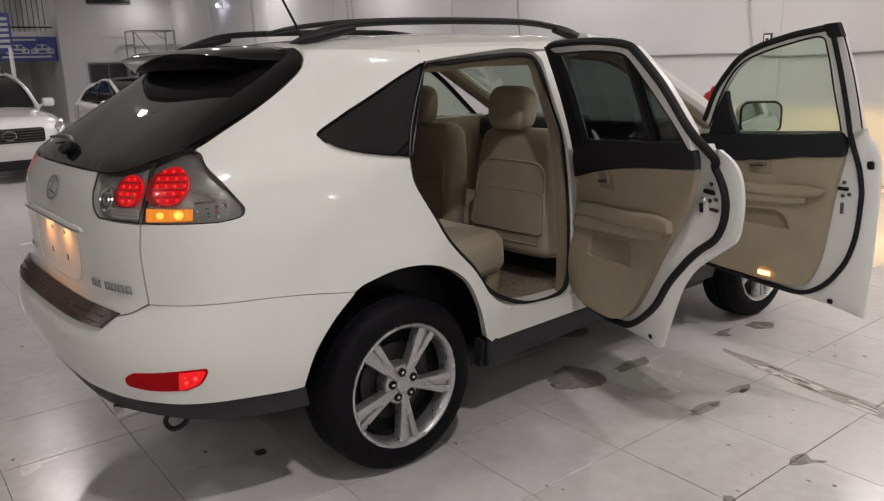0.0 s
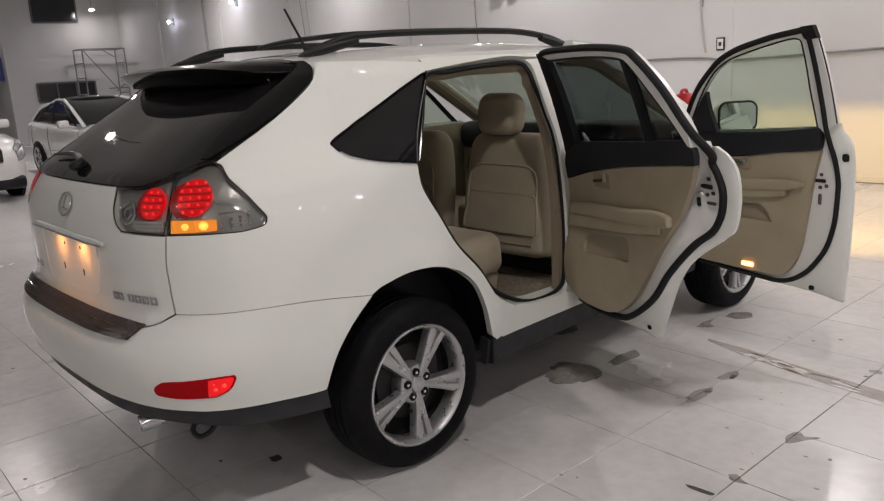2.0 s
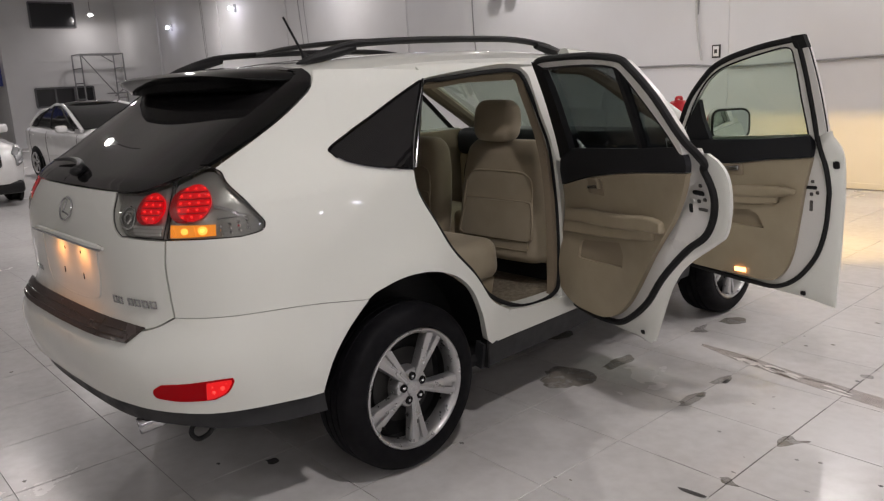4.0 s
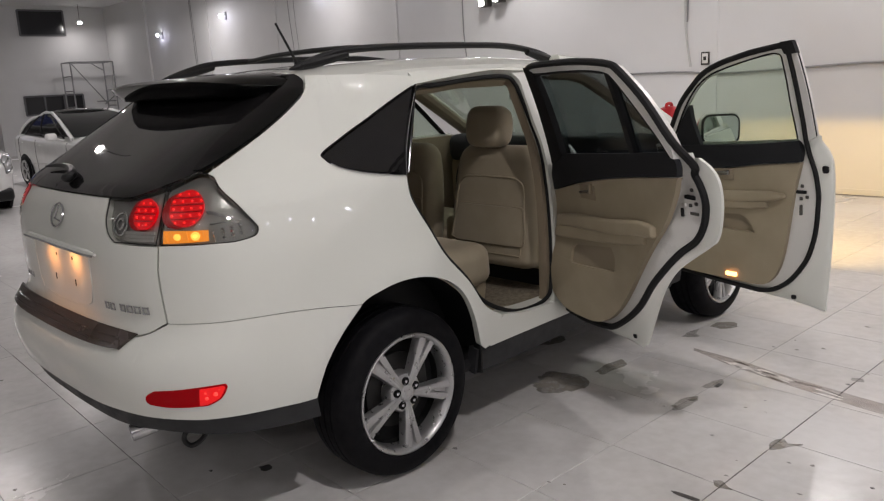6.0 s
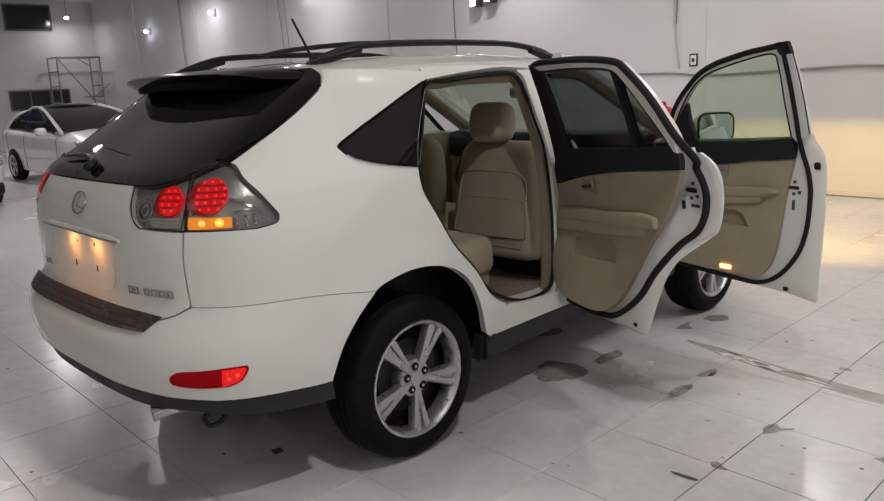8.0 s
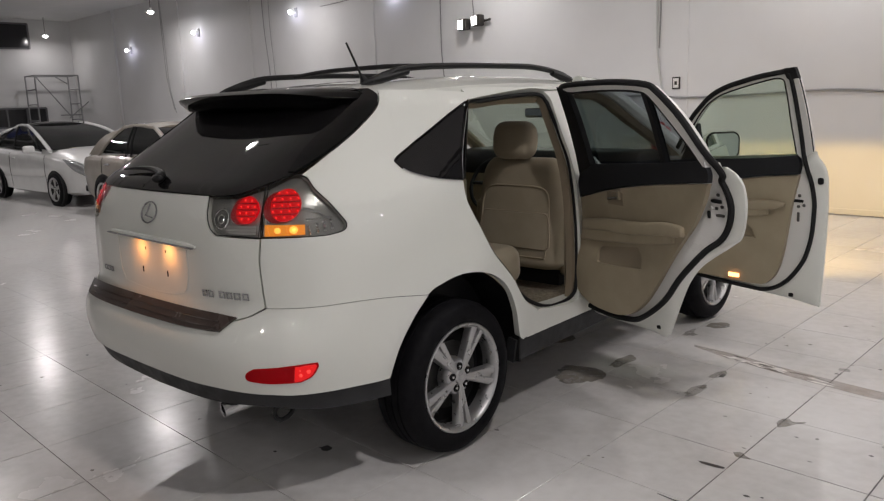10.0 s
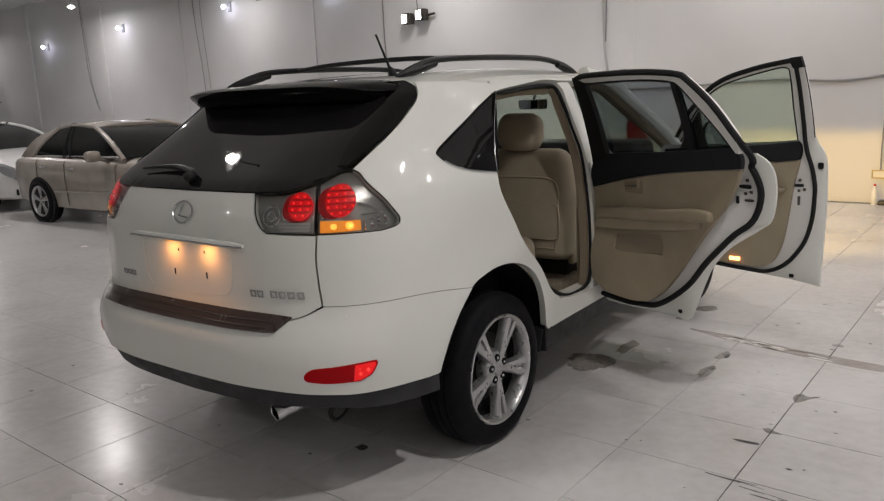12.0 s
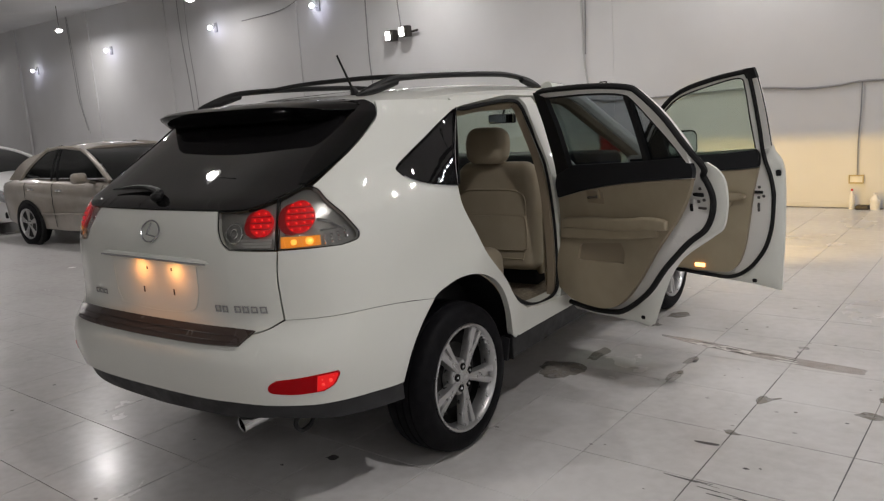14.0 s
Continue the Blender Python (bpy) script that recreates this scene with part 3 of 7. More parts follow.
def curve(t, ts, vs):
    """A smooth curve through (ts, vs)."""
    if t <= ts[0]:
        return vs[0] + (t - ts[0]) * (vs[1] - vs[0]) / (ts[1] - ts[0])
    for i in range(len(ts) - 1):
        if t <= ts[i + 1]:
            break
    h = ts[i + 1] - ts[i]
    d = (vs[i + 1] - vs[i]) / h
    m0 = d if i == 0 else ((vs[i] - vs[i - 1]) / (ts[i] - ts[i - 1]) + d) / 2
    m1 = d if i + 2 >= len(ts) else ((vs[i + 2] - vs[i + 1]) / (ts[i + 2] - ts[i + 1]) + d) / 2
    s = (t - ts[i]) / h
    return vs[i] * (1 + 2 * s) * (1 - s) ** 2 + m0 * h * s * (1 - s) ** 2 + vs[i + 1] * s * s * (3 - 2 * s) + m1 * h * s * s * (s - 1)


WIDE_Z = (0.15, 0.30, 0.45, 0.60, 0.75, 0.90, 1.05, 1.20, 1.30, 1.40, 1.50, 1.57, 1.62, 1.66)
WIDE_X = (0.83, 0.86, 0.88, 0.895, 0.893, 0.885, 0.873, 0.848, 0.822, 0.79, 0.755, 0.735, 0.70, 0.63)
BACK_Z = (0.15, 0.28, 0.40, 0.52, 0.62, 0.70, 0.75, 0.80, 0.90, 1.03, 1.15, 1.21, 1.263, 1.30, 1.40, 1.528, 1.60, 1.66)
BACK_Y = (-0.79, -0.885, -0.952, -1.002, -1.025, -1.018, -0.985, -0.945, -0.94, -0.94, -0.925, -0.895, -0.857, -0.795, -0.622, -0.395, -0.27, -0.20)


def half_width(y, z):
    w = curve(z, WIDE_Z, WIDE_X)
    k = min(max((z - 1.2) / 0.15, 0), 1)
    w *= 1 - 0.045 * min(max((0.4 - y) / 0.6, 0), 1) ** 2 * k
    for yw in (0.022, 2.715):
        w += 0.013 * math.exp(-(((math.hypot(y - yw, z - 0.35)) - 0.50) / 0.075) ** 2) * min(max((z - 0.35) / 0.2, 0), 1)
    if y > 2.5:
        w *= 1 - 0.20 * ((y - 2.5) / 1.1) ** 2.2
    return w


def skin(p, z, lift=0.0, side=1):
    """The outer skin: p runs from the middle of the tail (0) round the corner (1) and on along the flank, in metres."""
    def at(p, z):
        if p >= 1:
            y = YC + (p - 1)
            return Vector((half_width(y, z), y, z))
        t = p * math.pi / 2
        deep = YC - curve(z, BACK_Z, BACK_Y)
        r = (math.sin(t) ** 4 + math.cos(t) ** 4) ** -0.25
        y = YC - deep * r * math.cos(t)
        return Vector((half_width(y, z) * r * math.sin(t), y, z))
    q = at(p, z)
    if lift:
        e = 0.004
        n = (at(p + e, z) - at(p - e, z)).cross(at(p, z + e) - at(p, z - e)).normalized()
        q += lift * n
    x = side * q.x
    return Vector((XC + (x if x > 0 else 0.98 * x), q.y, q.z))


def flank(y, z):
    """The p of a point on the flank, by its y."""
    if y >= YC:
        return Vector((1 + y - YC, z))
    c = min((YC - y) / (YC - curve(z, BACK_Z, BACK_Y)), 0.99)
    return Vector((math.atan2((1 - c ** 4) ** 0.25, c) / (math.pi / 2), z))


def tail(x, z):
    """The p of a point on the tail, by its distance from the middle line."""
    g = min(x / half_width(-0.6, z), 0.995)
    return Vector((math.atan2(g, (1 - g ** 4) ** 0.25) / (math.pi / 2), z))


def both(line):
    """An outline of the right half that starts and ends on the middle line, made whole."""
    return line + [Vector((-q[0], q[1])) for q in reversed(line) if q[0] > 0.001]


def plate(name, outline, mat, parent, label="", step=0.045, thick=0.02, off=0.0, side=1):
    bm = sheet(outline, lambda p, z, d: skin(p, z, d, side), step, thick, off)
    return part(name, bm, mat, parent, label)


def disc(back, x, z, rx, rz, side):
    """A lit round lamp with its rows of diodes, on the tail."""
    mid = tail(x, z)
    one = (tail(x + 0.01, z)[0] - tail(x - 0.01, z)[0]) / 0.02
    if x > 0.7:
        one *= 0.75
    line = [mid + Vector((one * rx * math.cos(a), rz * math.sin(a))) for a in (2 * math.pi * k / 28 for k in range(28))]
    bowl = [q - Vector((one * 0.024, 0.004)) for q in line]
    plate("lamp_bowl", bowl, RED_DEEP, back, "deep red bowl", 0.02, 0.008, -0.010, side)
    lit = plate("red_lamp", line, RED_LIT, back, "lit red diode lamp", 0.02, 0.012, -0.004, side)
    rows = round(2 * rz / 0.022)
    for j in range(rows):
        b = (j - (rows - 1) / 2) * 0.022
        wide = rx * math.sqrt(max(1 - (b / rz) ** 2, 0))
        count = max(1, round(2 * wide / 0.026))
        for i in range(count):
            a = (i - (count - 1) / 2) * 0.026
            bm = bmesh.new()
            bmesh.ops.create_icosphere(bm, subdivisions=2, radius=0.0046, matrix=Matrix.Translation(skin(mid[0] + one * a, mid[1] + b, -0.0042, side)))
            ob = part("diode", bm, RED_DIODE)
            ob.parent = back
        if j:
            c = b - 0.011
            w = rx * 0.94 * math.sqrt(max(1 - (c / rz) ** 2, 0))
            plate("ridge", [Vector((mid[0] - one * w, mid[1] + c - 0.0016)), Vector((mid[0] + one * w, mid[1] + c - 0.0016)), Vector((mid[0] + one * w, mid[1] + c + 0.0016)), Vector((mid[0] - one * w, mid[1] + c + 0.0016))], RED_DEEP, back, "", 0.02, 0.006, 0.0, side)


def ring(back, x, z, r, side):
    """A plain chrome ring, the reversing lamp's bowl."""
    mid = tail(x, z)
    one = (tail(x + 0.01, z)[0] - tail(x - 0.01, z)[0]) / 0.02
    bm = bmesh.new()
    pts = [skin(mid[0] + one * r * math.cos(a), mid[1] + r * 1.05 * math.sin(a), -0.02, side) for a in (2 * math.pi * k / 24 for k in range(25))]
    tube(bm, pts, 0.004, 6)
    part("lamp_ring", bm, CHROME, back)


car = thing("sport_utility_car", (XC, 1.3, 0), "pearl white sport utility car with two open doors, lamps lit", "car")

ARCH = [(-0.41, 0.47), (-0.366, 0.59), (-0.284, 0.69), (-0.125, 0.797), (0.01, 0.818), (0.15, 0.808), (0.27, 0.764), (0.355, 0.69), (0.417, 0.57), (0.47, 0.425)]
GATE_EDGE = [flank(-0.24, 1.539), flank(-0.434, 1.415), flank(-0.64, 1.307)]
LAMP_EDGE = [flank(-0.64, 1.307), flank(-0.632, 1.288), flank(-0.61, 1.217), flank(-0.562, 1.141), flank(-0.553, 1.114), flank(-0.572, 1.093), flank(-0.638, 1.083)]
LAMP_FOOT = [flank(-0.638, 1.083), flank(-0.747, 1.086), tail(0.69, 1.088)]
SEAM = [tail(0.69, 1.088), tail(0.688, 0.986), tail(0.698, 0.828)]
BUMPER_LINE = [tail(0.698, 0.828), flank(-0.736, 0.824), flank(-0.53, 0.817), flank(-0.341, 0.797), flank(-0.188, 0.774), flank(-0.17, 0.762)]
OPENING = [(0.60, 0.535), (0.478, 0.611), (0.389, 0.737), (0.278, 0.861), (0.204, 0.984), (0.128, 1.122), (0.123, 1.227)]
QUARTER = [(0.10, 1.226), (-0.06, 1.25), (-0.165, 1.279), (-0.219, 1.315), (-0.20, 1.345), (0.025, 1.448), (0.16, 1.508), (0.296, 1.565)]


def quarter_panel(side):
    arch = [flank(*q) for q in ARCH]
    outline = loop_of(
        BUMPER_LINE[:5], [BUMPER_LINE[4], *arch[3:]], [arch[-1], flank(0.50, 0.40)], [flank(0.50, 0.40), flank(0.60, 0.44)], [flank(0.60, 0.44), flank(0.60, 0.535)],
        [flank(*q) for q in OPENING], [flank(*OPENING[-1]), flank(*QUARTER[0])], [flank(*q) for q in QUARTER],
        [flank(*QUARTER[-1]), flank(0.30, 1.60)], [flank(0.30, 1.60), flank(0.0, 1.615), flank(-0.185, 1.618)], [flank(-0.185, 1.618), flank(-0.196, 1.598), flank(-0.211, 1.572), flank(-0.24, 1.539)],
        GATE_EDGE, LAMP_EDGE, LAMP_FOOT, SEAM)
    return plate("quarter_panel", outline, PAINT, car, "", 0.04, 0.035, 0.0, side)


quarter_panel(1)
quarter_panel(-1)
plate("bumper", both(loop_of(
    [tail(0.0, 0.766), tail(0.4, 0.767), tail(0.60, 0.778), tail(0.698, 0.824)], [q + Vector((0, -0.0022)) for q in BUMPER_LINE[:5]],
    [BUMPER_LINE[4] + Vector((0, -0.0022)), flank(*ARCH[2]), flank(*ARCH[1]), flank(*ARCH[0])],
    [flank(-0.41, 0.47), flank(-0.64, 0.485), flank(-0.80, 0.495), tail(0.72, 0.505), tail(0.55, 0.516), tail(0.45, 0.516), tail(0.30, 0.513), tail(0.0, 0.510)])),
    PAINT, car, "", 0.04, 0.03, 0.002)
plate("rear_valance", both(loop_of(
    [tail(0.0, 0.515), tail(0.30, 0.518), tail(0.45, 0.521), tail(0.55, 0.521), tail(0.72, 0.510), flank(-0.80, 0.50), flank(-0.64, 0.49), flank(-0.40, 0.475)],
    [flank(-0.40, 0.475), flank(-0.38, 0.38)], [flank(-0.38, 0.38), flank(-0.70, 0.41), tail(0.66, 0.44), tail(0.4, 0.425), tail(0.0, 0.41)])),
    GREY_PLASTIC, car, "dark grey plastic lower valance", 0.05, 0.03, -0.012)
gate = plate("tailgate", both(loop_of(
    [tail(0.0, 1.232), tail(0.20, 1.233), tail(0.407, 1.234)], [tail(0.407, 1.234), tail(0.432, 1.178), tail(0.465, 1.119), tail(0.499, 1.092)], [tail(0.499, 1.092), tail(0.684, 1.086)], [tail(0.684, 1.086), tail(0.682, 0.986), tail(0.692, 0.828)],
    [tail(0.692, 0.828), tail(0.60, 0.785), tail(0.40, 0.775), tail(0.0, 0.772)])), PAINT, car, "", 0.045, 0.03, 0.0)
plate("rear_window", both(loop_of(
    [tail(0.0, 1.237), tail(0.20, 1.238), tail(0.407, 1.238), tail(0.545, 1.243), tail(0.630, 1.278), flank(-0.660, 1.312)], [flank(-0.660, 1.312), flank(-0.44, 1.417), flank(-0.245, 1.541), flank(-0.216, 1.574), flank(-0.201, 1.60), flank(-0.20, 1.625)], [flank(-0.20, 1.625), tail(0.3, 1.625), tail(0.0, 1.625)])),
    REAR_GLASS, gate, "dark tinted rear window", 0.022, 0.012, 0.002)
for s in (1, -1):
    edge = [flank(-0.652, 1.315), flank(-0.44, 1.419), flank(-0.250, 1.541), flank(-0.222, 1.572)]
    plate("window_band", loop_of(edge, [edge[-1], edge[-1] - Vector((0.20, 0))], [q - Vector((w, 0)) for q, w in zip(edge[::-1], (0.20, 0.16, 0.11, 0.02))], [edge[0] - Vector((0.02, 0)), edge[0]]), BLACK_GLOSS, gate, "gloss black edge of the rear window", 0.03, 0.006, 0.0055, s)
    # lamp inner part on the lid, outer part on the wing
    for nm, line in (("inner_tail_lamp", loop_of([tail(0.412, 1.234), tail(0.545, 1.241), tail(0.630, 1.276)], [tail(0.630, 1.276), tail(0.678, 1.092)], [tail(0.678, 1.092), tail(0.503, 1.096)], [tail(0.503, 1.096), tail(0.468, 1.121), tail(0.436, 1.178), tail(0.412, 1.234)])),
                     ("outer_tail_lamp", loop_of([tail(0.638, 1.277), flank(-0.672, 1.308), flank(-0.644, 1.309)], [flank(-0.644, 1.309), flank(-0.634, 1.287), flank(-0.612, 1.2165), flank(-0.564, 1.141), flank(-0.555, 1.114), flank(-0.573, 1.0945), flank(-0.638, 1.0845)], [flank(-0.638, 1.0845), flank(-0.747, 1.088), tail(0.690, 1.093)], [tail(0.690, 1.093), tail(0.638, 1.277)]))):
        back = plate(nm, line, LAMP_BACK, car, "clear tail lamp with lit red diodes", 0.03, 0.01, -0.024, s)
        plate("lens", line, SMOKE_LENS, back, "clear plastic lens", 0.03, 0.0, 0.001, s)
        bm = bmesh.new()
        pts = [skin(*q, -0.004, s) for q in line]
        tube(bm, pts + pts[:1], 0.0022, 6, False)
        part("lamp_gasket", bm, BLACK_PLASTIC, back)
        if nm == "inner_tail_lamp":
            disc(back, 0.618, 1.192, 0.042, 0.049, s)
            for k in range(3):
                z0 = 1.102 + 0.0125 * k
                plate("clear_bar", [tail(0.555 - 0.008 * k, z0), tail(0.664, z0), tail(0.664, z0 + 0.009), tail(0.555 - 0.008 * k, z0 + 0.009)], LAMP_CLEAR, back, "", 0.05, 0.012, -0.016, s)
            ring(back, 0.505, 1.160, 0.036, s)
            ring(back, 0.505, 1.160, 0.016, s)
            plate("chrome_strip", loop_of([tail(0.560, 1.215), tail(0.548, 1.185), tail(0.556, 1.150)], [tail(0.570, 1.150), tail(0.562, 1.185), tail(0.572, 1.215)]), CHROME, back, "", 0.05, 0.010, -0.022, s)
        else:
            disc(back, 0.733, 1.206, 0.050, 0.058, s)
            bowl = plate("indicator", [tail(0.696, 1.096), flank(-0.713, 1.096), flank(-0.708, 1.133), tail(0.692, 1.139)], AMBER_LIT, back, "lit amber indicator", 0.02, 0.012, -0.012, s)
            for y, q in ((-0.795, 0.010), (-0.748, 0.013)):
                bm = bmesh.new()
                bmesh.ops.create_uvsphere(bm, u_segments=12, v_segments=8, radius=q, matrix=Matrix.Translation(skin(*flank(y, 1.116), -0.012, s)) @ Matrix.Diagonal((1.2, 1.2, 1.1, 1)))
                part("bulb", bm, AMBER_BULB, bowl)
            for y in (-0.822, -0.772, -0.728):
                plate("indicator_rib", [flank(y, 1.098), flank(y + 0.004, 1.098), flank(y + 0.004, 1.134), flank(y, 1.134)], AMBER_LIT, bowl, "", 0.02, 0.006, -0.006, s)
            rf = random.Random(3)
            for col in range(4):
                for row in range(3):
                    y, z = -0.695 + 0.029 * col, 1.098 + 0.014 * row + 0.004 * col
                    if y > -0.60 and row == 0:
                        continue
                    o = skin(*flank(y, z), -0.018, s)
                    bm = bmesh.new()
                    box(bm, (-0.006, -0.003, -0.005), (0.006, 0.003, 0.005), Matrix.Translation(o) @ Euler((rf.uniform(-0.7, 0.7), rf.uniform(-0.4, 0.4), rf.uniform(-0.6, 0.9))).to_matrix().to_4x4(), 0.0015, 1)
                    part("chrome_facet", bm, CHROME, back)
            plate("chrome_strip", loop_of([tail(0.690, 1.262), tail(0.688, 1.20), tail(0.697, 1.146)], [tail(0.706, 1.146), tail(0.697, 1.20), tail(0.699, 1.262)]), CHROME, back, "", 0.05, 0.012, -0.022, s)
            plate("chrome_strip", [flank(-0.70, 1.148), flank(-0.60, 1.152), flank(-0.60, 1.156), flank(-0.70, 1.154)], CHROME, back, "", 0.05, 0.006, -0.02, s)
            plate("chrome_strip", loop_of([flank(-0.70, 1.20), flank(-0.66, 1.185), flank(-0.61, 1.15)], [flank(-0.61, 1.142), flank(-0.665, 1.175), flank(-0.70, 1.188)]), CHROME, back, "", 0.05, 0.006, -0.02, s)
    # quarter window
    qw = loop_of([flank(*q) for q in QUARTER], [flank(*QUARTER[-1]), flank(0.14, 1.226)], [flank(0.14, 1.226), flank(*QUARTER[0])])
    plate("quarter_window", qw, REAR_GLASS, car, "dark tinted quarter window", 0.05, 0.012, -0.006, s)
    bm = bmesh.new()
    pts = [skin(*q, -0.002, s) for q in qw]
    tube(bm, pts + pts[:1], 0.006, 6, False)
    part("window_frame", bm, BLACK_GLOSS, car)
    bm = bmesh.new()
    tube(bm, smooth_line([skin(*flank(y, z), 0.004, s) for y, z in ((0.125, 1.222), (0.10, 1.221), (-0.06, 1.245), (-0.165, 1.274), (-0.205, 1.296))], 4), 0.0032, 6)
    part("window_trim", bm, CHROME, car, "thin chrome strip")
    bm = bmesh.new()
    tube(bm, smooth_line([skin(*flank(y, z), 0.002, s) for y, z in ((0.125, 1.222), (0.16, 1.32), (0.225, 1.44), (0.30, 1.565))], 4), 0.0018, 6)
    part("window_trim", bm, CHROME, car, "thin chrome strip")
    # sill and roof frame
    plate("sill", loop_of([flank(0.505, 0.43), flank(0.54, 0.40)], [flank(0.54, 0.40), flank(2.2, 0.43)], [flank(2.2, 0.43), flank(2.2, 0.53)], [flank(2.2, 0.53), flank(0.95, 0.50), flank(0.62, 0.53)], [flank(0.62, 0.53), flank(0.505, 0.43)]), PAINT, car, "", 0.06, 0.10, -0.004, s)
    plate("rocker_cover", loop_of([flank(0.46, 0.40), flank(0.52, 0.39)], [flank(0.52, 0.39), flank(2.25, 0.425)], [flank(2.25, 0.425), flank(2.25, 0.33)], [flank(2.25, 0.33), flank(0.46, 0.28)], [flank(0.46, 0.28), flank(0.46, 0.40)]), GREY_PLASTIC, car, "dark grey plastic rocker cover", 0.08, 0.05, -0.015, s)
    plate("roof_frame", loop_of([flank(0.296, 1.566), flank(0.44, 1.582), flank(0.775, 1.610), flank(0.93, 1.606), flank(1.3, 1.595)], [flank(1.3, 1.595), flank(1.3, 1.64)], [flank(1.3, 1.64), flank(0.29, 1.64)], [flank(0.29, 1.64), flank(0.296, 1.566)]), PAINT, car, "", 0.06, 0.05, 0.0, s)
    plate("middle_pillar", loop_of([flank(0.93, 1.60), flank(0.968, 1.545), flank(0.985, 1.378), flank(1.008, 1.206), flank(1.008, 0.85), flank(0.995, 0.50)], [flank(0.995, 0.50), flank(1.12, 0.50)], [flank(1.12, 0.50), flank(1.14, 1.206), flank(1.11, 1.40), flank(1.06, 1.60)], [flank(1.06, 1.60), flank(0.93, 1.60)]), PAINT, car, "", 0.05, 0.05, -0.01, s)


# roof
def roof_z(x, y):
    k = abs(x) / 0.72
    top = curve(y, (-0.3, 0.0, 0.4, 0.9, 1.3, 1.5), (1.632, 1.664, 1.685, 1.688, 1.668, 1.64))
    return top - 0.018 * k ** 2 - 0.035 * max(k - 0.72, 0) ** 2 / 0.078


def roof_point(a, b, d):
    w = 0.70 * (1 - 0.05 * min(max((0.4 - b) / 0.6, 0), 1) ** 2)
    return Vector((XC + a * w, b, roof_z(a * 0.72, b) + d))


part("roof", sheet([(-1, -0.2), (1, -0.2), (1, 1.4), (-1, 1.4)], roof_point, 0.09, 0.03), PAINT, car)


# ---- the car: tail details ----
def on_skin(x, z, lift=0.0):
    """A point on the tail and the skin's frame there: right, up, out."""
    s = 1 if x >= 0 else -1
    q = tail(abs(x), z)
    o = skin(q[0], z, lift, s)
    r = (skin(tail(abs(x) + 0.005, z)[0], z, lift, s) - o).normalized() * s
    u = (skin(q[0], z + 0.005, lift, s) - o).normalized()
    n = r.cross(u).normalized()
    return o, r, u, n


# spoiler over the window
def spoiler():
    bm = bmesh.new()
    rows = []
    n = 28
    for i in range(n + 1):
        a = -1 + 2 * i / n
        k = abs(a)
        x = XC + 0.645 * a
        fall = 0.032 * k ** 4
        lip = -0.478 + 0.03 * k ** 2 + 0.30 * (max(k - 0.72, 0) / 0.28) ** 2
        root = -0.17 + 0.02 * k ** 2
        top = roof_z(0.66 * a, -0.2)
        prof = [(root + 0.02, top + 0.004 - fall * 0.4), (root - 0.08, top + 0.005 - fall * 0.6), ((root + lip) / 2, 1.642 - fall), (lip + 0.03, 1.632 - fall * 1.2), (lip, 1.620 - fall * 1.3), (lip + 0.010, 1.604 - fall * 1.4), (lip + 0.022, 1.592 - fall), (lip + 0.052, 1.556 - fall * 0.3), (max(lip + 0.14, -0.33), 1.548), (root + 0.02, 1.58)]
        if k > 0.93:
            f = (k - 0.93) / 0.07 * 0.75
            mid = sum(p[1] for p in prof) / len(prof)
            prof = [(y, z + (mid - z) * f) for y, z in prof]
        rows.append([bm.verts.new((x, y, z)) for y, z in prof])
    for r, q in zip(rows, rows[1:]):
        for j in range(len(r)):
            bm.faces.new((r[j], r[(j + 1) % len(r)], q[(j + 1) % len(r)], q[j]))
    bm.faces.new(rows[0])
    bm.faces.new(rows[-1][::-1])
    sp = part("spoiler", bm, BLACK_GLOSS, gate, "gloss black roof spoiler", 50)
    return sp


spoiler()

# wiper on the window
bm = bmesh.new()
pts = [skin(tail(0.01 if k == 0 else abs(x), z)[0], z, 0.02, 1 if x >= 0 else -1) for k, (x, z) in enumerate(((0.055, 1.268), (0.0, 1.282), (-0.12, 1.298), (-0.25, 1.299), (-0.385, 1.290)))]
tube(bm, smooth_line(pts, 5), 0.012, 8, True, [0.022 - 0.018 * k / 20 for k in range(21)])
bmesh.ops.create_uvsphere(bm, u_segments=12, v_segments=8, radius=0.024, matrix=Matrix.Translation(pts[0]) @ Matrix.Diagonal((1.2, 1, 0.8, 1)))
part("rear_wiper", bm, BLACK_PLASTIC, gate, "black rear wiper")

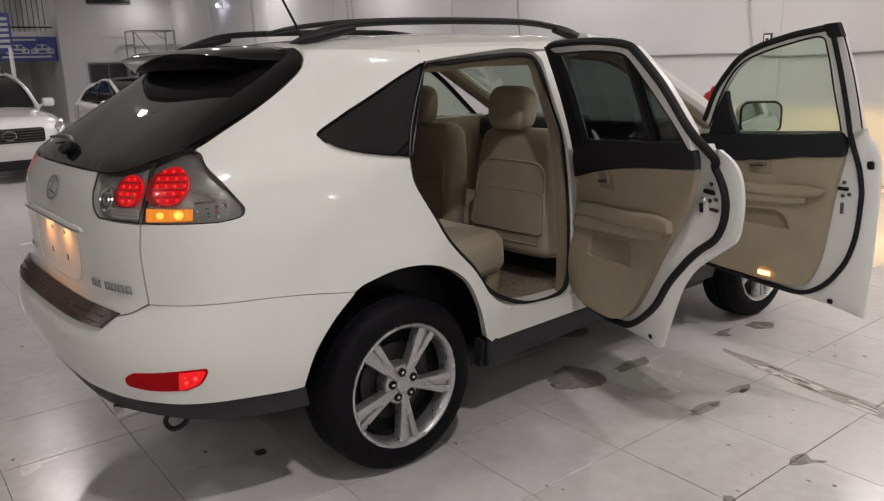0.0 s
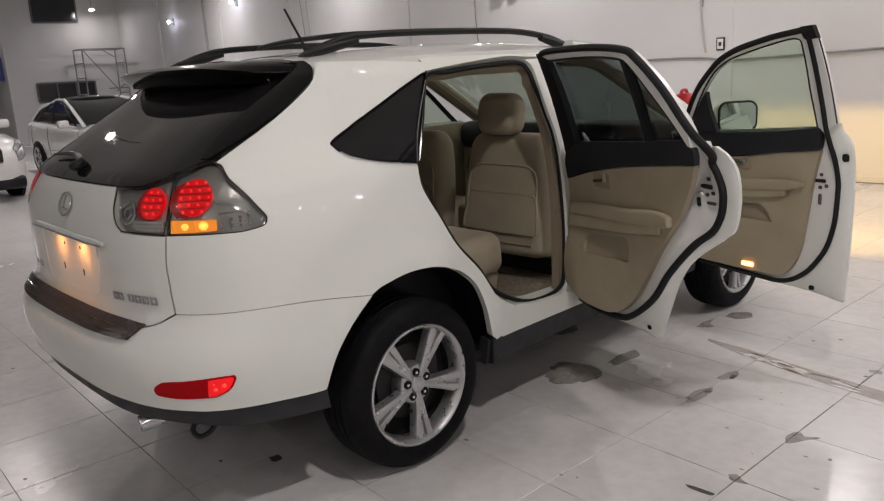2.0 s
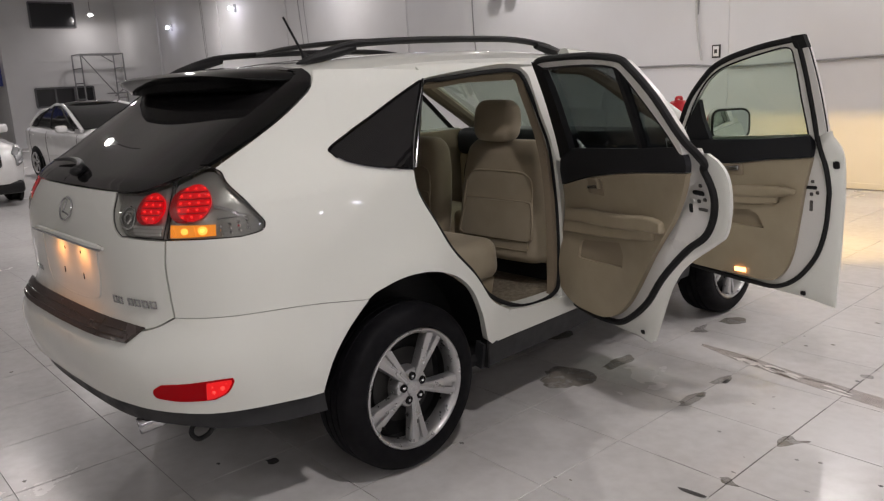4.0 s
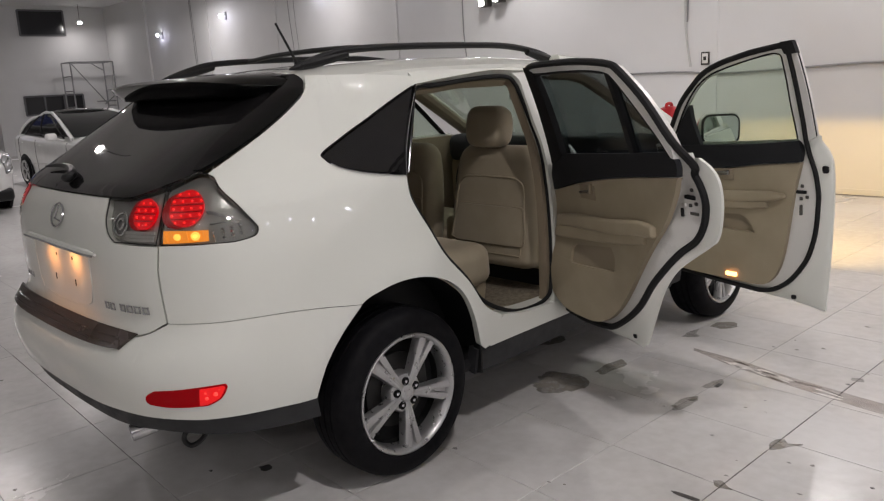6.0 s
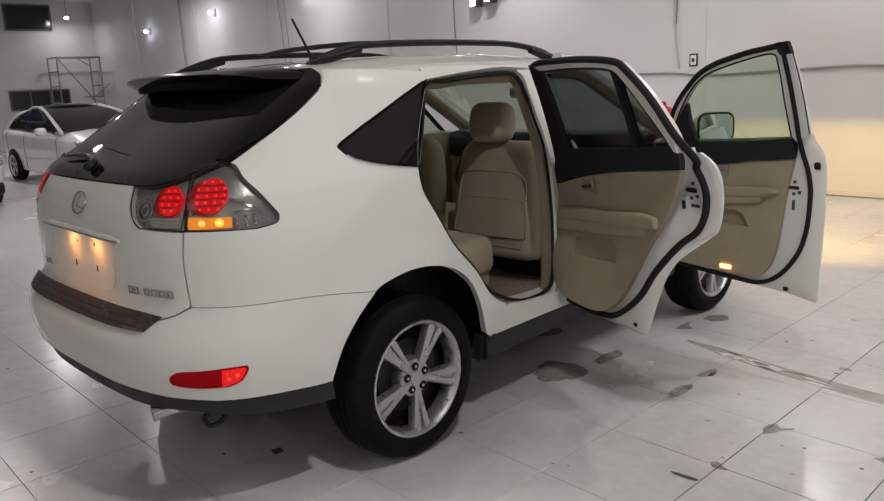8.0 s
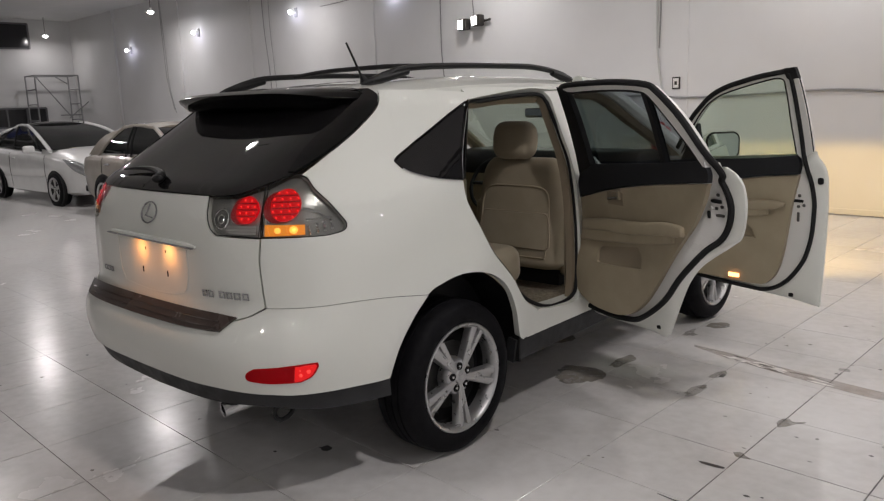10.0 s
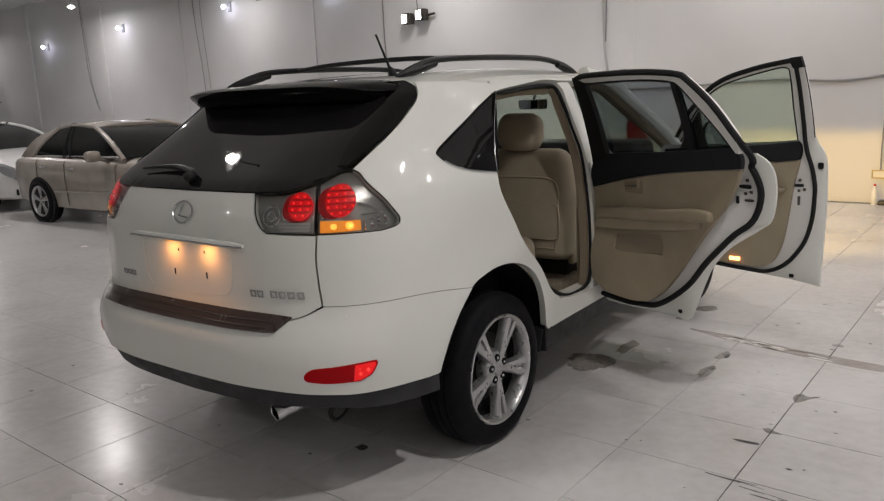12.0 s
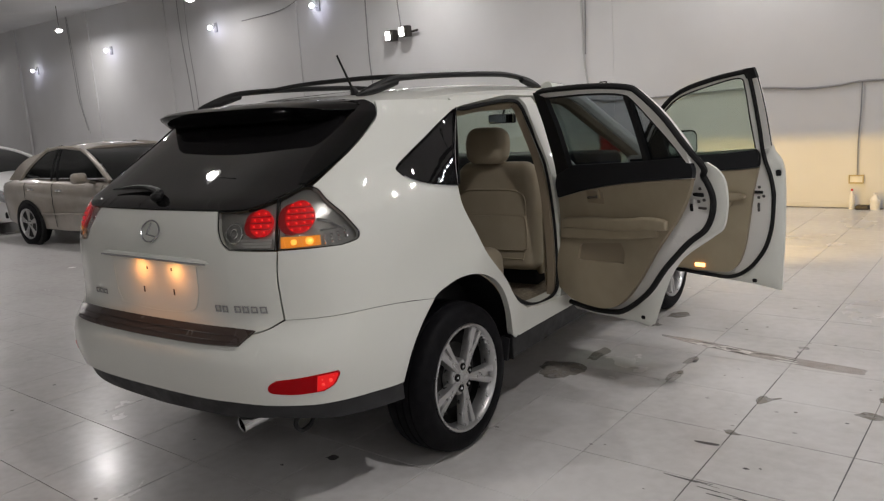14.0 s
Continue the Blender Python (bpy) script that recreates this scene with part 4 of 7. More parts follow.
# emblem: an oval ring with a bent stroke, and plain bars for the lettering
o, r, u, n = on_skin(0.036, 1.152, 0.004)
bm = bmesh.new()
tube(bm, [o + r * 0.060 * math.cos(a) + u * 0.044 * math.sin(a) for a in (2 * math.pi * k / 32 for k in range(33))], 0.0036, 6)
tube(bm, [o + r * -0.004 + u * 0.036, o + r * -0.022 + u * -0.014, o + r * 0.034 + u * -0.020], 0.0036, 6)
part("emblem", bm, DULL_CHROME, gate, "chrome oval emblem")
for x0, x1, z, h in ((0.405, 0.475, 0.867, 0.026), (0.50, 0.645, 0.869, 0.026), (-0.445, -0.335, 0.872, 0.022)):
    count = max(2, round((x1 - x0) / 0.036))
    for k in range(count):
        bm = bmesh.new()
        xa = x0 + (x1 - x0) * (k + 0.12) / count
        xb = x0 + (x1 - x0) * (k + 0.88) / count
        o, r, u, n = on_skin((xa + xb) / 2, z, 0.002)
        m = Matrix((r, u, n)).transposed().to_4x4()
        m.translation = o
        w = (xb - xa) / 2
        for lo, hi in (((-w, h / 2 - 0.005, 0), (w, h / 2, 0.003)), ((-w, -h / 2, 0), (w, -h / 2 + 0.005, 0.003)), ((-w, -h / 2, 0), (-w + 0.005, h / 2, 0.0032)), ((w - 0.005, -h / 2, 0), (w, h / 2, 0.0032))):
            box(bm, lo, hi, m)
        part("badge_bar", bm, DULL_CHROME, gate, "plain chrome badge bar")

# chrome handle bar, number plate recess with holes, plate lamps
bm = bmesh.new()
pts = [on_skin(-0.30 + 0.70 * k / 16, 1.052 - 0.008 * (k / 16) ** 2, 0.012)[0] for k in range(17)]
tube(bm, pts, 0.013, 8, True, [0.006] + [0.013] * 15 + [0.006])
part("handle_bar", bm, PAINT, gate, "white handle bar with chrome edge")
bm = bmesh.new()
tube(bm, [p + Vector((0, -0.013, -0.004)) for p in pts], 0.0045, 6)
part("handle_trim", bm, DULL_CHROME, gate, "thin chrome strip")
recess = loop_of([Vector((x, z)) for x, z in ((-0.22, 0.84), (0.0, 0.825), (0.25, 0.84), (0.315, 0.90), (0.325, 1.03))], [Vector((0.325, 1.03)), Vector((-0.25, 1.032))], [Vector((-0.25, 1.032)), Vector((-0.245, 0.90)), Vector((-0.22, 0.84))])
bm = bmesh.new()
pts = [on_skin(q[0], q[1], 0.001)[0] for q in recess]
tube(bm, pts + pts[:1], 0.0018, 6, False)
part("plate_recess", bm, PAINT, gate)
for x, z, w, h in ((-0.04, 0.909, 0.010, 0.026), (0.165, 0.911, 0.010, 0.026), (0.0, 1.002, 0.008, 0.014), (0.165, 1.004, 0.008, 0.014)):
    bm = bmesh.new()
    o, r, u, n = on_skin(x, z, 0.0)
    m = Matrix((r, u, n)).transposed().to_4x4()
    m.translation = o
    box(bm, (-w / 2, -h / 2, -0.004), (w / 2, h / 2, 0.002), m, 0.002, 1)
    part("screw_hole", bm, RUBBER, gate)
for x in (-0.03, 0.195):
    o, r, u, n = on_skin(x, 1.042, 0.012)
    bm = bmesh.new()
    box(bm, (-0.022, -0.008, -0.004), (0.022, 0.008, 0.0), Matrix.Translation(o))
    part("plate_lamp", bm, PLATE_LIT, gate, "lit warm plate lamp")
    lamp("plate_light", "AREA", o + Vector((0, -0.040, -0.012)), 0.18, (1.0, 0.38, 0.09), 0.03, o + Vector((0, 0.0, -0.2)))

# ribbed step pad on the bumper
line = both(loop_of([tail(0.0, 0.792), tail(0.45, 0.794), tail(0.60, 0.787)], [tail(0.60, 0.787), tail(0.555, 0.737)], [tail(0.555, 0.737), tail(0.35, 0.732), tail(0.0, 0.729)]))
pad = plate("step_pad", line, YELLOW_PAD, car, "dark plastic step pad with ribs", 0.03, 0.012, 0.016)
for z in (0.748, 0.766):
    bm = bmesh.new()
    tube(bm, [skin(p, z, 0.018) for p in np.linspace(-tail(0.54, z)[0], tail(0.54, z)[0], 36)], 0.0025, 5)
    part("rib", bm, YELLOW_PAD, pad)

# reflectors low in the bumper
for s in (1, -1):
    line = loop_of([tail(0.694, 0.561), tail(0.675, 0.567), tail(0.669, 0.581), tail(0.677, 0.599), tail(0.70, 0.614)], [tail(0.70, 0.614), flank(-0.80, 0.619), flank(-0.735, 0.618)], [flank(-0.735, 0.618), flank(-0.732, 0.603), flank(-0.752, 0.568), flank(-0.79, 0.549)], [flank(-0.79, 0.549), tail(0.74, 0.553), tail(0.694, 0.561)])
    lens = plate("reflector", line, RED_REFLECTOR, car, "red bumper reflector", 0.03, 0.008, 0.006, s)
    # glowing field and spots stand for the gleam; no bulb sits here
    line = loop_of([flank(-0.812, 0.613), flank(-0.775, 0.614), flank(-0.742, 0.613)], [flank(-0.742, 0.613), flank(-0.740, 0.602), flank(-0.757, 0.572), flank(-0.79, 0.555)], [flank(-0.79, 0.555), flank(-0.812, 0.553)], [flank(-0.812, 0.553), flank(-0.812, 0.613)])
    plate("gleam_facet", line, RED_GLEAM, lens, "brighter red field with its gleam put in", 0.03, 0.004, 0.0075, s)
    for y, z, q in ((-0.793, 0.578, 0.008), (-0.768, 0.589, 0.009), (-0.797, 0.597, 0.006), (-0.757, 0.603, 0.005)):
        bm = bmesh.new()
        bmesh.ops.create_icosphere(bm, subdivisions=2, radius=q, matrix=Matrix.Translation(skin(*flank(y, z), 0.003, s)))
        part("glint_spot", bm, RED_GLINT, lens)

# exhaust tip, towing eye, underbody
bm = bmesh.new()
lathe(bm, [(0.16, 0.028), (0.0, 0.031), (-0.004, 0.029), (0.0, 0.026), (0.12, 0.024)], 24, Matrix.Translation((0.455, -0.935, 0.405)) @ Matrix.Rotation(radians(78), 4, "Z") @ Matrix.Rotation(radians(-8), 4, "Y"))
part("exhaust_tip", bm, DULL_CHROME, car, "chrome exhaust tip")
bm = bmesh.new()
tube(bm, smooth_line([(0.66, -0.76, 0.44), (0.648, -0.815, 0.43), (0.644, -0.832, 0.402), (0.655, -0.815, 0.376), (0.668, -0.78, 0.388), (0.672, -0.75, 0.425)], 5), 0.009, 8)
part("towing_eye", bm, BLACK_PLASTIC, car)
bm = bmesh.new()
box(bm, (XC - 0.60, -0.72, 0.385), (XC + 0.60, 0.42, 0.44), None, 0.02)
box(bm, (XC - 0.82, 0.40, 0.28), (XC + 0.82, 2.25, 0.36), None, 0.04)
box(bm, (XC - 0.70, 2.2, 0.26), (XC + 0.70, 3.3, 0.34), None, 0.04)
part("underbody", bm, BLACK_PLASTIC, car)

# roof rails and aerial
for s in (1, -1):
    bm = bmesh.new()
    x = XC + s * 0.55
    line = smooth_line([(x, -0.13, 1.655), (x, -0.02, 1.690), (x, 0.12, 1.716), (x, 0.45, 1.728), (x, 0.90, 1.730), (x - s * 0.005, 1.12, 1.722), (x - s * 0.01, 1.32, 1.695), (x - s * 0.015, 1.44, 1.662)], 6)
    rings = tube(bm, line, 0.02, 10, True)
    for ring_ in rings:
        c = sum((v.co for v in ring_), Vector()) / len(ring_)
        for v in ring_:
            v.co = c + Vector(((v.co.x - c.x) * 0.85, v.co.y - c.y, (v.co.z - c.z) * 0.75))
    rail = part("roof_rail", bm, BLACK_PLASTIC, car, "black roof rail")
    for y0, y1 in ((-0.16, 0.10), (1.22, 1.46)):
        bm = bmesh.new()
        a, b = ((-0.18, 1.645), (0.10, 1.700)) if y0 < 0 else ((1.50, 1.635), (1.24, 1.695))
        rings = tube(bm, [(x, a[0] + (b[0] - a[0]) * f, a[1] + (b[1] - a[1]) * f) for f in (0, 0.15, 0.4, 0.7, 1.0)], 0.02, 10, True, [0.004, 0.014, 0.022, 0.021, 0.016])
        part("rail_foot", bm, BLACK_PLASTIC, rail)
for y in (0.30, 0.95):
    bm = bmesh.new()
    tube(bm, smooth_line([(XC - 0.54, y, 1.722), (XC - 0.3, y, 1.738), (XC, y, 1.742), (XC + 0.3, y, 1.738), (XC + 0.54, y, 1.722)], 4), 0.012, 8)
    part("cross_bar", bm, BLACK_PLASTIC, car) if y < 0.5 else bm.free()
bm = bmesh.new()
tube(bm, [(0.386, -0.045, 1.655), (0.386, -0.052, 1.675), (0.384, -0.066, 1.695), (0.378, -0.135, 1.828)], 0.004, 8, True, [0.022, 0.016, 0.0055, 0.0045])
part("aerial", bm, BLACK_PLASTIC, car, "short black aerial")


# ---- the car: wheels ----
R_TYRE, R_RIM = 0.347, 0.243


BRAKE = material("dark_brake_iron", (0.045, 0.044, 0.043), 0.55, 0.5)


def wheel_meshes():
    """The meshes of one wheel, its axle along x, its outer face to +x."""
    out = {}
    bm = bmesh.new()
    lathe(bm, [(-0.115, 0.235), (-0.118, 0.27), (-0.112, 0.315), (-0.095, 0.337), (-0.07, 0.345), (-0.042, 0.3465), (-0.040, 0.339), (-0.034, 0.339), (-0.032, 0.347), (-0.003, 0.347), (-0.001, 0.339), (0.005, 0.339), (0.007, 0.347), (0.036, 0.3465), (0.038, 0.339), (0.044, 0.339), (0.046, 0.346),
               (0.072, 0.344), (0.094, 0.336), (0.110, 0.318), (0.117, 0.290), (0.116, 0.264), (0.110, 0.2525), (0.098, 0.2505)], 72)
    out["tyre"] = bm
    bm = bmesh.new()
    lathe(bm, [(-0.10, 0.225), (0.06, 0.222), (0.090, 0.226), (0.106, 0.233), (0.114, 0.239), (0.116, 0.244), (0.113, 0.249), (0.104, 0.2505), (0.09, 0.2505)], 72)
    out["rim"] = bm
    # a split spoke
    bm = bmesh.new()
    rows = []
    for r, w, cut, x in ((0.022, 0.0185, 0.0, 0.090), (0.050, 0.0190, 0.0, 0.093), (0.085, 0.0235, 0.0, 0.096), (0.128, 0.0305, 0.0, 0.097), (0.140, 0.0330, 0.006, 0.097), (0.165, 0.0380, 0.011, 0.098), (0.195, 0.0440, 0.014, 0.099), (0.236, 0.0525, 0.016, 0.103)):
        g = 0.09 + 0.17 * (r / 0.236)
        cross = [(-1.0, -0.040), (-0.97, -0.014), (-0.86, -0.003), (-0.5, 0.001), (-g, -0.001), (-g * 0.75, -cut), (g * 0.75, -cut), (g, -0.001), (0.5, 0.001), (0.86, -0.003), (0.97, -0.014), (1.0, -0.040)]
        rows.append([bm.verts.new((x + d, w * a, r)) for a, d in cross])
    for a, b in zip(rows, rows[1:]):
        for j in range(12):
            bm.faces.new((a[j], a[(j + 1) % 12], b[(j + 1) % 12], b[j]))
    bm.faces.new(rows[0])
    bm.faces.new(rows[-1])
    out["spoke"] = bm
    bm = bmesh.new()
    lathe(bm, [(0.03, 0.086), (0.072, 0.084), (0.083, 0.078), (0.088, 0.066), (0.091, 0.036), (0.097, 0.033), (0.101, 0.026), (0.102, 0.0001)], 32)
    out["hub"] = bm
    bm = bmesh.new()
    tube(bm, [(0.101, 0.018 * math.cos(a), 0.014 * math.sin(a)) for a in (2 * math.pi * k / 20 for k in range(21))], 0.0016, 5)
    out["cap_emblem"] = bm
    bm = bmesh.new()
    lathe(bm, [(0.060, 0.0085), (0.092, 0.0085), (0.097, 0.006), (0.098, 0.0001)], 12)
    out["lug_nut"] = bm
    bm = bmesh.new()
    lathe(bm, [(0.05, 0.0175), (0.0945, 0.0170), (0.0955, 0.0160), (0.0945, 0.0145), (0.0905, 0.0135), (0.0905, 0.0001)], 20)
    out["lug_well"] = bm
    bm = bmesh.new()
    lathe(bm, [(0.012, 0.155), (0.012, 0.07), (0.024, 0.065), (0.024, 0.155)], 48, None, True)
    out["brake_disc"] = bm
    bm = bmesh.new()
    box(bm, (-0.035, -0.17, -0.075), (0.035, -0.095, 0.075), None, 0.015)
    out["brake_caliper"] = bm
    bm = bmesh.new()
    lathe(bm, [(0.040, 0.2205), (0.004, 0.2200), (0.006, 0.05)], 48)
    out["back_shield"] = bm
    bm = bmesh.new()
    tube(bm, [(0.085, 0, 0.212), (0.112, 0, 0.205)], 0.0045, 8)
    out["valve"] = bm
    mats = {"tyre": TYRE, "rim": ALLOY, "spoke": ALLOY, "hub": ALLOY, "cap_emblem": CHROME, "lug_nut": CHROME, "lug_well": RUBBER, "brake_disc": BRAKE, "brake_caliper": BRAKE, "back_shield": RUBBER, "valve": RUBBER}
    meshes = {}
    for key, bm in out.items():
        bmesh.ops.recalc_face_normals(bm, faces=bm.faces)
        me = bpy.data.meshes.new(key)
        bm.to_mesh(me)
        bm.free()
        me.materials.append(mats[key])
        me.shade_smooth()
        me.set_sharp_from_angle(angle=radians(32))
        meshes[key] = me
    return meshes


def wheel(meshes, parent, m, name="wheel"):
    """One wheel under a car: the rim carries all the rest."""
    rim = new(name, meshes["rim"])
    rim.parent, rim.matrix_parent_inverse = parent, parent.matrix_world.inverted()
    rim.matrix_basis = m
    def child(key, b=Matrix()):
        ob = new(key, meshes[key])
        ob.parent, ob.matrix_basis = rim, b
    for key in ("tyre", "hub", "brake_disc", "brake_caliper", "back_shield", "cap_emblem", "valve"):
        child(key, Matrix.Rotation(radians(-62), 4, "X") if key == "valve" else Matrix())
    for k in range(5):
        turn = Matrix.Rotation(radians(72 * k), 4, "X")
        child("spoke", turn)
        child("lug_nut", turn @ Matrix.Rotation(radians(36), 4, "X") @ Matrix.Translation((0, 0, 0.052)))
        child("lug_well", turn @ Matrix.Rotation(radians(36), 4, "X") @ Matrix.Translation((0, 0, 0.052)))
    return rim


WHEEL = wheel_meshes()
for y in (0.022, 2.715):
    wheel(WHEEL, car, Matrix.Translation((0.755, y, R_TYRE)) @ Matrix.Rotation(radians(184), 4, "X"))
    wheel(WHEEL, car, Matrix.Translation((2 * XC - 0.755, y, R_TYRE)) @ Matrix.Rotation(radians(180), 4, "Z") @ Matrix.Rotation(radians(24), 4, "X"))
# wheel housings
for s in (1, -1):
    for y, r in ((0.025, 0.497), (2.715, 0.48)):
        bm = bmesh.new()
        rows = []
        for x in (0.858, 0.645):
            rows.append([bm.verts.new((XC + s * (x - (0.03 if k in (0, 20) else 0)), y + r * 0.98 * math.cos(a), 0.335 + r * math.sin(a))) for k, a in ((k, radians(5 + 170 * k / 20)) for k in range(21))])
        for k in range(20):
            bm.faces.new((rows[0][k], rows[0][k + 1], rows[1][k + 1], rows[1][k]))
        bm.faces.new(rows[1])
        part("wheel_housing", bm, BLACK_PLASTIC, car)
    bm = bmesh.new()
    box(bm, (XC + s * 0.86 - 0.02 * s - 0.01, 0.475, 0.29), (XC + s * 0.86 + 0.01, 0.485, 0.42))
    part("mud_flap", bm, RUBBER, car)


# ---- the car: the two open doors ----
class Door:
    """The frame of an open door: u runs from its hinge to its free edge, z up, depth from its lining out to its skin."""
    def __init__(self, ux, uy, zs, ds):
        self.u, self.n, self.zs, self.ds = Vector((ux, uy, 0)), Vector((uy, -ux, 0)), zs, ds

    def __call__(self, u, z, depth=0.0):
        q = self.u * u + self.n * (curve(z, self.zs, self.ds) - depth)
        return Vector((q.x, q.y, z))

    def sheet(self, name, line, mat, parent, label="", near=0.0, thick=0.02, step=0.05):
        """A plate whose near face lies at that depth."""
        bm = sheet(line, lambda a, b, d: self(a, b, near - d), step, thick)
        return part(name, bm, mat, parent, label)

    def rod(self, name, pts, r, mat, parent, depth=0.0, flat=1.0, label="", n=8):
        bm = bmesh.new()
        tube(bm, [self(p[0], p[1], depth if len(p) < 3 else p[2]) for p in pts], r, n)
        return part(name, bm, mat, parent, label)

    def block(self, bm, u0, u1, z0, z1, d0, d1, bevel=0.006, seg=2):
        vs = box(bm, (u0, z0, d0), (u1, z1, d1), None, bevel, seg)
        for v in vs:
            v.co = self(*v.co)


def v2(pts):
    return [Vector(p) for p in pts]


def pad(door, name, top, bottom, d0, d1, mat, parent, label="", bevel=0.02):
    """A soft bar between an upper and a lower line, rounded all round, from depth d0 to d1."""
    at = lambda line, f: (curve(f * (len(line) - 1), range(len(line)), [q[0] for q in line]), curve(f * (len(line) - 1), range(len(line)), [q[1] for q in line]))
    long = (Vector(top[-1]) - Vector(top[0])).length
    high = sum((Vector(a) - Vector(b)).length for a, b in zip(top, bottom)) / len(top)
    bm = bmesh.new()
    box(bm, (0, 0, d0), (long, high, d1), None, bevel, 4)
    for k in range(1, 12):
        bmesh.ops.bisect_plane(bm, geom=bm.verts[:] + bm.edges[:] + bm.faces[:], plane_co=(long * k / 12, 0, 0), plane_no=(1, 0, 0), dist=1e-5)
    for v in bm.verts:
        f, g = v.co.x / long, v.co.y / high
        a, b = at(bottom, f), at(top, f)
        v.co = door(a[0] + (b[0] - a[0]) * g, a[1] + (b[1] - a[1]) * g, v.co.z)
    return part(name, bm, mat, parent, label, 60)


def holed(outline, hole):
    """An outline with a hole in it, joined to it by a hairline cut from the hole's first point."""
    h = list(hole)
    i = min(range(len(outline)), key=lambda k: (outline[k] - h[0]).length)
    area = lambda c: sum(p[0] * q[1] - q[0] * p[1] for p, q in zip(c, c[1:] + c[:1]))
    if area(h) * area(outline) > 0:
        h = [h[0]] + h[:0:-1]
    nudge = (outline[(i + 1) % len(outline)] - outline[i]).normalized() * 0.0004
    return outline[:i + 1] + h + [h[0] + nudge, outline[i] + nudge] + outline[i + 1:]


def jamb(door, name, inner, outer, parent, d_in, d_out, mat):
    """The rounded edge of a door, from its inner rim to the edge of its skin; d_out may change along it."""
    a, b = inner, outer
    n = 60
    def walk_line(line):
        lens = [0]
        for p, q in zip(line, line[1:]):
            lens.append(lens[-1] + (q - p).length)
        out = []
        for k in range(n + 1):
            t = lens[-1] * k / n
            for i in range(len(line) - 1):
                if t <= lens[i + 1] + 1e-9:
                    f = (t - lens[i]) / max(lens[i + 1] - lens[i], 1e-9)
                    out.append(line[i].lerp(line[i + 1], f))
                    break
        return out
    pa, pb = walk_line(a), walk_line(b)
    bm = bmesh.new()
    rows = []
    for p, q in zip(pa, pb):
        do, di = d_out(q[1]), d_in(p[0], p[1])
        row = []
        for f, g in ((0.0, 0.0), (0.35, 0.25), (0.7, 0.55), (0.92, 0.80), (1.0, 1.0)):
            m = p.lerp(q, f)
            row.append(bm.verts.new(door(m[0], m[1], di + (do - di) * g)))
        rows.append(row)
    for r, s in zip(rows, rows[1:]):
        for j in range(len(r) - 1):
            bm.faces.new((r[j], r[j + 1], s[j + 1], s[j]))
    return part(name, bm, mat, parent)


# --- rear door ---
RD = Door(0.906, -0.423, (0.30, 0.485, 0.80, 1.16, 1.40, 1.60, 1.80), (-1.335, -1.33, -1.305, -1.27, -1.205, -1.132, -1.05))
R_FREE = v2([(1.095, 1.617), (1.23, 1.48), (1.335, 1.335), (1.300, 1.257), (1.346, 1.224), (1.371, 1.17), (1.371, 1.06), (1.347, 0.965), (1.292, 0.920), (1.125, 0.81), (1.04, 0.72), (0.985, 0.62), (0.90, 0.425)])
R_STRIP = v2([(1.285, 1.198), (1.298, 1.165), (1.315, 1.119), (1.317, 1.07), (1.299, 1.005), (1.266, 0.947), (1.205, 0.895), (1.153, 0.838), (1.058, 0.739), (0.962, 0.63), (0.857, 0.545), (0.74, 0.475), (0.648, 0.453), (0.514, 0.44), (0.398, 0.441), (0.31, 0.445)])


def r_step(u, z):
    """How far the rim of the rear door lies back: it turns outwards at the latch."""
    return 0.026 + 0.072 * min(max((z - 0.72) / 0.2, 0), 1) * min(max((u - 1.08) / 0.22, 0), 1)


r_depth = lambda z: curve(z, (0.40, 0.60, 1.00, 1.20, 1.32, 1.62), (0.075, 0.085, 0.112, 0.115, 0.09, 0.03))
skin_line = loop_of(v2([(0.33, 1.25), (0.36, 1.21)]), v2([(0.36, 1.21), (1.300, 1.257)]), R_FREE[3:], v2([(0.90, 0.425), (0.78, 0.415), (0.31, 0.39)]), v2([(0.31, 0.39), (0.31, 0.8), (0.33, 1.25)]))
rear_door = part("rear_door", sheet(skin_line, lambda a, b, d: RD(a, b, r_depth(b) + 0.001 - d), 0.05, 0.012), PAINT, car, "open rear door with beige lining")
jamb(RD, "door_edge", smooth_line(R_STRIP, 6), smooth_line(R_FREE[3:] + v2([(0.78, 0.415), (0.31, 0.39)]), 6), rear_door, r_step, r_depth, PAINT)
inner_line = loop_of(v2([(0.31, 1.20), (0.60, 1.225), (1.27, 1.275)]), v2([(1.27, 1.275), (1.285, 1.198)]), R_STRIP, v2([(0.31, 0.445), (0.31, 1.20)]))
part("inner_panel", sheet(inner_line, lambda a, b, d: RD(a, b, r_step(a, b) + 0.002 - d), 0.04, 0.02), PAINT_INNER, rear_door, "white painted inner panel")
# window frame with its thick outer seal, which runs on round the door
R_TOP = [(0.362, 1.600), (0.40, 1.613), (0.478, 1.619), (0.72, 1.621), (0.91, 1.615), (1.055, 1.600), (1.105, 1.575), (1.203, 1.476), (1.285, 1.356)]
R_GLASS = [(0.40, 1.584), (0.689, 1.588), (0.887, 1.585), (1.008, 1.574), (1.060, 1.550), (1.148, 1.447), (1.232, 1.345), (1.288, 1.265)]
frame_line = loop_of(v2([(0.352, 1.20), (0.352, 1.45), (0.362, 1.60)]), v2(R_TOP), v2([(1.285, 1.356), (1.302, 1.312), (1.304, 1.262)]), v2([(1.304, 1.262), (1.288, 1.265)]),
                     v2(R_GLASS[::-1]), v2([(0.40, 1.584), (0.41, 1.4), (0.42, 1.20)]), v2([(0.42, 1.20), (0.352, 1.20)]))
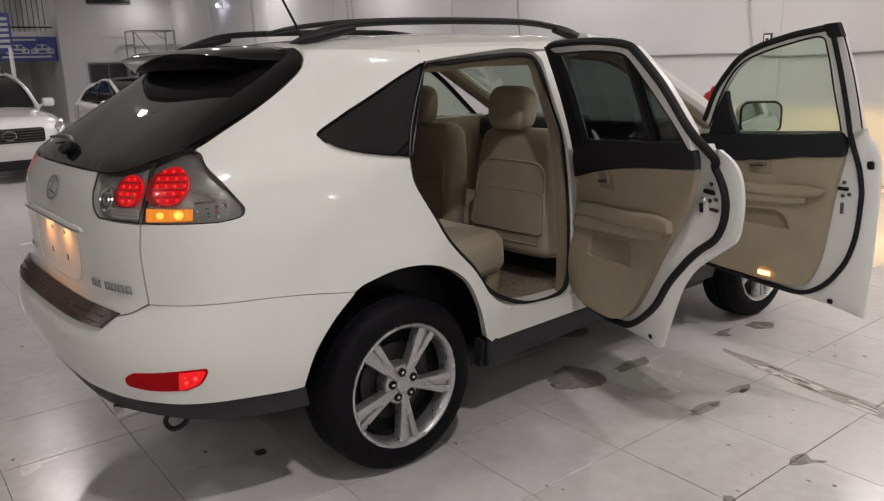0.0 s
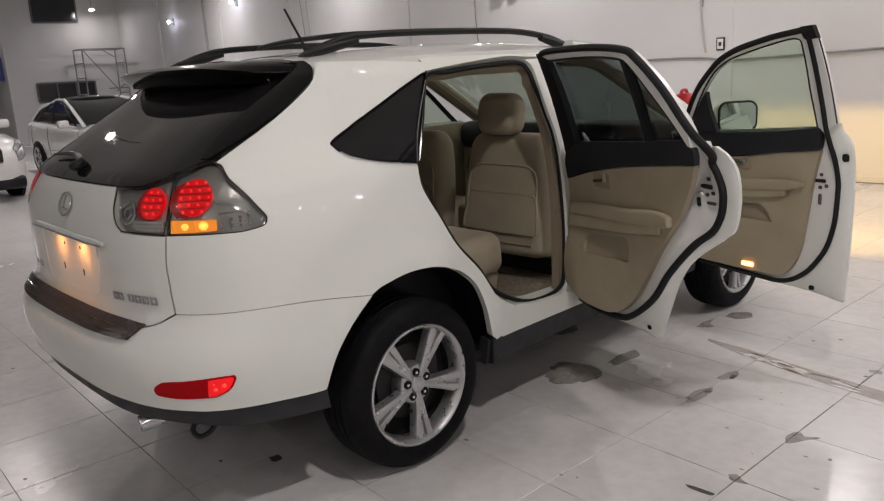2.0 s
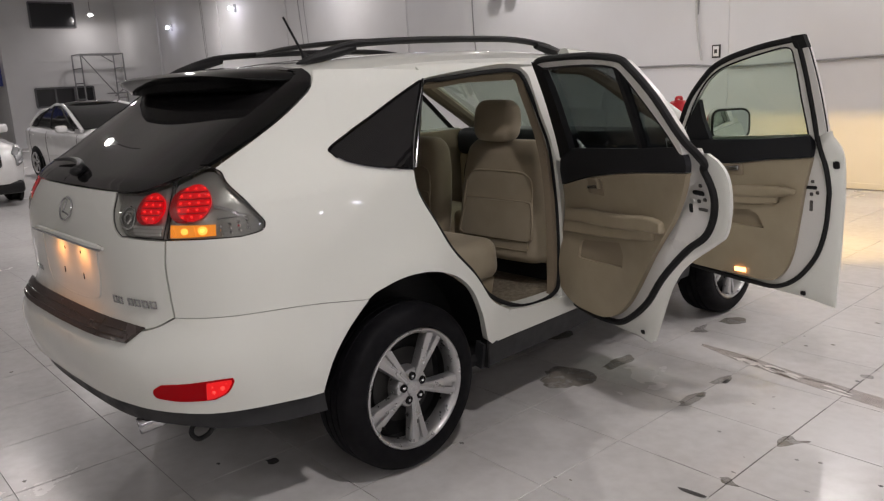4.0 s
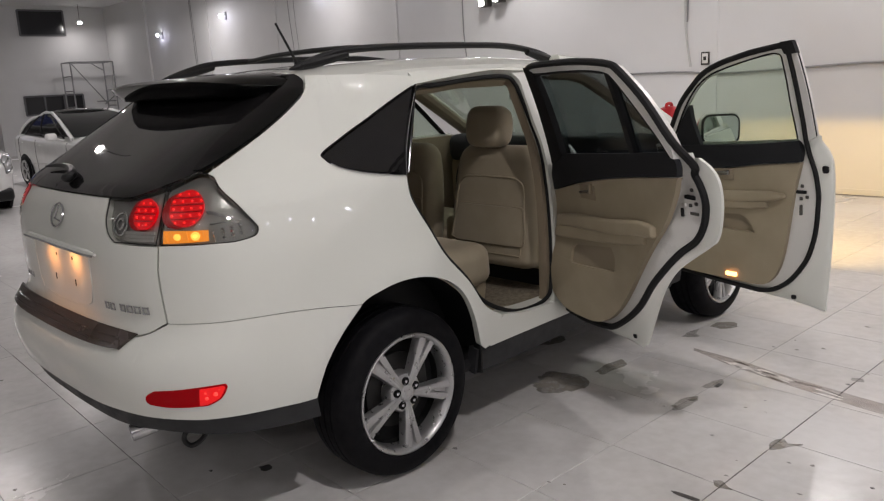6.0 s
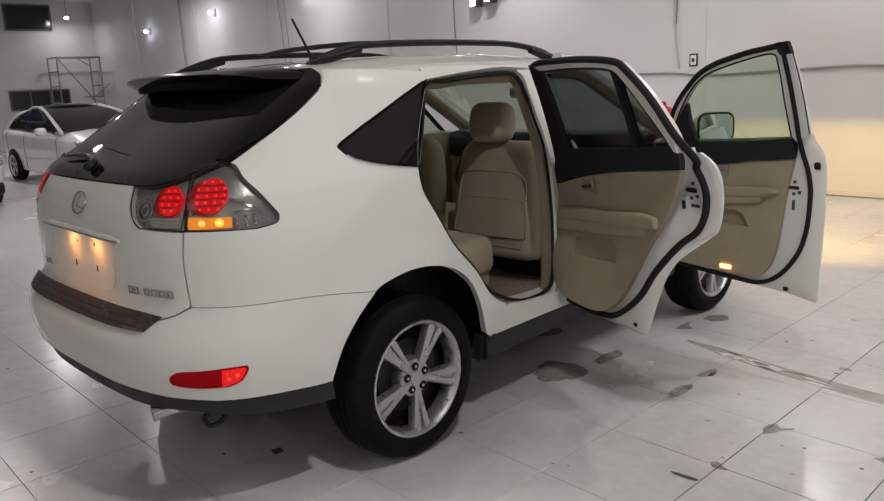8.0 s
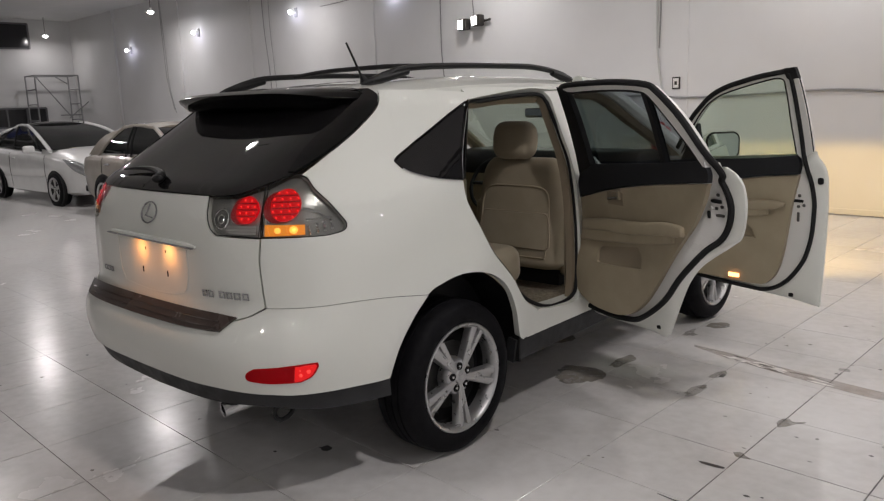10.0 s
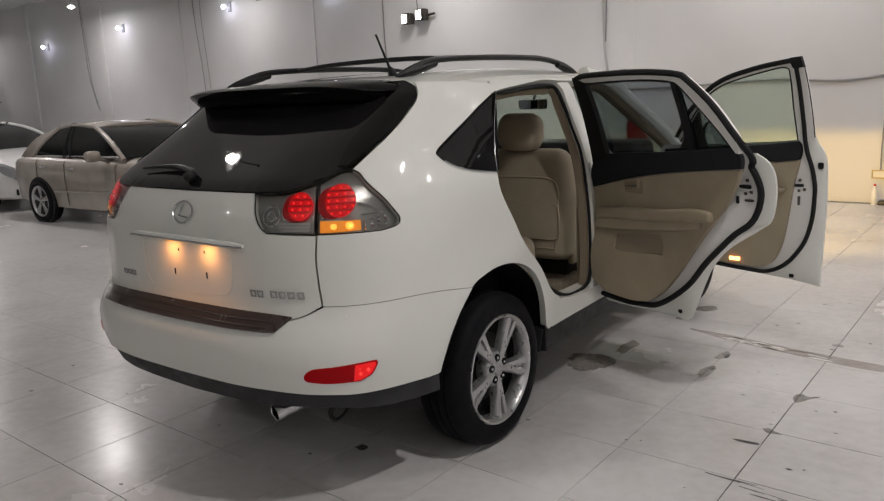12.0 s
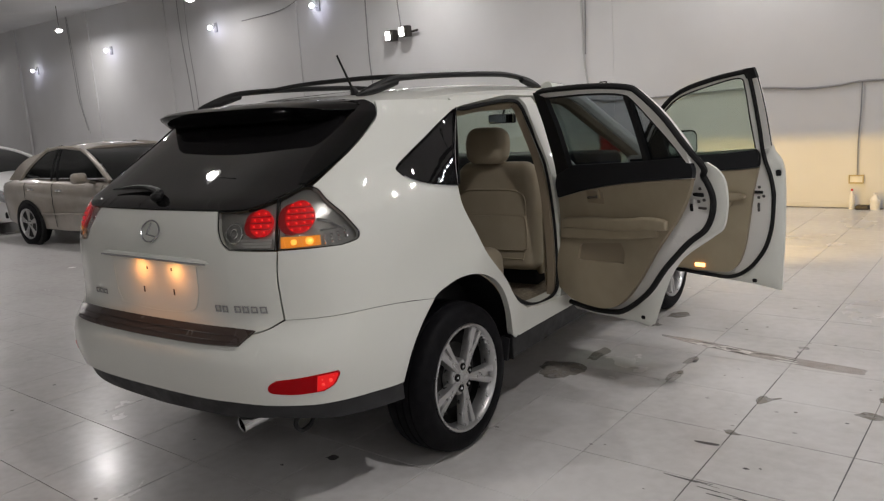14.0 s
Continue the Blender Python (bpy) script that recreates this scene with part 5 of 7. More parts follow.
RD.sheet("window_frame", frame_line, PAINT_INNER, rear_door, "white window frame", 0.0, 0.045)
seal = [Vector((*q, 0.008)) for q in R_TOP] + [Vector((1.309, 1.306, 0.020)), Vector((1.316, 1.262, 0.050)), Vector((1.300, 1.224, 0.084))] + [Vector((*q, r_step(*q) - 0.004)) for q in R_STRIP]
RD.rod("door_seal", smooth_line(seal, 6), 0.0145, RUBBER, rear_door, 0, 1, "black rubber seal")
RD.sheet("frame_cover", loop_of(v2([(0.345, 1.17), (0.352, 1.45), (0.355, 1.612)]), v2([(0.355, 1.612), (0.395, 1.60), (0.435, 1.585)]), v2([(0.435, 1.585), (0.449, 1.45), (0.462, 1.215)]), v2([(0.462, 1.215), (0.345, 1.17)])), RUBBER, rear_door, "black frame cover", -0.006, 0.03, 0.06)
RD.rod("glass_run", smooth_line(v2([(0.44, 1.578), (0.689, 1.583), (0.887, 1.580), (1.005, 1.570)]), 4), 0.005, RUBBER, rear_door, 0.004)
RD.rod("glass_run", smooth_line(v2([(1.03, 1.565), (1.058, 1.546), (1.145, 1.443), (1.229, 1.341), (1.283, 1.265)]), 4), 0.005, RUBBER, rear_door, 0.004)
RD.sheet("divider", [Vector(q) for q in ((1.005, 1.578), (1.032, 1.568), (1.052, 1.262), (1.020, 1.262))], RUBBER, rear_door, "", 0.004, 0.03)
RD.sheet("window", loop_of(v2([(0.44, 1.20), (0.43, 1.578)]), v2([(0.43, 1.578), (0.70, 1.586), (1.02, 1.574)]), v2([(1.02, 1.574), (1.035, 1.25)]), v2([(1.035, 1.25), (0.44, 1.20)])), TINT_GLASS, rear_door, "tinted side window", 0.024, 0.004, 0.1)
RD.sheet("fixed_window", loop_of(v2([(1.02, 1.574), (1.062, 1.552), (1.148, 1.45), (1.290, 1.265)]), v2([(1.290, 1.265), (1.035, 1.25)]), v2([(1.035, 1.25), (1.02, 1.574)])), TINT_GLASS, rear_door, "tinted fixed window", 0.024, 0.004, 0.1)
# lining
top_line = v2([(0.30, 1.04), (0.36, 1.055), (0.54, 1.098), (0.76, 1.137), (0.95, 1.163), (1.135, 1.182), (1.300, 1.197)])
RD.sheet("upper_lining", loop_of(top_line, v2([(1.300, 1.197), (1.310, 1.235), (1.300, 1.268), (1.270, 1.286)]), v2([(1.270, 1.286), (1.15, 1.275), (0.98, 1.261), (0.788, 1.247), (0.575, 1.233), (0.45, 1.222), (0.345, 1.185)]), v2([(0.345, 1.185), (0.31, 1.12), (0.30, 1.04)])), DARK_TRIM, rear_door, "dark upper lining", 0.002, 0.024, 0.05)
def swell(u, z):
    """How far the lining's lower front corner stands out."""
    a, b = min(max((1.0 - z) / 0.4, 0), 1), min(max((0.85 - u) / 0.5, 0), 1)
    return 0.074 * a * a * (3 - 2 * a) * b * b * (3 - 2 * b)


swollen = lambda u, z, d=0.0: RD(u, z, d - swell(u, z))
pocket = loop_of(v2([(0.49, 0.735), (0.505, 0.805), (0.60, 0.822), (0.79, 0.845)]), v2([(0.79, 0.845), (0.812, 0.80), (0.800, 0.738)]), v2([(0.800, 0.738), (0.62, 0.728), (0.50, 0.726)]), v2([(0.50, 0.726), (0.49, 0.735)]))
lining_edge = v2([(1.292, 1.193), (1.262, 1.125), (1.184, 1.005), (1.103, 0.915), (1.036, 0.838), (0.964, 0.748), (0.895, 0.662), (0.81, 0.570), (0.732, 0.508), (0.65, 0.478), (0.55, 0.480), (0.45, 0.496), (0.37, 0.53)])
part("lining", sheet(holed(loop_of([q - Vector((0, 0.004)) for q in top_line], lining_edge, v2([(0.37, 0.53), (0.30, 0.585), (0.272, 0.66), (0.275, 0.85), (0.30, 1.036)])), pocket), lambda a, b, d: swollen(a, b, 0.006 - d), 0.05, 0.022), BEIGE_TRIM, rear_door, "beige lining")
# the pocket's back is beige with the recess shade in its colour
part("door_pocket", sheet([q + (q - Vector((0.62, 0.78))) * 0.06 for q in pocket], lambda a, b, d: swollen(a, b, 0.019 - d), 0.05, 0.006), SHADED_BEIGE, rear_door, "recessed map pocket")
pad(swollen, "armrest", [(0.36, 0.935), (0.46, 0.950), (0.58, 0.963), (0.76, 0.970), (0.90, 0.984), (1.00, 0.998), (1.09, 0.998), (1.128, 0.988)], [(0.36, 0.878), (0.46, 0.888), (0.58, 0.895), (0.76, 0.902), (0.90, 0.917), (1.00, 0.932), (1.09, 0.938), (1.128, 0.944)], -0.019, 0.012, BEIGE_TRIM, rear_door, "padded beige armrest", 0.016)
pad(swollen, "armrest_shelf", [(0.35, 0.89), (0.60, 0.905), (0.85, 0.92), (1.06, 0.945)], [(0.35, 0.828), (0.60, 0.846), (0.85, 0.872), (1.06, 0.905)], -0.012, 0.012, BEIGE_TRIM, rear_door, "", 0.009)
# flat cup plate, its hollow's shade put into the colour
bm = bmesh.new()
RD.block(bm, 0.562, 0.690, 1.034, 1.098, 0.003, 0.012, 0.003)
cup = part("handle_cup", bm, SHADED_BEIGE, rear_door, "handle cup with its shade in the colour")
pad(RD, "inner_handle", [(0.575, 1.068), (0.62, 1.074), (0.675, 1.082)], [(0.582, 1.054), (0.62, 1.060), (0.675, 1.066)], -0.012, 0.0, DULL_CHROME, rear_door, "satin chrome inner handle", 0.005)
bm = bmesh.new()
RD.block(bm, 0.664, 0.682, 1.064, 1.110, -0.014, 0.002, 0.005)
part("lock_lever", bm, BEIGE_TRIM, rear_door)
# latch, bolts, plugs
def plug(door, parent, u, z, w, h, mat=RUBBER, depth=0.03, name="rubber_plug"):
    bm = bmesh.new()
    door.block(bm, u - w / 2, u + w / 2, z - h / 2, z + h / 2, depth - 0.006, depth + 0.004, min(w, h) * 0.3, 2)
    part(name, bm, mat, parent)

for u, z, w, h, mt, nm in ((1.246, 1.111, 0.070, 0.018, RUBBER, "latch"), (1.259, 1.138, 0.014, 0.014, STEEL, "bolt"), (1.248, 1.080, 0.014, 0.014, STEEL, "bolt"), (1.272, 1.087, 0.014, 0.014, STEEL, "bolt"), (1.262, 1.050, 0.046, 0.012, STEEL, "label_plate"), (1.213, 1.051, 0.015, 0.034, RUBBER, "child_lock"), (1.222, 1.082, 0.026, 0.014, WHITE_PLASTIC, "latch_cover")):
    plug(RD, rear_door, u, z, w, h, mt, r_step(u, z), nm)
plug(RD, rear_door, 0.86, 0.462, 0.026, 0.022, RUBBER, 0.050)

# --- front door ---
FD = Door(0.9915, -0.13, (0.30, 0.48, 0.80, 1.20, 1.40, 1.645, 1.80), (-1.94, -1.94, -1.93, -1.893, -1.81, -1.69, -1.60))
F_FREE = v2([(1.537, 1.653), (1.545, 1.563), (1.551, 1.418), (1.549, 1.253), (1.553, 1.213), (1.577, 1.177), (1.592, 1.117), (1.595, 0.98), (1.592, 0.80), (1.575, 0.433)])
F_STRIP = v2([(1.507, 1.608), (1.509, 1.508), (1.508, 1.36), (1.505, 1.239), (1.509, 1.162), (1.531, 1.086), (1.546, 0.994), (1.546, 0.94), (1.540, 0.838), (1.525, 0.758), (1.497, 0.676), (1.449, 0.60), (1.404, 0.550), (1.343, 0.509), (1.277, 0.491), (1.193, 0.494), (1.05, 0.503), (0.75, 0.53)])
F_LOW = v2([(1.40, 0.457), (1.12, 0.476), (0.823, 0.512), (0.64, 0.53)])
front_door = FD.sheet("front_door", loop_of(v2([(0.66, 1.20), (1.545, 1.225)]), F_FREE[4:], F_FREE[-1:] + F_LOW, v2([(0.64, 0.53), (0.62, 0.9), (0.66, 1.20)])), PAINT, car, "open front door with beige lining", 0.055, 0.012)
jamb(FD, "door_edge", smooth_line(F_STRIP[3:], 6), smooth_line(F_FREE[3:], 6) + smooth_line(F_FREE[-1:] + F_LOW, 6)[1:], front_door, lambda u, z: 0.022, lambda z: 0.055, PAINT)
FD.sheet("inner_panel", loop_of(v2([(0.66, 1.19), (1.505, 1.239)]), F_STRIP[3:], v2([(0.75, 0.53), (0.66, 1.19)])), PAINT_INNER, front_door, "white painted inner panel", 0.024, 0.018)
F_TOP = [(0.78, 1.255), (0.89, 1.40), (1.0, 1.498), (1.075, 1.549), (1.165, 1.585), (1.26, 1.609), (1.357, 1.629), (1.49, 1.647)]
F_GLASS = [(0.80, 1.225), (0.90, 1.365), (0.999, 1.471), (1.084, 1.528), (1.173, 1.560), (1.334, 1.598), (1.455, 1.614)]
FD.sheet("window_frame", loop_of(v2(F_TOP + [(1.533, 1.652)]), F_FREE[:4], v2([(1.549, 1.253), (1.49, 1.215)]), v2([(1.49, 1.215), (1.471, 1.24)]), v2([(1.471, 1.24), (1.469, 1.392), (1.474, 1.560), (1.455, 1.614)]), v2(F_GLASS[::-1]), v2([(0.80, 1.225), (0.78, 1.255)])), PAINT_INNER, front_door, "white window frame", 0.0, 0.035)
FD.rod("frame_seal", smooth_line(v2(F_TOP + [(1.525, 1.650)]), 6), 0.0135, RUBBER, front_door, 0.004, 1, "black rubber seal")
FD.sheet("corner_seal", loop_of(v2([(1.485, 1.660), (1.538, 1.664)]), v2([(1.538, 1.664), (1.546, 1.612)]), v2([(1.546, 1.612), (1.497, 1.608), (1.485, 1.63)]), v2([(1.485, 1.63), (1.485, 1.660)])), RUBBER, front_door, "", -0.010, 0.03, 0.03)
FD.rod("edge_trim", smooth_line(F_FREE[:4], 4), 0.004, RUBBER, front_door, 0.012)
FD.rod("door_seal", smooth_line([Vector((*q, 0.0 if q[1] > 1.2 else 0.014)) for q in v2([(1.505, 1.64)]) + F_STRIP], 8), 0.0115, RUBBER, front_door, 0, 1, "black rubber seal")
FD.rod("glass_run", smooth_line(v2(F_GLASS + [(1.471, 1.560), (1.466, 1.392), (1.467, 1.24)]), 6), 0.0045, RUBBER, front_door, 0.002)
FD.sheet("window", loop_of(v2([(0.80, 1.19), (0.90, 1.365)] + F_GLASS[2:]), v2([(1.455, 1.614), (1.474, 1.56), (1.469, 1.392), (1.471, 1.215)]), v2([(1.471, 1.215), (0.80, 1.19)])), CLEAR_GLASS, front_door, "clear side window", 0.02, 0.004, 0.1)
f_top = v2([(0.70, 1.055), (0.88, 1.068), (1.093, 1.088), (1.28, 1.116), (1.37, 1.123), (1.474, 1.135)])
FD.sheet("upper_lining", loop_of(f_top, v2([(1.474, 1.135), (1.484, 1.185), (1.476, 1.232)]), v2([(1.476, 1.232), (1.342, 1.218), (1.21, 1.207), (0.938, 1.195), (0.70, 1.18)]), v2([(0.70, 1.18), (0.70, 1.055)])), DARK_TRIM, front_door, "dark upper lining", -0.014, 0.035)
FD.sheet("mirror_corner", loop_of(v2([(0.79, 1.18), (0.86, 1.30), (0.945, 1.395)]), v2([(0.945, 1.395), (0.938, 1.30), (0.955, 1.195)]), v2([(0.955, 1.195), (0.79, 1.18)])), DARK_TRIM, front_door, "", -0.003, 0.03)
f_pocket = loop_of(v2([(0.83, 0.785), (0.84, 0.83), (0.99, 0.850), (1.165, 0.864)]), v2([(1.165, 0.864), (1.215, 0.835), (1.243, 0.778)]), v2([(1.243, 0.778), (1.0, 0.782), (0.84, 0.785)]), v2([(0.84, 0.785), (0.83, 0.785)]))
FD.sheet("lining", holed(loop_of([q - Vector((0, 0.004)) for q in f_top], v2([(1.474, 1.131), (1.440, 0.993), (1.411, 0.801), (1.387, 0.67), (1.356, 0.585), (1.313, 0.537), (1.273, 0.523), (1.172, 0.522), (0.93, 0.530), (0.72, 0.545)]), v2([(0.72, 0.545), (0.70, 0.80), (0.70, 1.051)])), f_pocket), BEIGE_TRIM, front_door, "beige lining", -0.004, 0.026)
FD.sheet("door_pocket", [q + (q - Vector((1.03, 0.82))) * 0.06 for q in f_pocket], SHADED_BEIGE, front_door, "recessed map pocket", 0.020, 0.006)
pad(FD, "armrest", [(0.75, 0.97), (0.95, 0.972), (1.12, 0.979), (1.25, 0.988), (1.34, 0.990), (1.405, 0.981)], [(0.75, 0.918), (0.95, 0.922), (1.12, 0.924), (1.25, 0.931), (1.34, 0.943), (1.405, 0.962)], -0.036, 0.0, BEIGE_TRIM, front_door, "padded beige armrest", 0.016)
pad(FD, "armrest_shelf", [(0.75, 0.94), (1.0, 0.94), (1.2, 0.945), (1.32, 0.955)], [(0.75, 0.885), (1.0, 0.888), (1.2, 0.895), (1.32, 0.912)], -0.026, 0.0, BEIGE_TRIM, front_door, "", 0.010)
# raised cup plate, darkened in colour for the shade of a hollow
bm = bmesh.new()
FD.block(bm, 1.015, 1.135, 1.028, 1.085, -0.015, -0.004, 0.005)
part("handle_cup", bm, SHADED_BEIGE, front_door, "handle cup with its shade in the colour")
pad(FD, "inner_handle", [(1.035, 1.068), (1.075, 1.072), (1.12, 1.078)], [(1.042, 1.048), (1.075, 1.052), (1.12, 1.056)], -0.030, -0.014, DULL_CHROME, front_door, "satin chrome inner handle", 0.005)
COURTESY = glowing("lit_courtesy_lamp", (1.0, 0.42, 0.14), 4.5, (0.5, 0.2, 0.05))
bm = bmesh.new()
FD.block(bm, 1.093, 1.155, 0.543, 0.565, -0.016, -0.006, 0.004)
part("courtesy_lamp", bm, COURTESY, front_door, "lit orange courtesy lamp")
for u, z, w, h, mt, nm in ((1.456, 0.992, 0.062, 0.016, RUBBER, "latch"), (1.466, 1.020, 0.016, 0.016, STEEL, "bolt"), (1.462, 0.962, 0.016, 0.016, STEEL, "bolt"), (1.490, 0.970, 0.016, 0.016, STEEL, "bolt"), (1.462, 0.908, 0.014, 0.05, STEEL, "label_plate")):
    plug(FD, front_door, u, z, w, h, mt, 0.022, nm)
plug(FD, front_door, 1.43, 0.480, 0.026, 0.022, RUBBER, 0.036)
plug(FD, front_door, 1.568, 1.10, 0.028, 0.034, RUBBER, 0.034)
# mirror on the outside of the door
MID, OUT, LEFT = FD(0.945, 1.258, 0.20), FD.u * math.cos(radians(36)) + FD.n * math.sin(radians(36)), FD.u * math.sin(radians(36)) - FD.n * math.cos(radians(36))


def mirror_block(name, rows, mat, parent, label=""):
    """A rounded block on the mirror's axis: rows of (along, half width, half height, corner radius)."""
    bm = bmesh.new()
    rings = []
    for x, w, h, r in rows:
        ring_ = []
        for cx, cy, a0 in ((w - r, h - r, 0), (r - w, h - r, 90), (r - w, r - h, 180), (w - r, r - h, 270)):
            for k in range(7):
                a = radians(a0 + 15 * k)
                ring_.append(bm.verts.new(MID + OUT * x + LEFT * (cx + r * math.cos(a)) + Vector((0, 0, cy + r * math.sin(a)))))
        rings.append(ring_)
    for p, q in zip(rings, rings[1:]):
        for j in range(len(p)):
            bm.faces.new((p[j], p[(j + 1) % len(p)], q[(j + 1) % len(p)], q[j]))
    bm.faces.new(rings[0])
    bm.faces.new(rings[-1])
    return part(name, bm, mat, parent, label)


house = mirror_block("wing_mirror", [(-0.125, 0.04, 0.03, 0.028), (-0.115, 0.068, 0.055, 0.042), (-0.085, 0.092, 0.074, 0.052), (-0.03, 0.103, 0.083, 0.052), (0.0, 0.103, 0.083, 0.048)], PAINT, front_door, "white wing mirror")
mirror_block("mirror_rim", [(-0.01, 0.099, 0.079, 0.045), (0.004, 0.099, 0.079, 0.045), (0.006, 0.095, 0.075, 0.042)], BLACK_PLASTIC, house)
MIRROR = material("mirror_glass", (0.75, 0.8, 0.78), 0.02, 1.0)
mirror_block("mirror_glass", [(0.004, 0.090, 0.070, 0.038), (0.009, 0.089, 0.069, 0.037)], MIRROR, house, "mirror glass")
bm = bmesh.new()
tube(bm, [FD(0.86, 1.205, 0.05), FD(0.88, 1.205, 0.20)], 0.022, 8)
part("mirror_arm", bm, PAINT, house)


# ---- the car: inside and front ----
def cushion(name, size, place, mat, parent, label="", bevel=0.06, seg=4, tilt=(0, 0, 0), pinch=None):
    bm = bmesh.new()
    sx, sy, sz = size
    vs = box(bm, (-sx / 2, -sy / 2, -sz / 2), (sx / 2, sy / 2, sz / 2), None, bevel, seg)
    if pinch:
        for v in vs:
            v.co = pinch(v.co)
    bmesh.ops.transform(bm, matrix=Matrix.Translation(place) @ Euler([radians(a) for a in tilt]).to_matrix().to_4x4(), verts=bm.verts)
    return part(name, bm, mat, parent, label, 60)


def front_seat(x):
    """A front seat seen from behind: x is the middle of its back."""
    def shape(c):
        k = min(max((c.z + 0.36) / 0.74, 0), 1)
        w = curve(k, (0, 0.25, 0.6, 0.85, 1.0), (0.92, 1.0, 1.0, 0.93, 0.80))
        return Vector((c.x * w, c.y * (1 - 0.25 * k) - 0.020 * math.cos(c.x * 4.6) * (c.y < 0) - 0.03 * (1 - k) ** 2, c.z))
    m = Matrix.Translation((x, 1.185, 0.86)) @ Matrix.Rotation(radians(-5), 4, "X")
    def cut_box(size, bevel, seg, n):
        bm = bmesh.new()
        sx, sy, sz = size
        box(bm, (-sx / 2, -sy / 2, -sz / 2), (sx / 2, sy / 2, sz / 2), None, bevel, seg)
        for axis, no in ((sz, (0, 0, 1)), (sx, (1, 0, 0))):
            for k in range(1, n):
                bmesh.ops.bisect_plane(bm, geom=bm.verts[:] + bm.edges[:] + bm.faces[:], plane_co=[q * (axis * k / n - axis / 2) for q in no], plane_no=no, dist=1e-5)
        return bm
    bm = cut_box((0.60, 0.17, 0.74), 0.075, 5, 9)
    for v in bm.verts:
        if v.co.z < -0.1:
            v.co.z = -0.1 + (v.co.z + 0.1) * 0.6
        v.co = m @ shape(v.co)
    back = part("front_seat", bm, BEIGE, car, "beige cloth front seat", 60)
    # headrest: wide in the middle, narrower at the foot, rounded
    bm = cut_box((0.265, 0.12, 0.205), 0.046, 5, 7)
    hm = Matrix.Translation((x - 0.026, 1.155, 1.332)) @ Matrix.Rotation(radians(-6), 4, "X")
    for v in bm.verts:
        k = (v.co.z + 0.1025) / 0.205
        v.co = hm @ Vector((v.co.x * curve(k, (0, 0.45, 0.8, 1.0), (0.90, 1.06, 0.98, 0.80)), v.co.y * (1.0 - 0.15 * k) - 0.012 * math.cos(v.co.x * 10), v.co.z - 0.01 * math.cos(v.co.x * 9) * (v.co.z < 0)))
    part("headrest", bm, BEIGE, back, "padded headrest", 60)
    for s in (0.06, -0.06):
        bm = bmesh.new()
        tube(bm, [(x - 0.026 + s, 1.185, 1.19), (x - 0.026 + s, 1.16, 1.26)], 0.006, 8)
        part("headrest_post", bm, CHROME, back)
    def on_back(a, z, lift):
        """A point on the rear face: a across from the middle, at that height."""
        c = Vector((a, -0.085, z - 0.86))
        return m @ (shape(c) + Vector((0, -lift, 0)))
    # raised lower panel, map pocket with its piping
    line = loop_of(v2([(-0.235, 0.68), (-0.235, 0.98), (-0.20, 1.05), (-0.13, 1.066)]), v2([(-0.13, 1.066), (0.13, 1.066)]), v2([(0.13, 1.066), (0.20, 1.05), (0.235, 0.98), (0.235, 0.68)]), v2([(0.235, 0.68), (-0.235, 0.68)]))
    bm = bmesh.new()
    tube(bm, [on_back(q[0], q[1], 0.003) for q in line], 0.0055, 6, False)
    part("seat_seam", bm, BEIGE_TRIM, back)
    line = loop_of(v2([(-0.205, 0.915), (0.195, 0.915)]), v2([(0.195, 0.915), (0.232, 0.895), (0.25, 0.75), (0.238, 0.728)]), v2([(0.238, 0.728), (0.2, 0.720), (-0.2, 0.720)]), v2([(-0.2, 0.720), (-0.238, 0.728), (-0.25, 0.75), (-0.215, 0.895), (-0.205, 0.915)]))
    part("map_pocket", sheet(line, lambda a, b, d: on_back(a, b, 0.016 + d - 0.012 * (a / 0.25) ** 4), 0.05, 0.016), BEIGE, back, "stretched map pocket", 60)
    bm = bmesh.new()
    tube(bm, [on_back(q[0] * 1.01, 0.815 + (q[1] - 0.815) * 1.02, 0.006) for q in line], 0.006, 6, False)
    part("pocket_piping", bm, SHADED_BEIGE, back)
    bm = bmesh.new()
    tube(bm, smooth_line([on_back(a, 0.668, 0.004) for a in (-0.235, -0.15, 0.0, 0.15, 0.235)], 3), 0.005, 6)
    part("seat_seam", bm, BEIGE_TRIM, back)
    cushion("seat_base", (0.54, 0.50, 0.15), (x, 1.44, 0.67), BEIGE, back, "", 0.06, 4, (6, 0, 0))
    bm = bmesh.new()
    box(bm, (x - 0.21, 1.24, 0.44), (x + 0.21, 1.66, 0.60), None, 0.02)
    part("seat_frame", bm, DARK_TRIM, back)
    bm = bmesh.new()
    box(bm, (x + 0.235, 1.20, 0.56), (x + 0.275, 1.62, 0.68), None, 0.018, 3)
    part("seat_side_cover", bm, BEIGE_TRIM, back)
    return back


front_seat(0.345)
front_seat(-0.415)
cushion("armrest", (0.075, 0.11, 0.26), (-0.02, 1.27, 0.83), BEIGE, car, "raised padded armrest", 0.03, 3, (-6, 0, 0))
# rear bench
bench = cushion("rear_bench", (1.28, 0.57, 0.21), (XC, 0.56, 0.675), BEIGE, car, "beige cloth rear bench", 0.07, 5, (5, 0, 0))
cushion("bench_front", (1.20, 0.10, 0.18), (XC, 0.775, 0.53), BEIGE_TRIM, bench, "", 0.03, 3, (-12, 0, 0))
cushion("bench_back", (1.24, 0.18, 0.62), (XC, 0.20, 1.02), BEIGE, bench, "", 0.07, 4, (14, 0, 0))
for x in (-0.40, 0.33):
    cushion("bench_headrest", (0.26, 0.11, 0.17), (x, 0.08, 1.39), BEIGE, bench, "", 0.045, 4, (10, 0, 0))
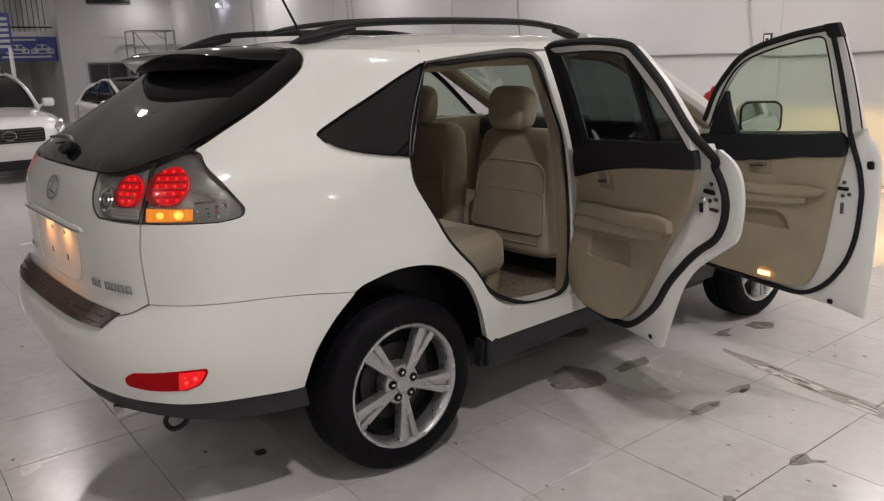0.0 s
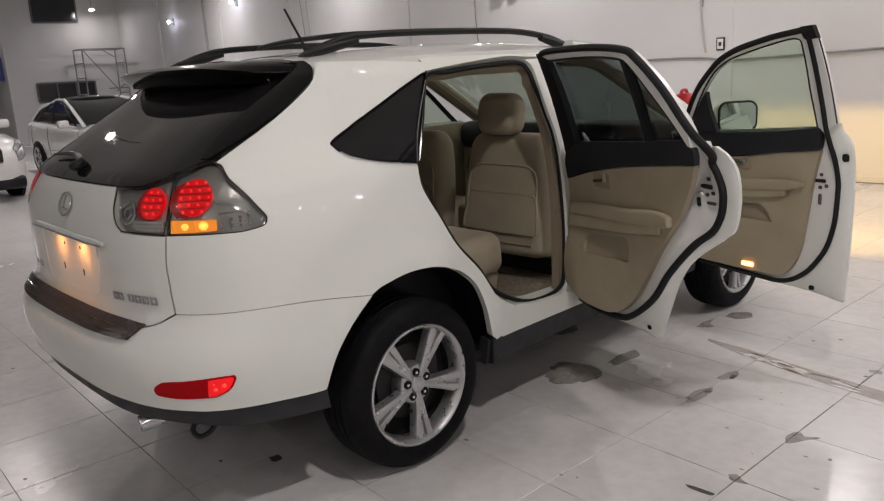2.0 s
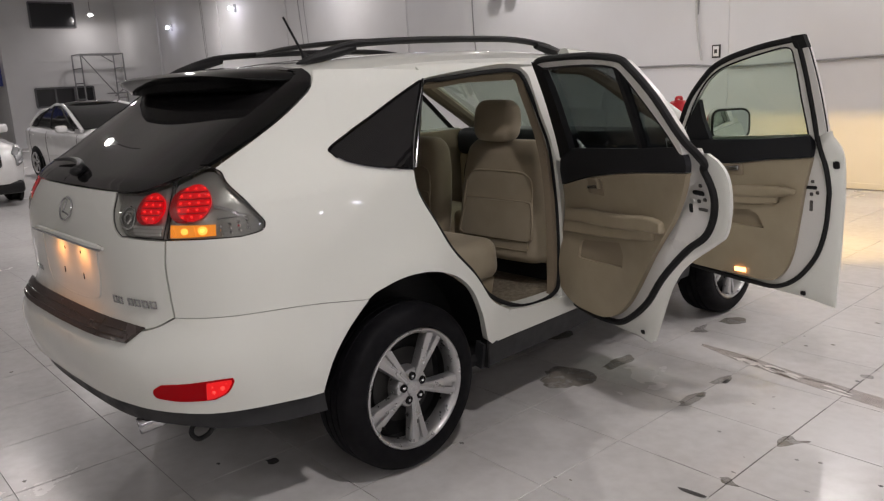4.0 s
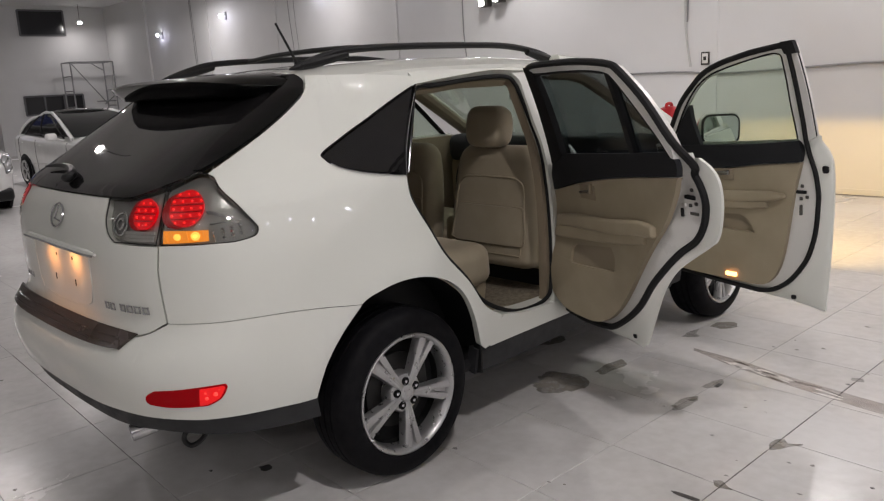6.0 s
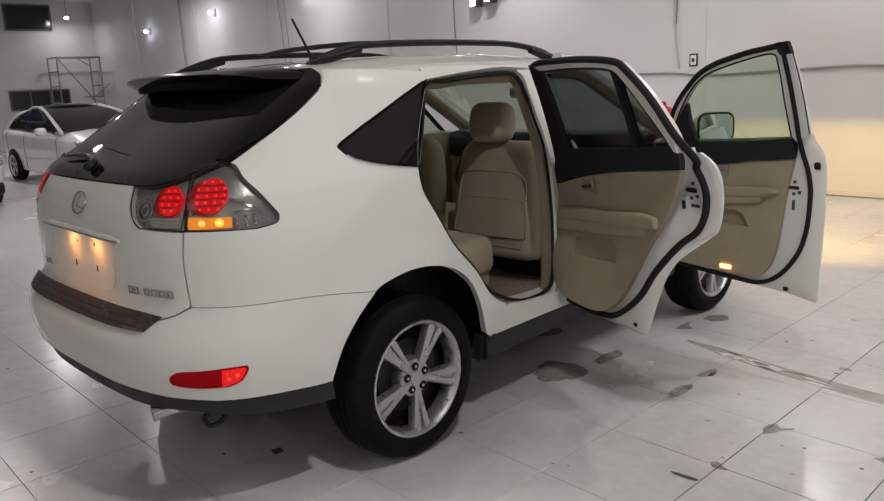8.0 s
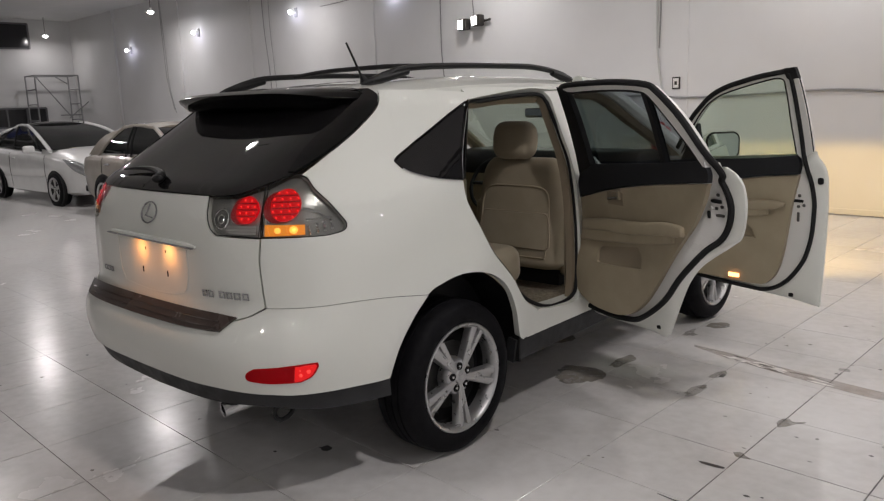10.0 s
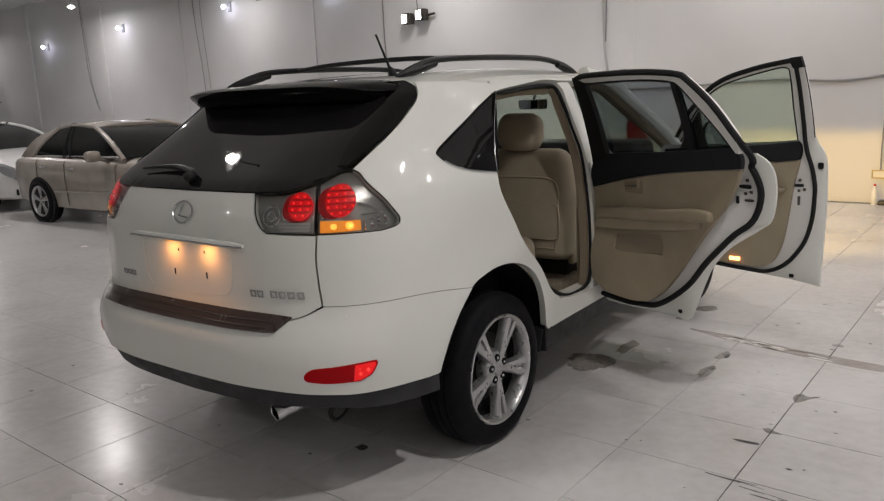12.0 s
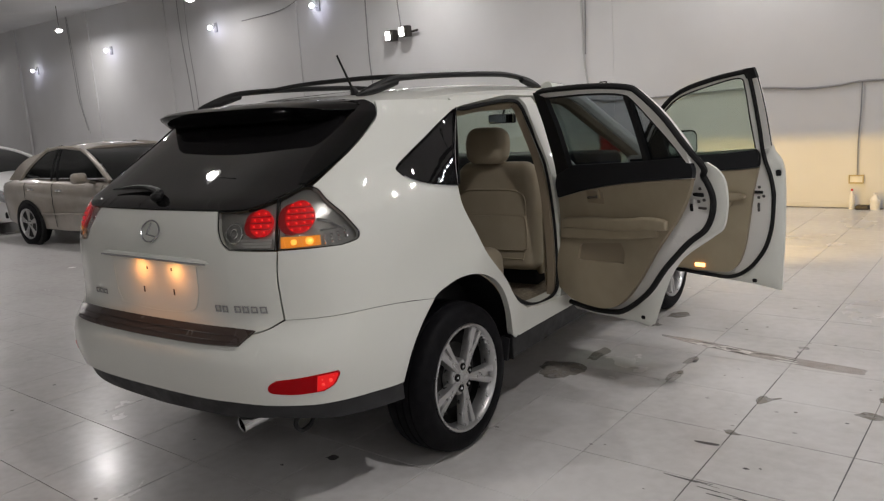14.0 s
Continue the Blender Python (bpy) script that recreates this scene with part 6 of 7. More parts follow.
# floor, mats, tunnel, console, sill plates
bm = bmesh.new()
box(bm, (XC - 0.80, 0.53, 0.40), (XC + 0.80, 2.4, 0.43))
box(bm, (XC - 0.60, 0.10, 0.40), (XC + 0.60, 0.528, 0.43))
part("car_floor", bm, CARPET, car, "beige carpet")
bm = bmesh.new()
box(bm, (0.16, 0.80, 0.432), (0.72, 1.34, 0.444), None, 0.005, 1)
for v in bm.verts:
    v.co.z += 0.05 * (v.co.y > 1.2)
part("floor_mat", bm, CARPET, car, "worn beige floor mat")
bm = bmesh.new()
box(bm, (XC - 0.13, 0.7, 0.43), (XC + 0.13, 2.2, 0.56), None, 0.04, 3)
part("tunnel", bm, CARPET, car)
bm = bmesh.new()
box(bm, (XC - 0.13, 1.25, 0.54), (XC + 0.13, 2.0, 0.80), None, 0.04, 3)
part("console", bm, BEIGE_TRIM, car)
bm = bmesh.new()
tube(bm, smooth_line([skin(*flank(y, z), -0.034) for y, z in ((0.96, 1.54), (0.99, 1.38), (1.012, 1.2), (1.012, 0.9), (1.0, 0.60), (0.96, 0.515), (0.80, 0.50), (0.66, 0.535), (0.50, 0.63), (0.41, 0.75), (0.30, 0.87), (0.225, 0.99), (0.15, 1.13), (0.145, 1.23), (0.20, 1.40), (0.315, 1.555), (0.44, 1.572), (0.775, 1.600), (0.92, 1.592), (0.96, 1.54))], 6), 0.010, 8, False)
part("opening_seal", bm, RUBBER, car, "black rubber seal of the door opening")
# inner lining of the pillars and roof
for s in (1, -1):
    plate("pillar_lining", loop_of([flank(0.925, 1.60), flank(0.955, 1.545), flank(0.975, 1.378), flank(0.985, 1.206), flank(0.975, 0.50)], [flank(0.975, 0.50), flank(1.10, 0.50)], [flank(1.10, 0.50), flank(1.10, 1.2), flank(1.06, 1.60)], [flank(1.06, 1.60), flank(0.925, 1.60)]), PILLAR_TRIM, car, "brown-beige pillar lining", 0.06, 0.04, -0.045, s)
    plate("roof_rail_lining", loop_of([flank(0.325, 1.553), flank(0.44, 1.566), flank(0.775, 1.594), flank(0.925, 1.588)], [flank(0.925, 1.588), flank(0.96, 1.615)], [flank(0.96, 1.615), flank(0.30, 1.612)], [flank(0.30, 1.612), flank(0.325, 1.553)]), BEIGE_TRIM, car, "beige roof lining edge", 0.06, 0.05, -0.058, s)
    plate("corner_lining", loop_of([flank(0.20, 0.95), flank(0.15, 1.13), flank(0.15, 1.23), flank(0.31, 1.56)], [flank(0.31, 1.56), flank(0.0, 1.57)], [flank(0.0, 1.57), flank(-0.02, 1.0)], [flank(-0.02, 1.0), flank(0.20, 0.95)]), BEIGE_TRIM, car, "", 0.06, 0.02, -0.06, s)
    plate("arch_lining", loop_of([flank(0.62, 0.545), flank(0.50, 0.63), flank(0.40, 0.755), flank(0.30, 0.87), flank(0.21, 0.985)], [flank(0.21, 0.985), flank(0.0, 0.985)], [flank(0.0, 0.985), flank(0.0, 0.87)], [flank(0.0, 0.87), flank(0.15, 0.86), flank(0.30, 0.80), flank(0.42, 0.69), flank(0.53, 0.545)], [flank(0.53, 0.545), flank(0.62, 0.545)]), BEIGE_TRIM, car, "", 0.06, 0.02, -0.05, s)
    bm = bmesh.new()
    box(bm, (XC + s * 0.79 - 0.05, 0.50, 0.44), (XC + s * 0.79 + 0.05, 2.1, 0.50), None, 0.012)
    part("sill_plate", bm, PILLAR_TRIM, car, "brown-beige sill plate")
part("headliner", sheet([(-0.97, -0.1), (0.97, -0.1), (0.97, 1.4), (-0.97, 1.4)], lambda a, b, d: roof_point(a, b, d - 0.045), 0.15, 0.01), HEADLINER, car)
# dashboard, wheel, mirror
bm = bmesh.new()
box(bm, (XC - 0.74, 1.90, 1.03), (XC + 0.74, 2.24, 1.215), None, 0.06, 4)
dash = part("dashboard", bm, DARK_TRIM, car, "dark dashboard over a beige lower half")
bm = bmesh.new()
box(bm, (XC - 0.74, 1.92, 0.60), (XC + 0.74, 2.22, 1.06), None, 0.05, 4)
part("lower_dashboard", bm, BEIGE_TRIM, dash, "beige lower dashboard")
bm = bmesh.new()
c, ax = Vector((-0.405, 1.83, 0.98)), Vector((0, -0.9, 0.42)).normalized()
r1, r2 = Vector((1, 0, 0)), ax.cross(Vector((1, 0, 0)))
tube(bm, [c + 0.185 * (math.cos(a) * r1 + math.sin(a) * r2) for a in (2 * math.pi * k / 28 for k in range(29))], 0.014, 8, False)
tube(bm, [c - 0.18 * r1, c + 0.18 * r1], 0.014, 6)
tube(bm, [c, c + 0.18 * r2, ], 0.014, 6)
part("steering_wheel", bm, DARK_TRIM, car)
bm = bmesh.new()
box(bm, (-0.045, 1.735, 1.438), (0.165, 1.765, 1.500), None, 0.014, 3)
rv = part("rear_view_mirror", bm, BLACK_PLASTIC, car)
bm = bmesh.new()
box(bm, (-0.037, 1.731, 1.445), (0.157, 1.734, 1.493))
part("mirror_glass", bm, MIRROR, rv, "mirror glass")
bm = bmesh.new()
tube(bm, [(0.06, 1.76, 1.49), (0.06, 1.80, 1.56)], 0.008, 6)
part("mirror_stem", bm, BLACK_PLASTIC, rv)
for x0 in (0.10, 0.52):
    bm = bmesh.new()
    box(bm, (x0 - 0.04, 1.888, 1.06), (x0 + 0.04, 1.902, 1.14), None, 0.006)
    vent = part("air_vent", bm, CHROME, car, "silver air vent")
    for k in range(4):
        bm = bmesh.new()
        box(bm, (x0 - 0.034, 1.884, 1.070 + 0.017 * k), (x0 + 0.034, 1.89, 1.078 + 0.017 * k))
        part("slat", bm, DARK_TRIM, vent)
# seat belt on the pillar
bm = bmesh.new()
box(bm, (0.735, 1.02, 0.55), (0.739, 1.06, 1.36))
part("seat_belt", bm, BEIGE_TRIM, car)

# far side doors, with their windows
for y0, y1, nm in ((0.16, 0.98, "far_rear_door"), (1.00, 2.02, "far_front_door")):
    low = [flank(y1, 0.52), flank(y1, 1.215)]
    line = loop_of([flank(y0 + (0.36 if y0 < 0.5 else 0), 0.53), flank(y1, 0.52)], low, [flank(y1, 1.215), flank(y0, 1.225)], [flank(y0, 1.225), flank(y0 + 0.06, 0.98), flank(y0 + (0.36 if y0 < 0.5 else 0.0), 0.53)])
    d = plate(nm, line, PAINT, car, "closed white door", 0.07, 0.03, 0.0, -1)
    plate("lining", line, BEIGE_TRIM, d, "", 0.09, 0.02, -0.05, -1)
    if y0 < 0.5:
        win = loop_of([flank(0.17, 1.235), flank(0.97, 1.225)], [flank(0.97, 1.225), flank(0.95, 1.58)], [flank(0.95, 1.58), flank(0.31, 1.565)], [flank(0.31, 1.565), flank(0.17, 1.235)])
    else:
        win = loop_of([flank(1.05, 1.225), flank(1.98, 1.195)], [flank(1.98, 1.195), flank(1.62, 1.45), flank(1.40, 1.55), flank(1.06, 1.59)], [flank(1.06, 1.59), flank(1.05, 1.225)])
    plate("window", win, TINT_GLASS if y0 < 0.5 else CLEAR_GLASS, d, "side window", 0.09, 0.005, -0.01, -1)
    pts = [skin(*q, -0.012, -1) for q in win]
    bm = bmesh.new()
    tube(bm, pts + pts[:1], 0.016, 6, False)
    part("window_frame", bm, RUBBER, d)

# front pillars, windscreen, wings, bonnet, front end
def screen(a, b, d):
    """The windscreen: a across, b from its foot to its head."""
    y = 2.50 - 1.10 * b + 0.10 * (1 - a * a) * 1.0
    z = 1.08 + 0.545 * b + 0.012 * math.sin(b * math.pi)
    w = (0.84 - 0.13 * b)
    return Vector((XC + a * w, y, z + d))


part("windscreen", sheet([(-0.95, 0), (0.95, 0), (0.93, 1), (-0.93, 1)], screen, 0.12, 0.005), CLEAR_GLASS, car, "clear windscreen")
for s in (1, -1):
    bm = bmesh.new()
    tube(bm, smooth_line([(XC + s * 0.855, 2.42, 1.10), (XC + s * 0.828, 2.18, 1.25), (XC + s * 0.768, 1.83, 1.44), (XC + s * 0.725, 1.52, 1.595), (XC + s * 0.69, 1.28, 1.635)], 5), 0.042, 10)
    pillar = part("front_pillar", bm, PAINT, car)
    bm = bmesh.new()
    tube(bm, smooth_line([(XC + s * 0.82, 2.40, 1.085), (XC + s * 0.792, 2.16, 1.23), (XC + s * 0.732, 1.81, 1.415), (XC + s * 0.69, 1.50, 1.57), (XC + s * 0.655, 1.26, 1.60)], 5), 0.045, 10)
    part("pillar_lining", bm, PILLAR_TRIM, pillar, "brown-beige pillar lining")
    plate("front_wing", loop_of([flank(2.03, 0.50), flank(2.03, 1.10)], [flank(2.03, 1.10), flank(2.45, 1.075), flank(2.8, 1.02), flank(3.2, 0.93)], [flank(3.2, 0.93), flank(3.25, 0.62)], [flank(3.25, 0.62), flank(3.14, 0.56)], [flank(3.14, 0.56), flank(3.06, 0.70), flank(2.9, 0.785), flank(2.715, 0.81), flank(2.53, 0.785), flank(2.37, 0.70), flank(2.27, 0.50)], [flank(2.27, 0.50), flank(2.03, 0.50)]), PAINT, car, "", 0.06, 0.04, 0.0, s)


def bonnet(a, b, d):
    w = half_width(2.45 + 0.90 * b, 1.0) * (1 - 0.015)
    z = 1.115 - 0.17 * b ** 1.6 - 0.055 * abs(a) ** 4 + 0.01 * (1 - a * a)
    return Vector((XC + a * w, 2.45 + 0.90 * b + 0.12 * b * (1 - a * a), z + d))


part("bonnet", sheet([(-1, 0), (1, 0), (1, 1), (-1, 1)], bonnet, 0.1, 0.02), PAINT, car)
bm = bmesh.new()
rows = []
for z, y, w in ((0.22, 3.30, 0.66), (0.32, 3.46, 0.74), (0.50, 3.54, 0.77), (0.66, 3.55, 0.77), (0.80, 3.50, 0.76), (0.92, 3.42, 0.74), (0.96, 3.36, 0.72)):
    rows.append([bm.verts.new((XC + w * a, y - 0.30 * abs(a) ** 3, z)) for a in np.linspace(-1, 1, 21)])
for r, q in zip(rows, rows[1:]):
    for j in range(20):
        bm.faces.new((r[j], r[j + 1], q[j + 1], q[j]))
front = part("front_bumper", bm, PAINT, car)
HEAD = glowing("lit_headlamp", (1.0, 0.80, 0.52), 30.0, (0.6, 0.6, 0.6))
for s in (1, -1):
    bm = bmesh.new()
    lathe(bm, [(0.0, 0.0001), (0.01, 0.035), (0.0, 0.05), (-0.04, 0.055)], 20, Matrix.Translation((XC + s * 0.58, 3.50, 0.80)) @ Matrix.Rotation(radians(90), 4, "Z"))
    part("headlamp", bm, HEAD, front, "lit headlamp")
    lamp("headlight", "SPOT", (XC + s * 0.58, 3.56, 0.82), 225, (1.0, 0.63, 0.13), 0.003, (XC + s * 0.58 + 0.6, 8.0, 0.62), 96, 0.9)
    # unseen plate added ahead of the lamp to cut off the beam's top
    bm = bmesh.new()
    box(bm, (XC + s * 0.58 - 0.30, 3.68, 0.8215), (XC + s * 0.58 + 0.30, 3.684, 1.0))
    part("added_beam_cutoff", bm, BLACK_PLASTIC, front)


# ---- other cars in the hall ----
WHITE_PAINT = material("plain_white_paint", (0.74, 0.74, 0.73), 0.3, 0.0, Coat_Weight=1.0, Coat_Roughness=0.04)
ramp_noise(WHITE_PAINT, 5, (0.71, 0.71, 0.70), (0.76, 0.76, 0.75), 3)
BEIGE_PAINT = material("beige_metallic_paint", (0.30, 0.265, 0.225), 0.38, 0.35, Coat_Weight=1.0, Coat_Roughness=0.04)
ramp_noise(BEIGE_PAINT, 6, (0.28, 0.248, 0.21), (0.32, 0.283, 0.24), 3)
CAR_GLASS = material("dark_car_glass", (0.008, 0.009, 0.009), 0.03, 0.0, Specular_IOR_Level=0.28)
HEAD_CLEAR = material("clear_headlamp", (0.30, 0.305, 0.31), 0.2, 0.5, Coat_Weight=1.0)
bumped(HEAD_CLEAR, 35, 0.5, 0.01)


def parked_car(name, label, m, paint, body, cabin, axle, wheel_r, doors, lamps, suv=False, hatch=False):
    """A parked car that faces its own +x. body: stations (x, half width, foot, belt, top); cabin: rear foot, roof rear, roof front, screen foot (x, z, half width)."""
    t = thing(name, m, label, "car")

    def add(nm, bm, mat, parent=None, lab="", sharp=35):
        bmesh.ops.transform(bm, matrix=m, verts=bm.verts)
        return part(nm, bm, mat, parent or t, lab, sharp)

    xs = [s[0] for s in body]

    def station(x):
        return [curve(x, xs, [s[k] for s in body]) for k in range(1, 5)]

    def half_ring(x):
        """The right half of the body's cross-section, from its foot to the middle line."""
        w, z0, zb, zt = station(x)
        return [(0.84 * w, z0), (0.955 * w, z0 + 0.05), (0.99 * w, z0 + 0.5 * (zb - z0)), (w, z0 + 0.62 * (zb - z0)), (0.985 * w, zb - 0.05), (0.95 * w, zb), (0.70 * w, zb + 0.72 * (zt - zb)), (0.35 * w, zb + 0.95 * (zt - zb)), (0.0, zt)]

    bm = bmesh.new()
    rows = []
    grid = np.linspace(xs[0], xs[-1], 56)
    for x in grid:
        half = half_ring(x)
        ring_ = [(-a, b) for a, b in half] + [(a, b) for a, b in reversed(half[:-1])]
        rows.append([bm.verts.new((x, a, b)) for a, b in ring_])
    for r, q in zip(rows, rows[1:]):
        for j in range(len(r) - 1):
            bm.faces.new((r[j], r[j + 1], q[j + 1], q[j]))
        bm.faces.new((r[-1], r[0], q[0], q[-1]))
    bm.faces.new(rows[0])
    bm.faces.new(rows[-1])
    shell = add("body", bm, paint, None, "", 50)

    (xa, za, wa), (xb, zb_, wb), (xc, zc, wc), (xd, zd, wd) = cabin
    # roof
    def roof_at(a, b, d):
        x = xb + (xc - xb) * b
        z = zb_ + (zc - zb_) * b + 0.060 * math.sin(math.pi * min(max(b, 0), 1)) - 0.06 * abs(a) ** 3 + 0.035
        return Vector((x, a * (wb + (wc - wb) * b + 0.02), z + d))
    add("roof", sheet([(-1, 0), (1, 0), (1, 1), (-1, 1)], roof_at, 0.14, 0.04), CAR_GLASS if hatch else paint)
    # windscreen and rear window
    def pane(f, g, bow):
        (x0, z0, w0), (x1, z1, w1) = f, g
        return lambda a, b, d: Vector((x0 + (x1 - x0) * b + bow * (1 - a * a) * (1 - b), a * (w0 + (w1 - w0) * b), z0 + (z1 - z0) * b + 0.075 * math.sin(b * math.pi) + d))
    add("windscreen", sheet([(-0.94, 0), (0.94, 0), (0.94, 1), (-0.94, 1)], pane(cabin[3], cabin[2], 0.12), 0.2, 0.01), CAR_GLASS, None, "dark windscreen")
    add("rear_window", sheet([(-0.94, 0), (0.94, 0), (0.94, 1), (-0.94, 1)], pane(cabin[0], cabin[1], -0.08), 0.2, 0.01), CAR_GLASS, None, "dark rear window")
    # side windows and pillars
    n = len(doors) - 1
    for s in (1, -1):
        def side_pt(f, g):
            """f along from the rear to the front, g from the belt to the roof."""
            x = (xa + (xd - xa) * f) * (1 - g) + (xb + (xc - xb) * f) * g
            w = (wa + (wd - wa) * f) * (1 - g) + (wb + (wc - wb) * f) * g
            z = (za + (zd - za) * f) * (1 - g) + (zb_ + (zc - zb_) * f) * g + 0.060 * math.sin(math.pi * f) * g + 0.075 * math.sin(g * math.pi) * (2 * f - 1) ** 4
            return Vector((x, s * (w + 0.025 * math.sin(g * math.pi)), z))
        if doors[0] > 0:
            add("rear_pillar", sheet([(0.0, -0.02), (doors[0] + 0.01, -0.02), (doors[0] + 0.01, 1.0), (0.0, 1.0)], lambda a, b, d: side_pt(a, b) + Vector((0, s * d, 0)), 0.06, 0.02, 0.004), paint)
        for k in range(n):
            f0, f1 = doors[k] + 0.012, doors[k + 1] - 0.012
            add("side_window", sheet([(f0, 0.04), (f1, 0.04), (f1, 0.94), (f0, 0.94)], lambda a, b, d: side_pt(a, b) + Vector((0, s * d, 0)), 0.12, 0.012, 0.004), CAR_GLASS, None, "dark side window")
        for f in doors:
            bm = bmesh.new()
            edge = f in (doors[0], doors[-1])
            tube(bm, [side_pt(f, g) for g in np.linspace(-0.05, 1.03, 8)], 0.035 if edge else 0.02, 8)
            add("pillar", bm, paint if edge else RUBBER)
        bm = bmesh.new()
        tube(bm, [side_pt(f, 0.97) for f in np.linspace(doors[0], doors[-1], 14)], 0.028, 8)
        add("roof_edge", bm, paint)
        bm = bmesh.new()
        tube(bm, [side_pt(f, 0.02) for f in np.linspace(doors[0], doors[-1], 14)], 0.012, 6)
        add("belt_trim", bm, CHROME if paint is BEIGE_PAINT else RUBBER)
        # door joints, handles, side strip
        for f, top in ((doors[0] + 0.10, 0.0), (doors[len(doors) // 2], 0.0), (doors[-1] - 0.02, 0.0)):
            p = side_pt(f, 0.0)
            w, z0, zb, zt = station(p.x)
            bm = bmesh.new()
            tube(bm, [(p.x, s * (w * 0.955 + 0.001), zb), (p.x, s * (w * 0.99 + 0.001), zb - 0.06), (p.x, s * (w + 0.002), z0 + 0.6 * (zb - z0)), (p.x - 0.02, s * (w * 0.97), z0 + 0.10)], 0.004, 5)
            add("door_joint", bm, RUBBER, shell)
        for f in (doors[0] + 0.17, doors[len(doors) // 2] + 0.07):
            p = side_pt(f, 0.0)
            w, z0, zb, zt = station(p.x)
            bm = bmesh.new()
            box(bm, (p.x - 0.08, s * w - 0.012, zb - 0.12), (p.x + 0.08, s * w + 0.025, zb - 0.085), None, 0.012)
            add("door_handle", bm, CHROME if paint is BEIGE_PAINT else paint, shell)
        xm = xd - 0.30
        w, z0, zb, zt = station(xm)
        bm = bmesh.new()
        box(bm, (xm - 0.07, s * (w + 0.14) - 0.10, zb + 0.03), (xm + 0.07, s * (w + 0.14) + 0.10, zb + 0.18), None, 0.05, 3)
        tube(bm, [(xm, s * (w - 0.08), zb + 0.02), (xm, s * (w + 0.06), zb + 0.07)], 0.025, 6)
        add("wing_mirror", bm, paint)
        bm = bmesh.new()
        x0, x1 = axle[0] + 0.40, axle[1] - 0.42
        tube(bm, [(x, s * (station(x)[0] + 0.004), 0.48 + 0.03 * (x - x0)) for x in np.linspace(x0, x1, 8)], 0.014, 6)
        add("side_strip", bm, paint, shell)
        # wheels, each on a flat black disc painted for the arch's shade
        for x in axle:
            w = station(x)[0]
            bm = bmesh.new()
            lathe(bm, [(0.0, 0.0001), (0.0, wheel_r * 1.13), (-0.05, wheel_r * 1.15)], 36, Matrix.Translation((x, s * (w + 0.004), wheel_r)) @ Matrix.Rotation(radians(90 * s), 4, "Z"))
            add("dark_arch_disc", bm, RUBBER, shell)
            k = wheel_r / R_TYRE
            wm = m @ Matrix.Translation((x, s * (w - 0.068), wheel_r)) @ Matrix.Rotation(radians(90 * s), 4, "Z") @ Matrix.Diagonal((0.9, k, k, 1))
            wheel(WHEEL, t, wm)
        # lamps
        xe = xs[-1]
        def nose(a, b, d):
            """A point on the nose: a back from its tip, b along the cross-section."""
            pts = half_ring(xe - a)
            i = min(int(b), 7)
            (y0, z0), (y1, z1) = pts[i], pts[i + 1]
            f = b - i
            return Vector((xe - a + 0.012 + 0.6 * d, s * (y0 + (y1 - y0) * f + 0.012 + d), z0 + (z1 - z0) * f + 0.004))
        long, low = lamps[2], (3.1 if suv else 3.3)
        line = loop_of(v2([(0.015, low), (0.02, 5.0), (0.05, 5.35)]), v2([(0.05, 5.35), (0.5 * long, 5.30), (long, 5.02)]), v2([(long, 5.02), (0.55 * long, low + 0.45), (0.015, low)]))
        bm = sheet(line, nose, 0.12, 0.02)
        add("headlamp", bm, HEAD_CLEAR, shell, "clear headlamp")
        bm = bmesh.new()
        tx = body[0][0]
        box(bm, (tx - 0.01, s * station(tx + 0.12)[0] * 0.80 - 0.10, body[1][3] - 0.22), (tx + 0.16, s * station(tx + 0.12)[0] * 0.80 + 0.12, body[1][3] - 0.05), None, 0.03)
        add("rear_lamp", bm, RED_REFLECTOR, shell, "red rear lamp")
        # fog lamp recess and bumper line
        bm = bmesh.new()
        x = xs[-1] - 0.10
        box(bm, (x - 0.16, s * station(x)[0] * 0.86 - 0.08, 0.30), (x + 0.02, s * station(x)[0] * 0.86 + 0.07, 0.42), None, 0.02)
        add("fog_lamp", bm, BLACK_PLASTIC, shell)
    # grille, lower intake, plate bars
    fx, fz = xs[-1], lamps[1]
    bm = bmesh.new()
    wide = 0.50 if suv else 0.34
    box(bm, (fx - 0.10, -wide, fz - (0.15 if suv else 0.03)), (fx + 0.02, wide, fz + (0.075 if suv else 0.03)), None, 0.04, 3)
    grille = add("grille", bm, BLACK_PLASTIC, shell, "dark grille")
    if suv:
        for k in range(5):
            bm = bmesh.new()
            z = fz - 0.115 + 0.04 * k
            tube(bm, [(fx + 0.022, -wide + 0.03, z), (fx + 0.028, 0, z), (fx + 0.022, wide - 0.03, z)], 0.006, 5)
            add("grille_bar", bm, STEEL, grille)
        bm = bmesh.new()
        tube(bm, [(fx + 0.034, 0.095 * math.cos(a), fz - 0.03 + 0.066 * math.sin(a)) for a in (2 * math.pi * k / 20 for k in range(21))], 0.008, 6)
        add("emblem", bm, CHROME, grille)
        bm = bmesh.new()
        box(bm, (fx - 0.20, -0.78, 0.20), (fx + 0.0, 0.78, 0.40), None, 0.06, 3)
        add("lower_intake", bm, BLACK_PLASTIC, shell)
        for s in (1, -1):
            bm = bmesh.new()
            tube(bm, smooth_line([(xb + 0.1, s * 0.56, zb_ + 0.04), (xb + 0.25, s * 0.56, zb_ + 0.12), (xc - 0.25, s * 0.56, zc + 0.12), (xc - 0.05, s * 0.56, zc + 0.05)], 5), 0.02, 8)
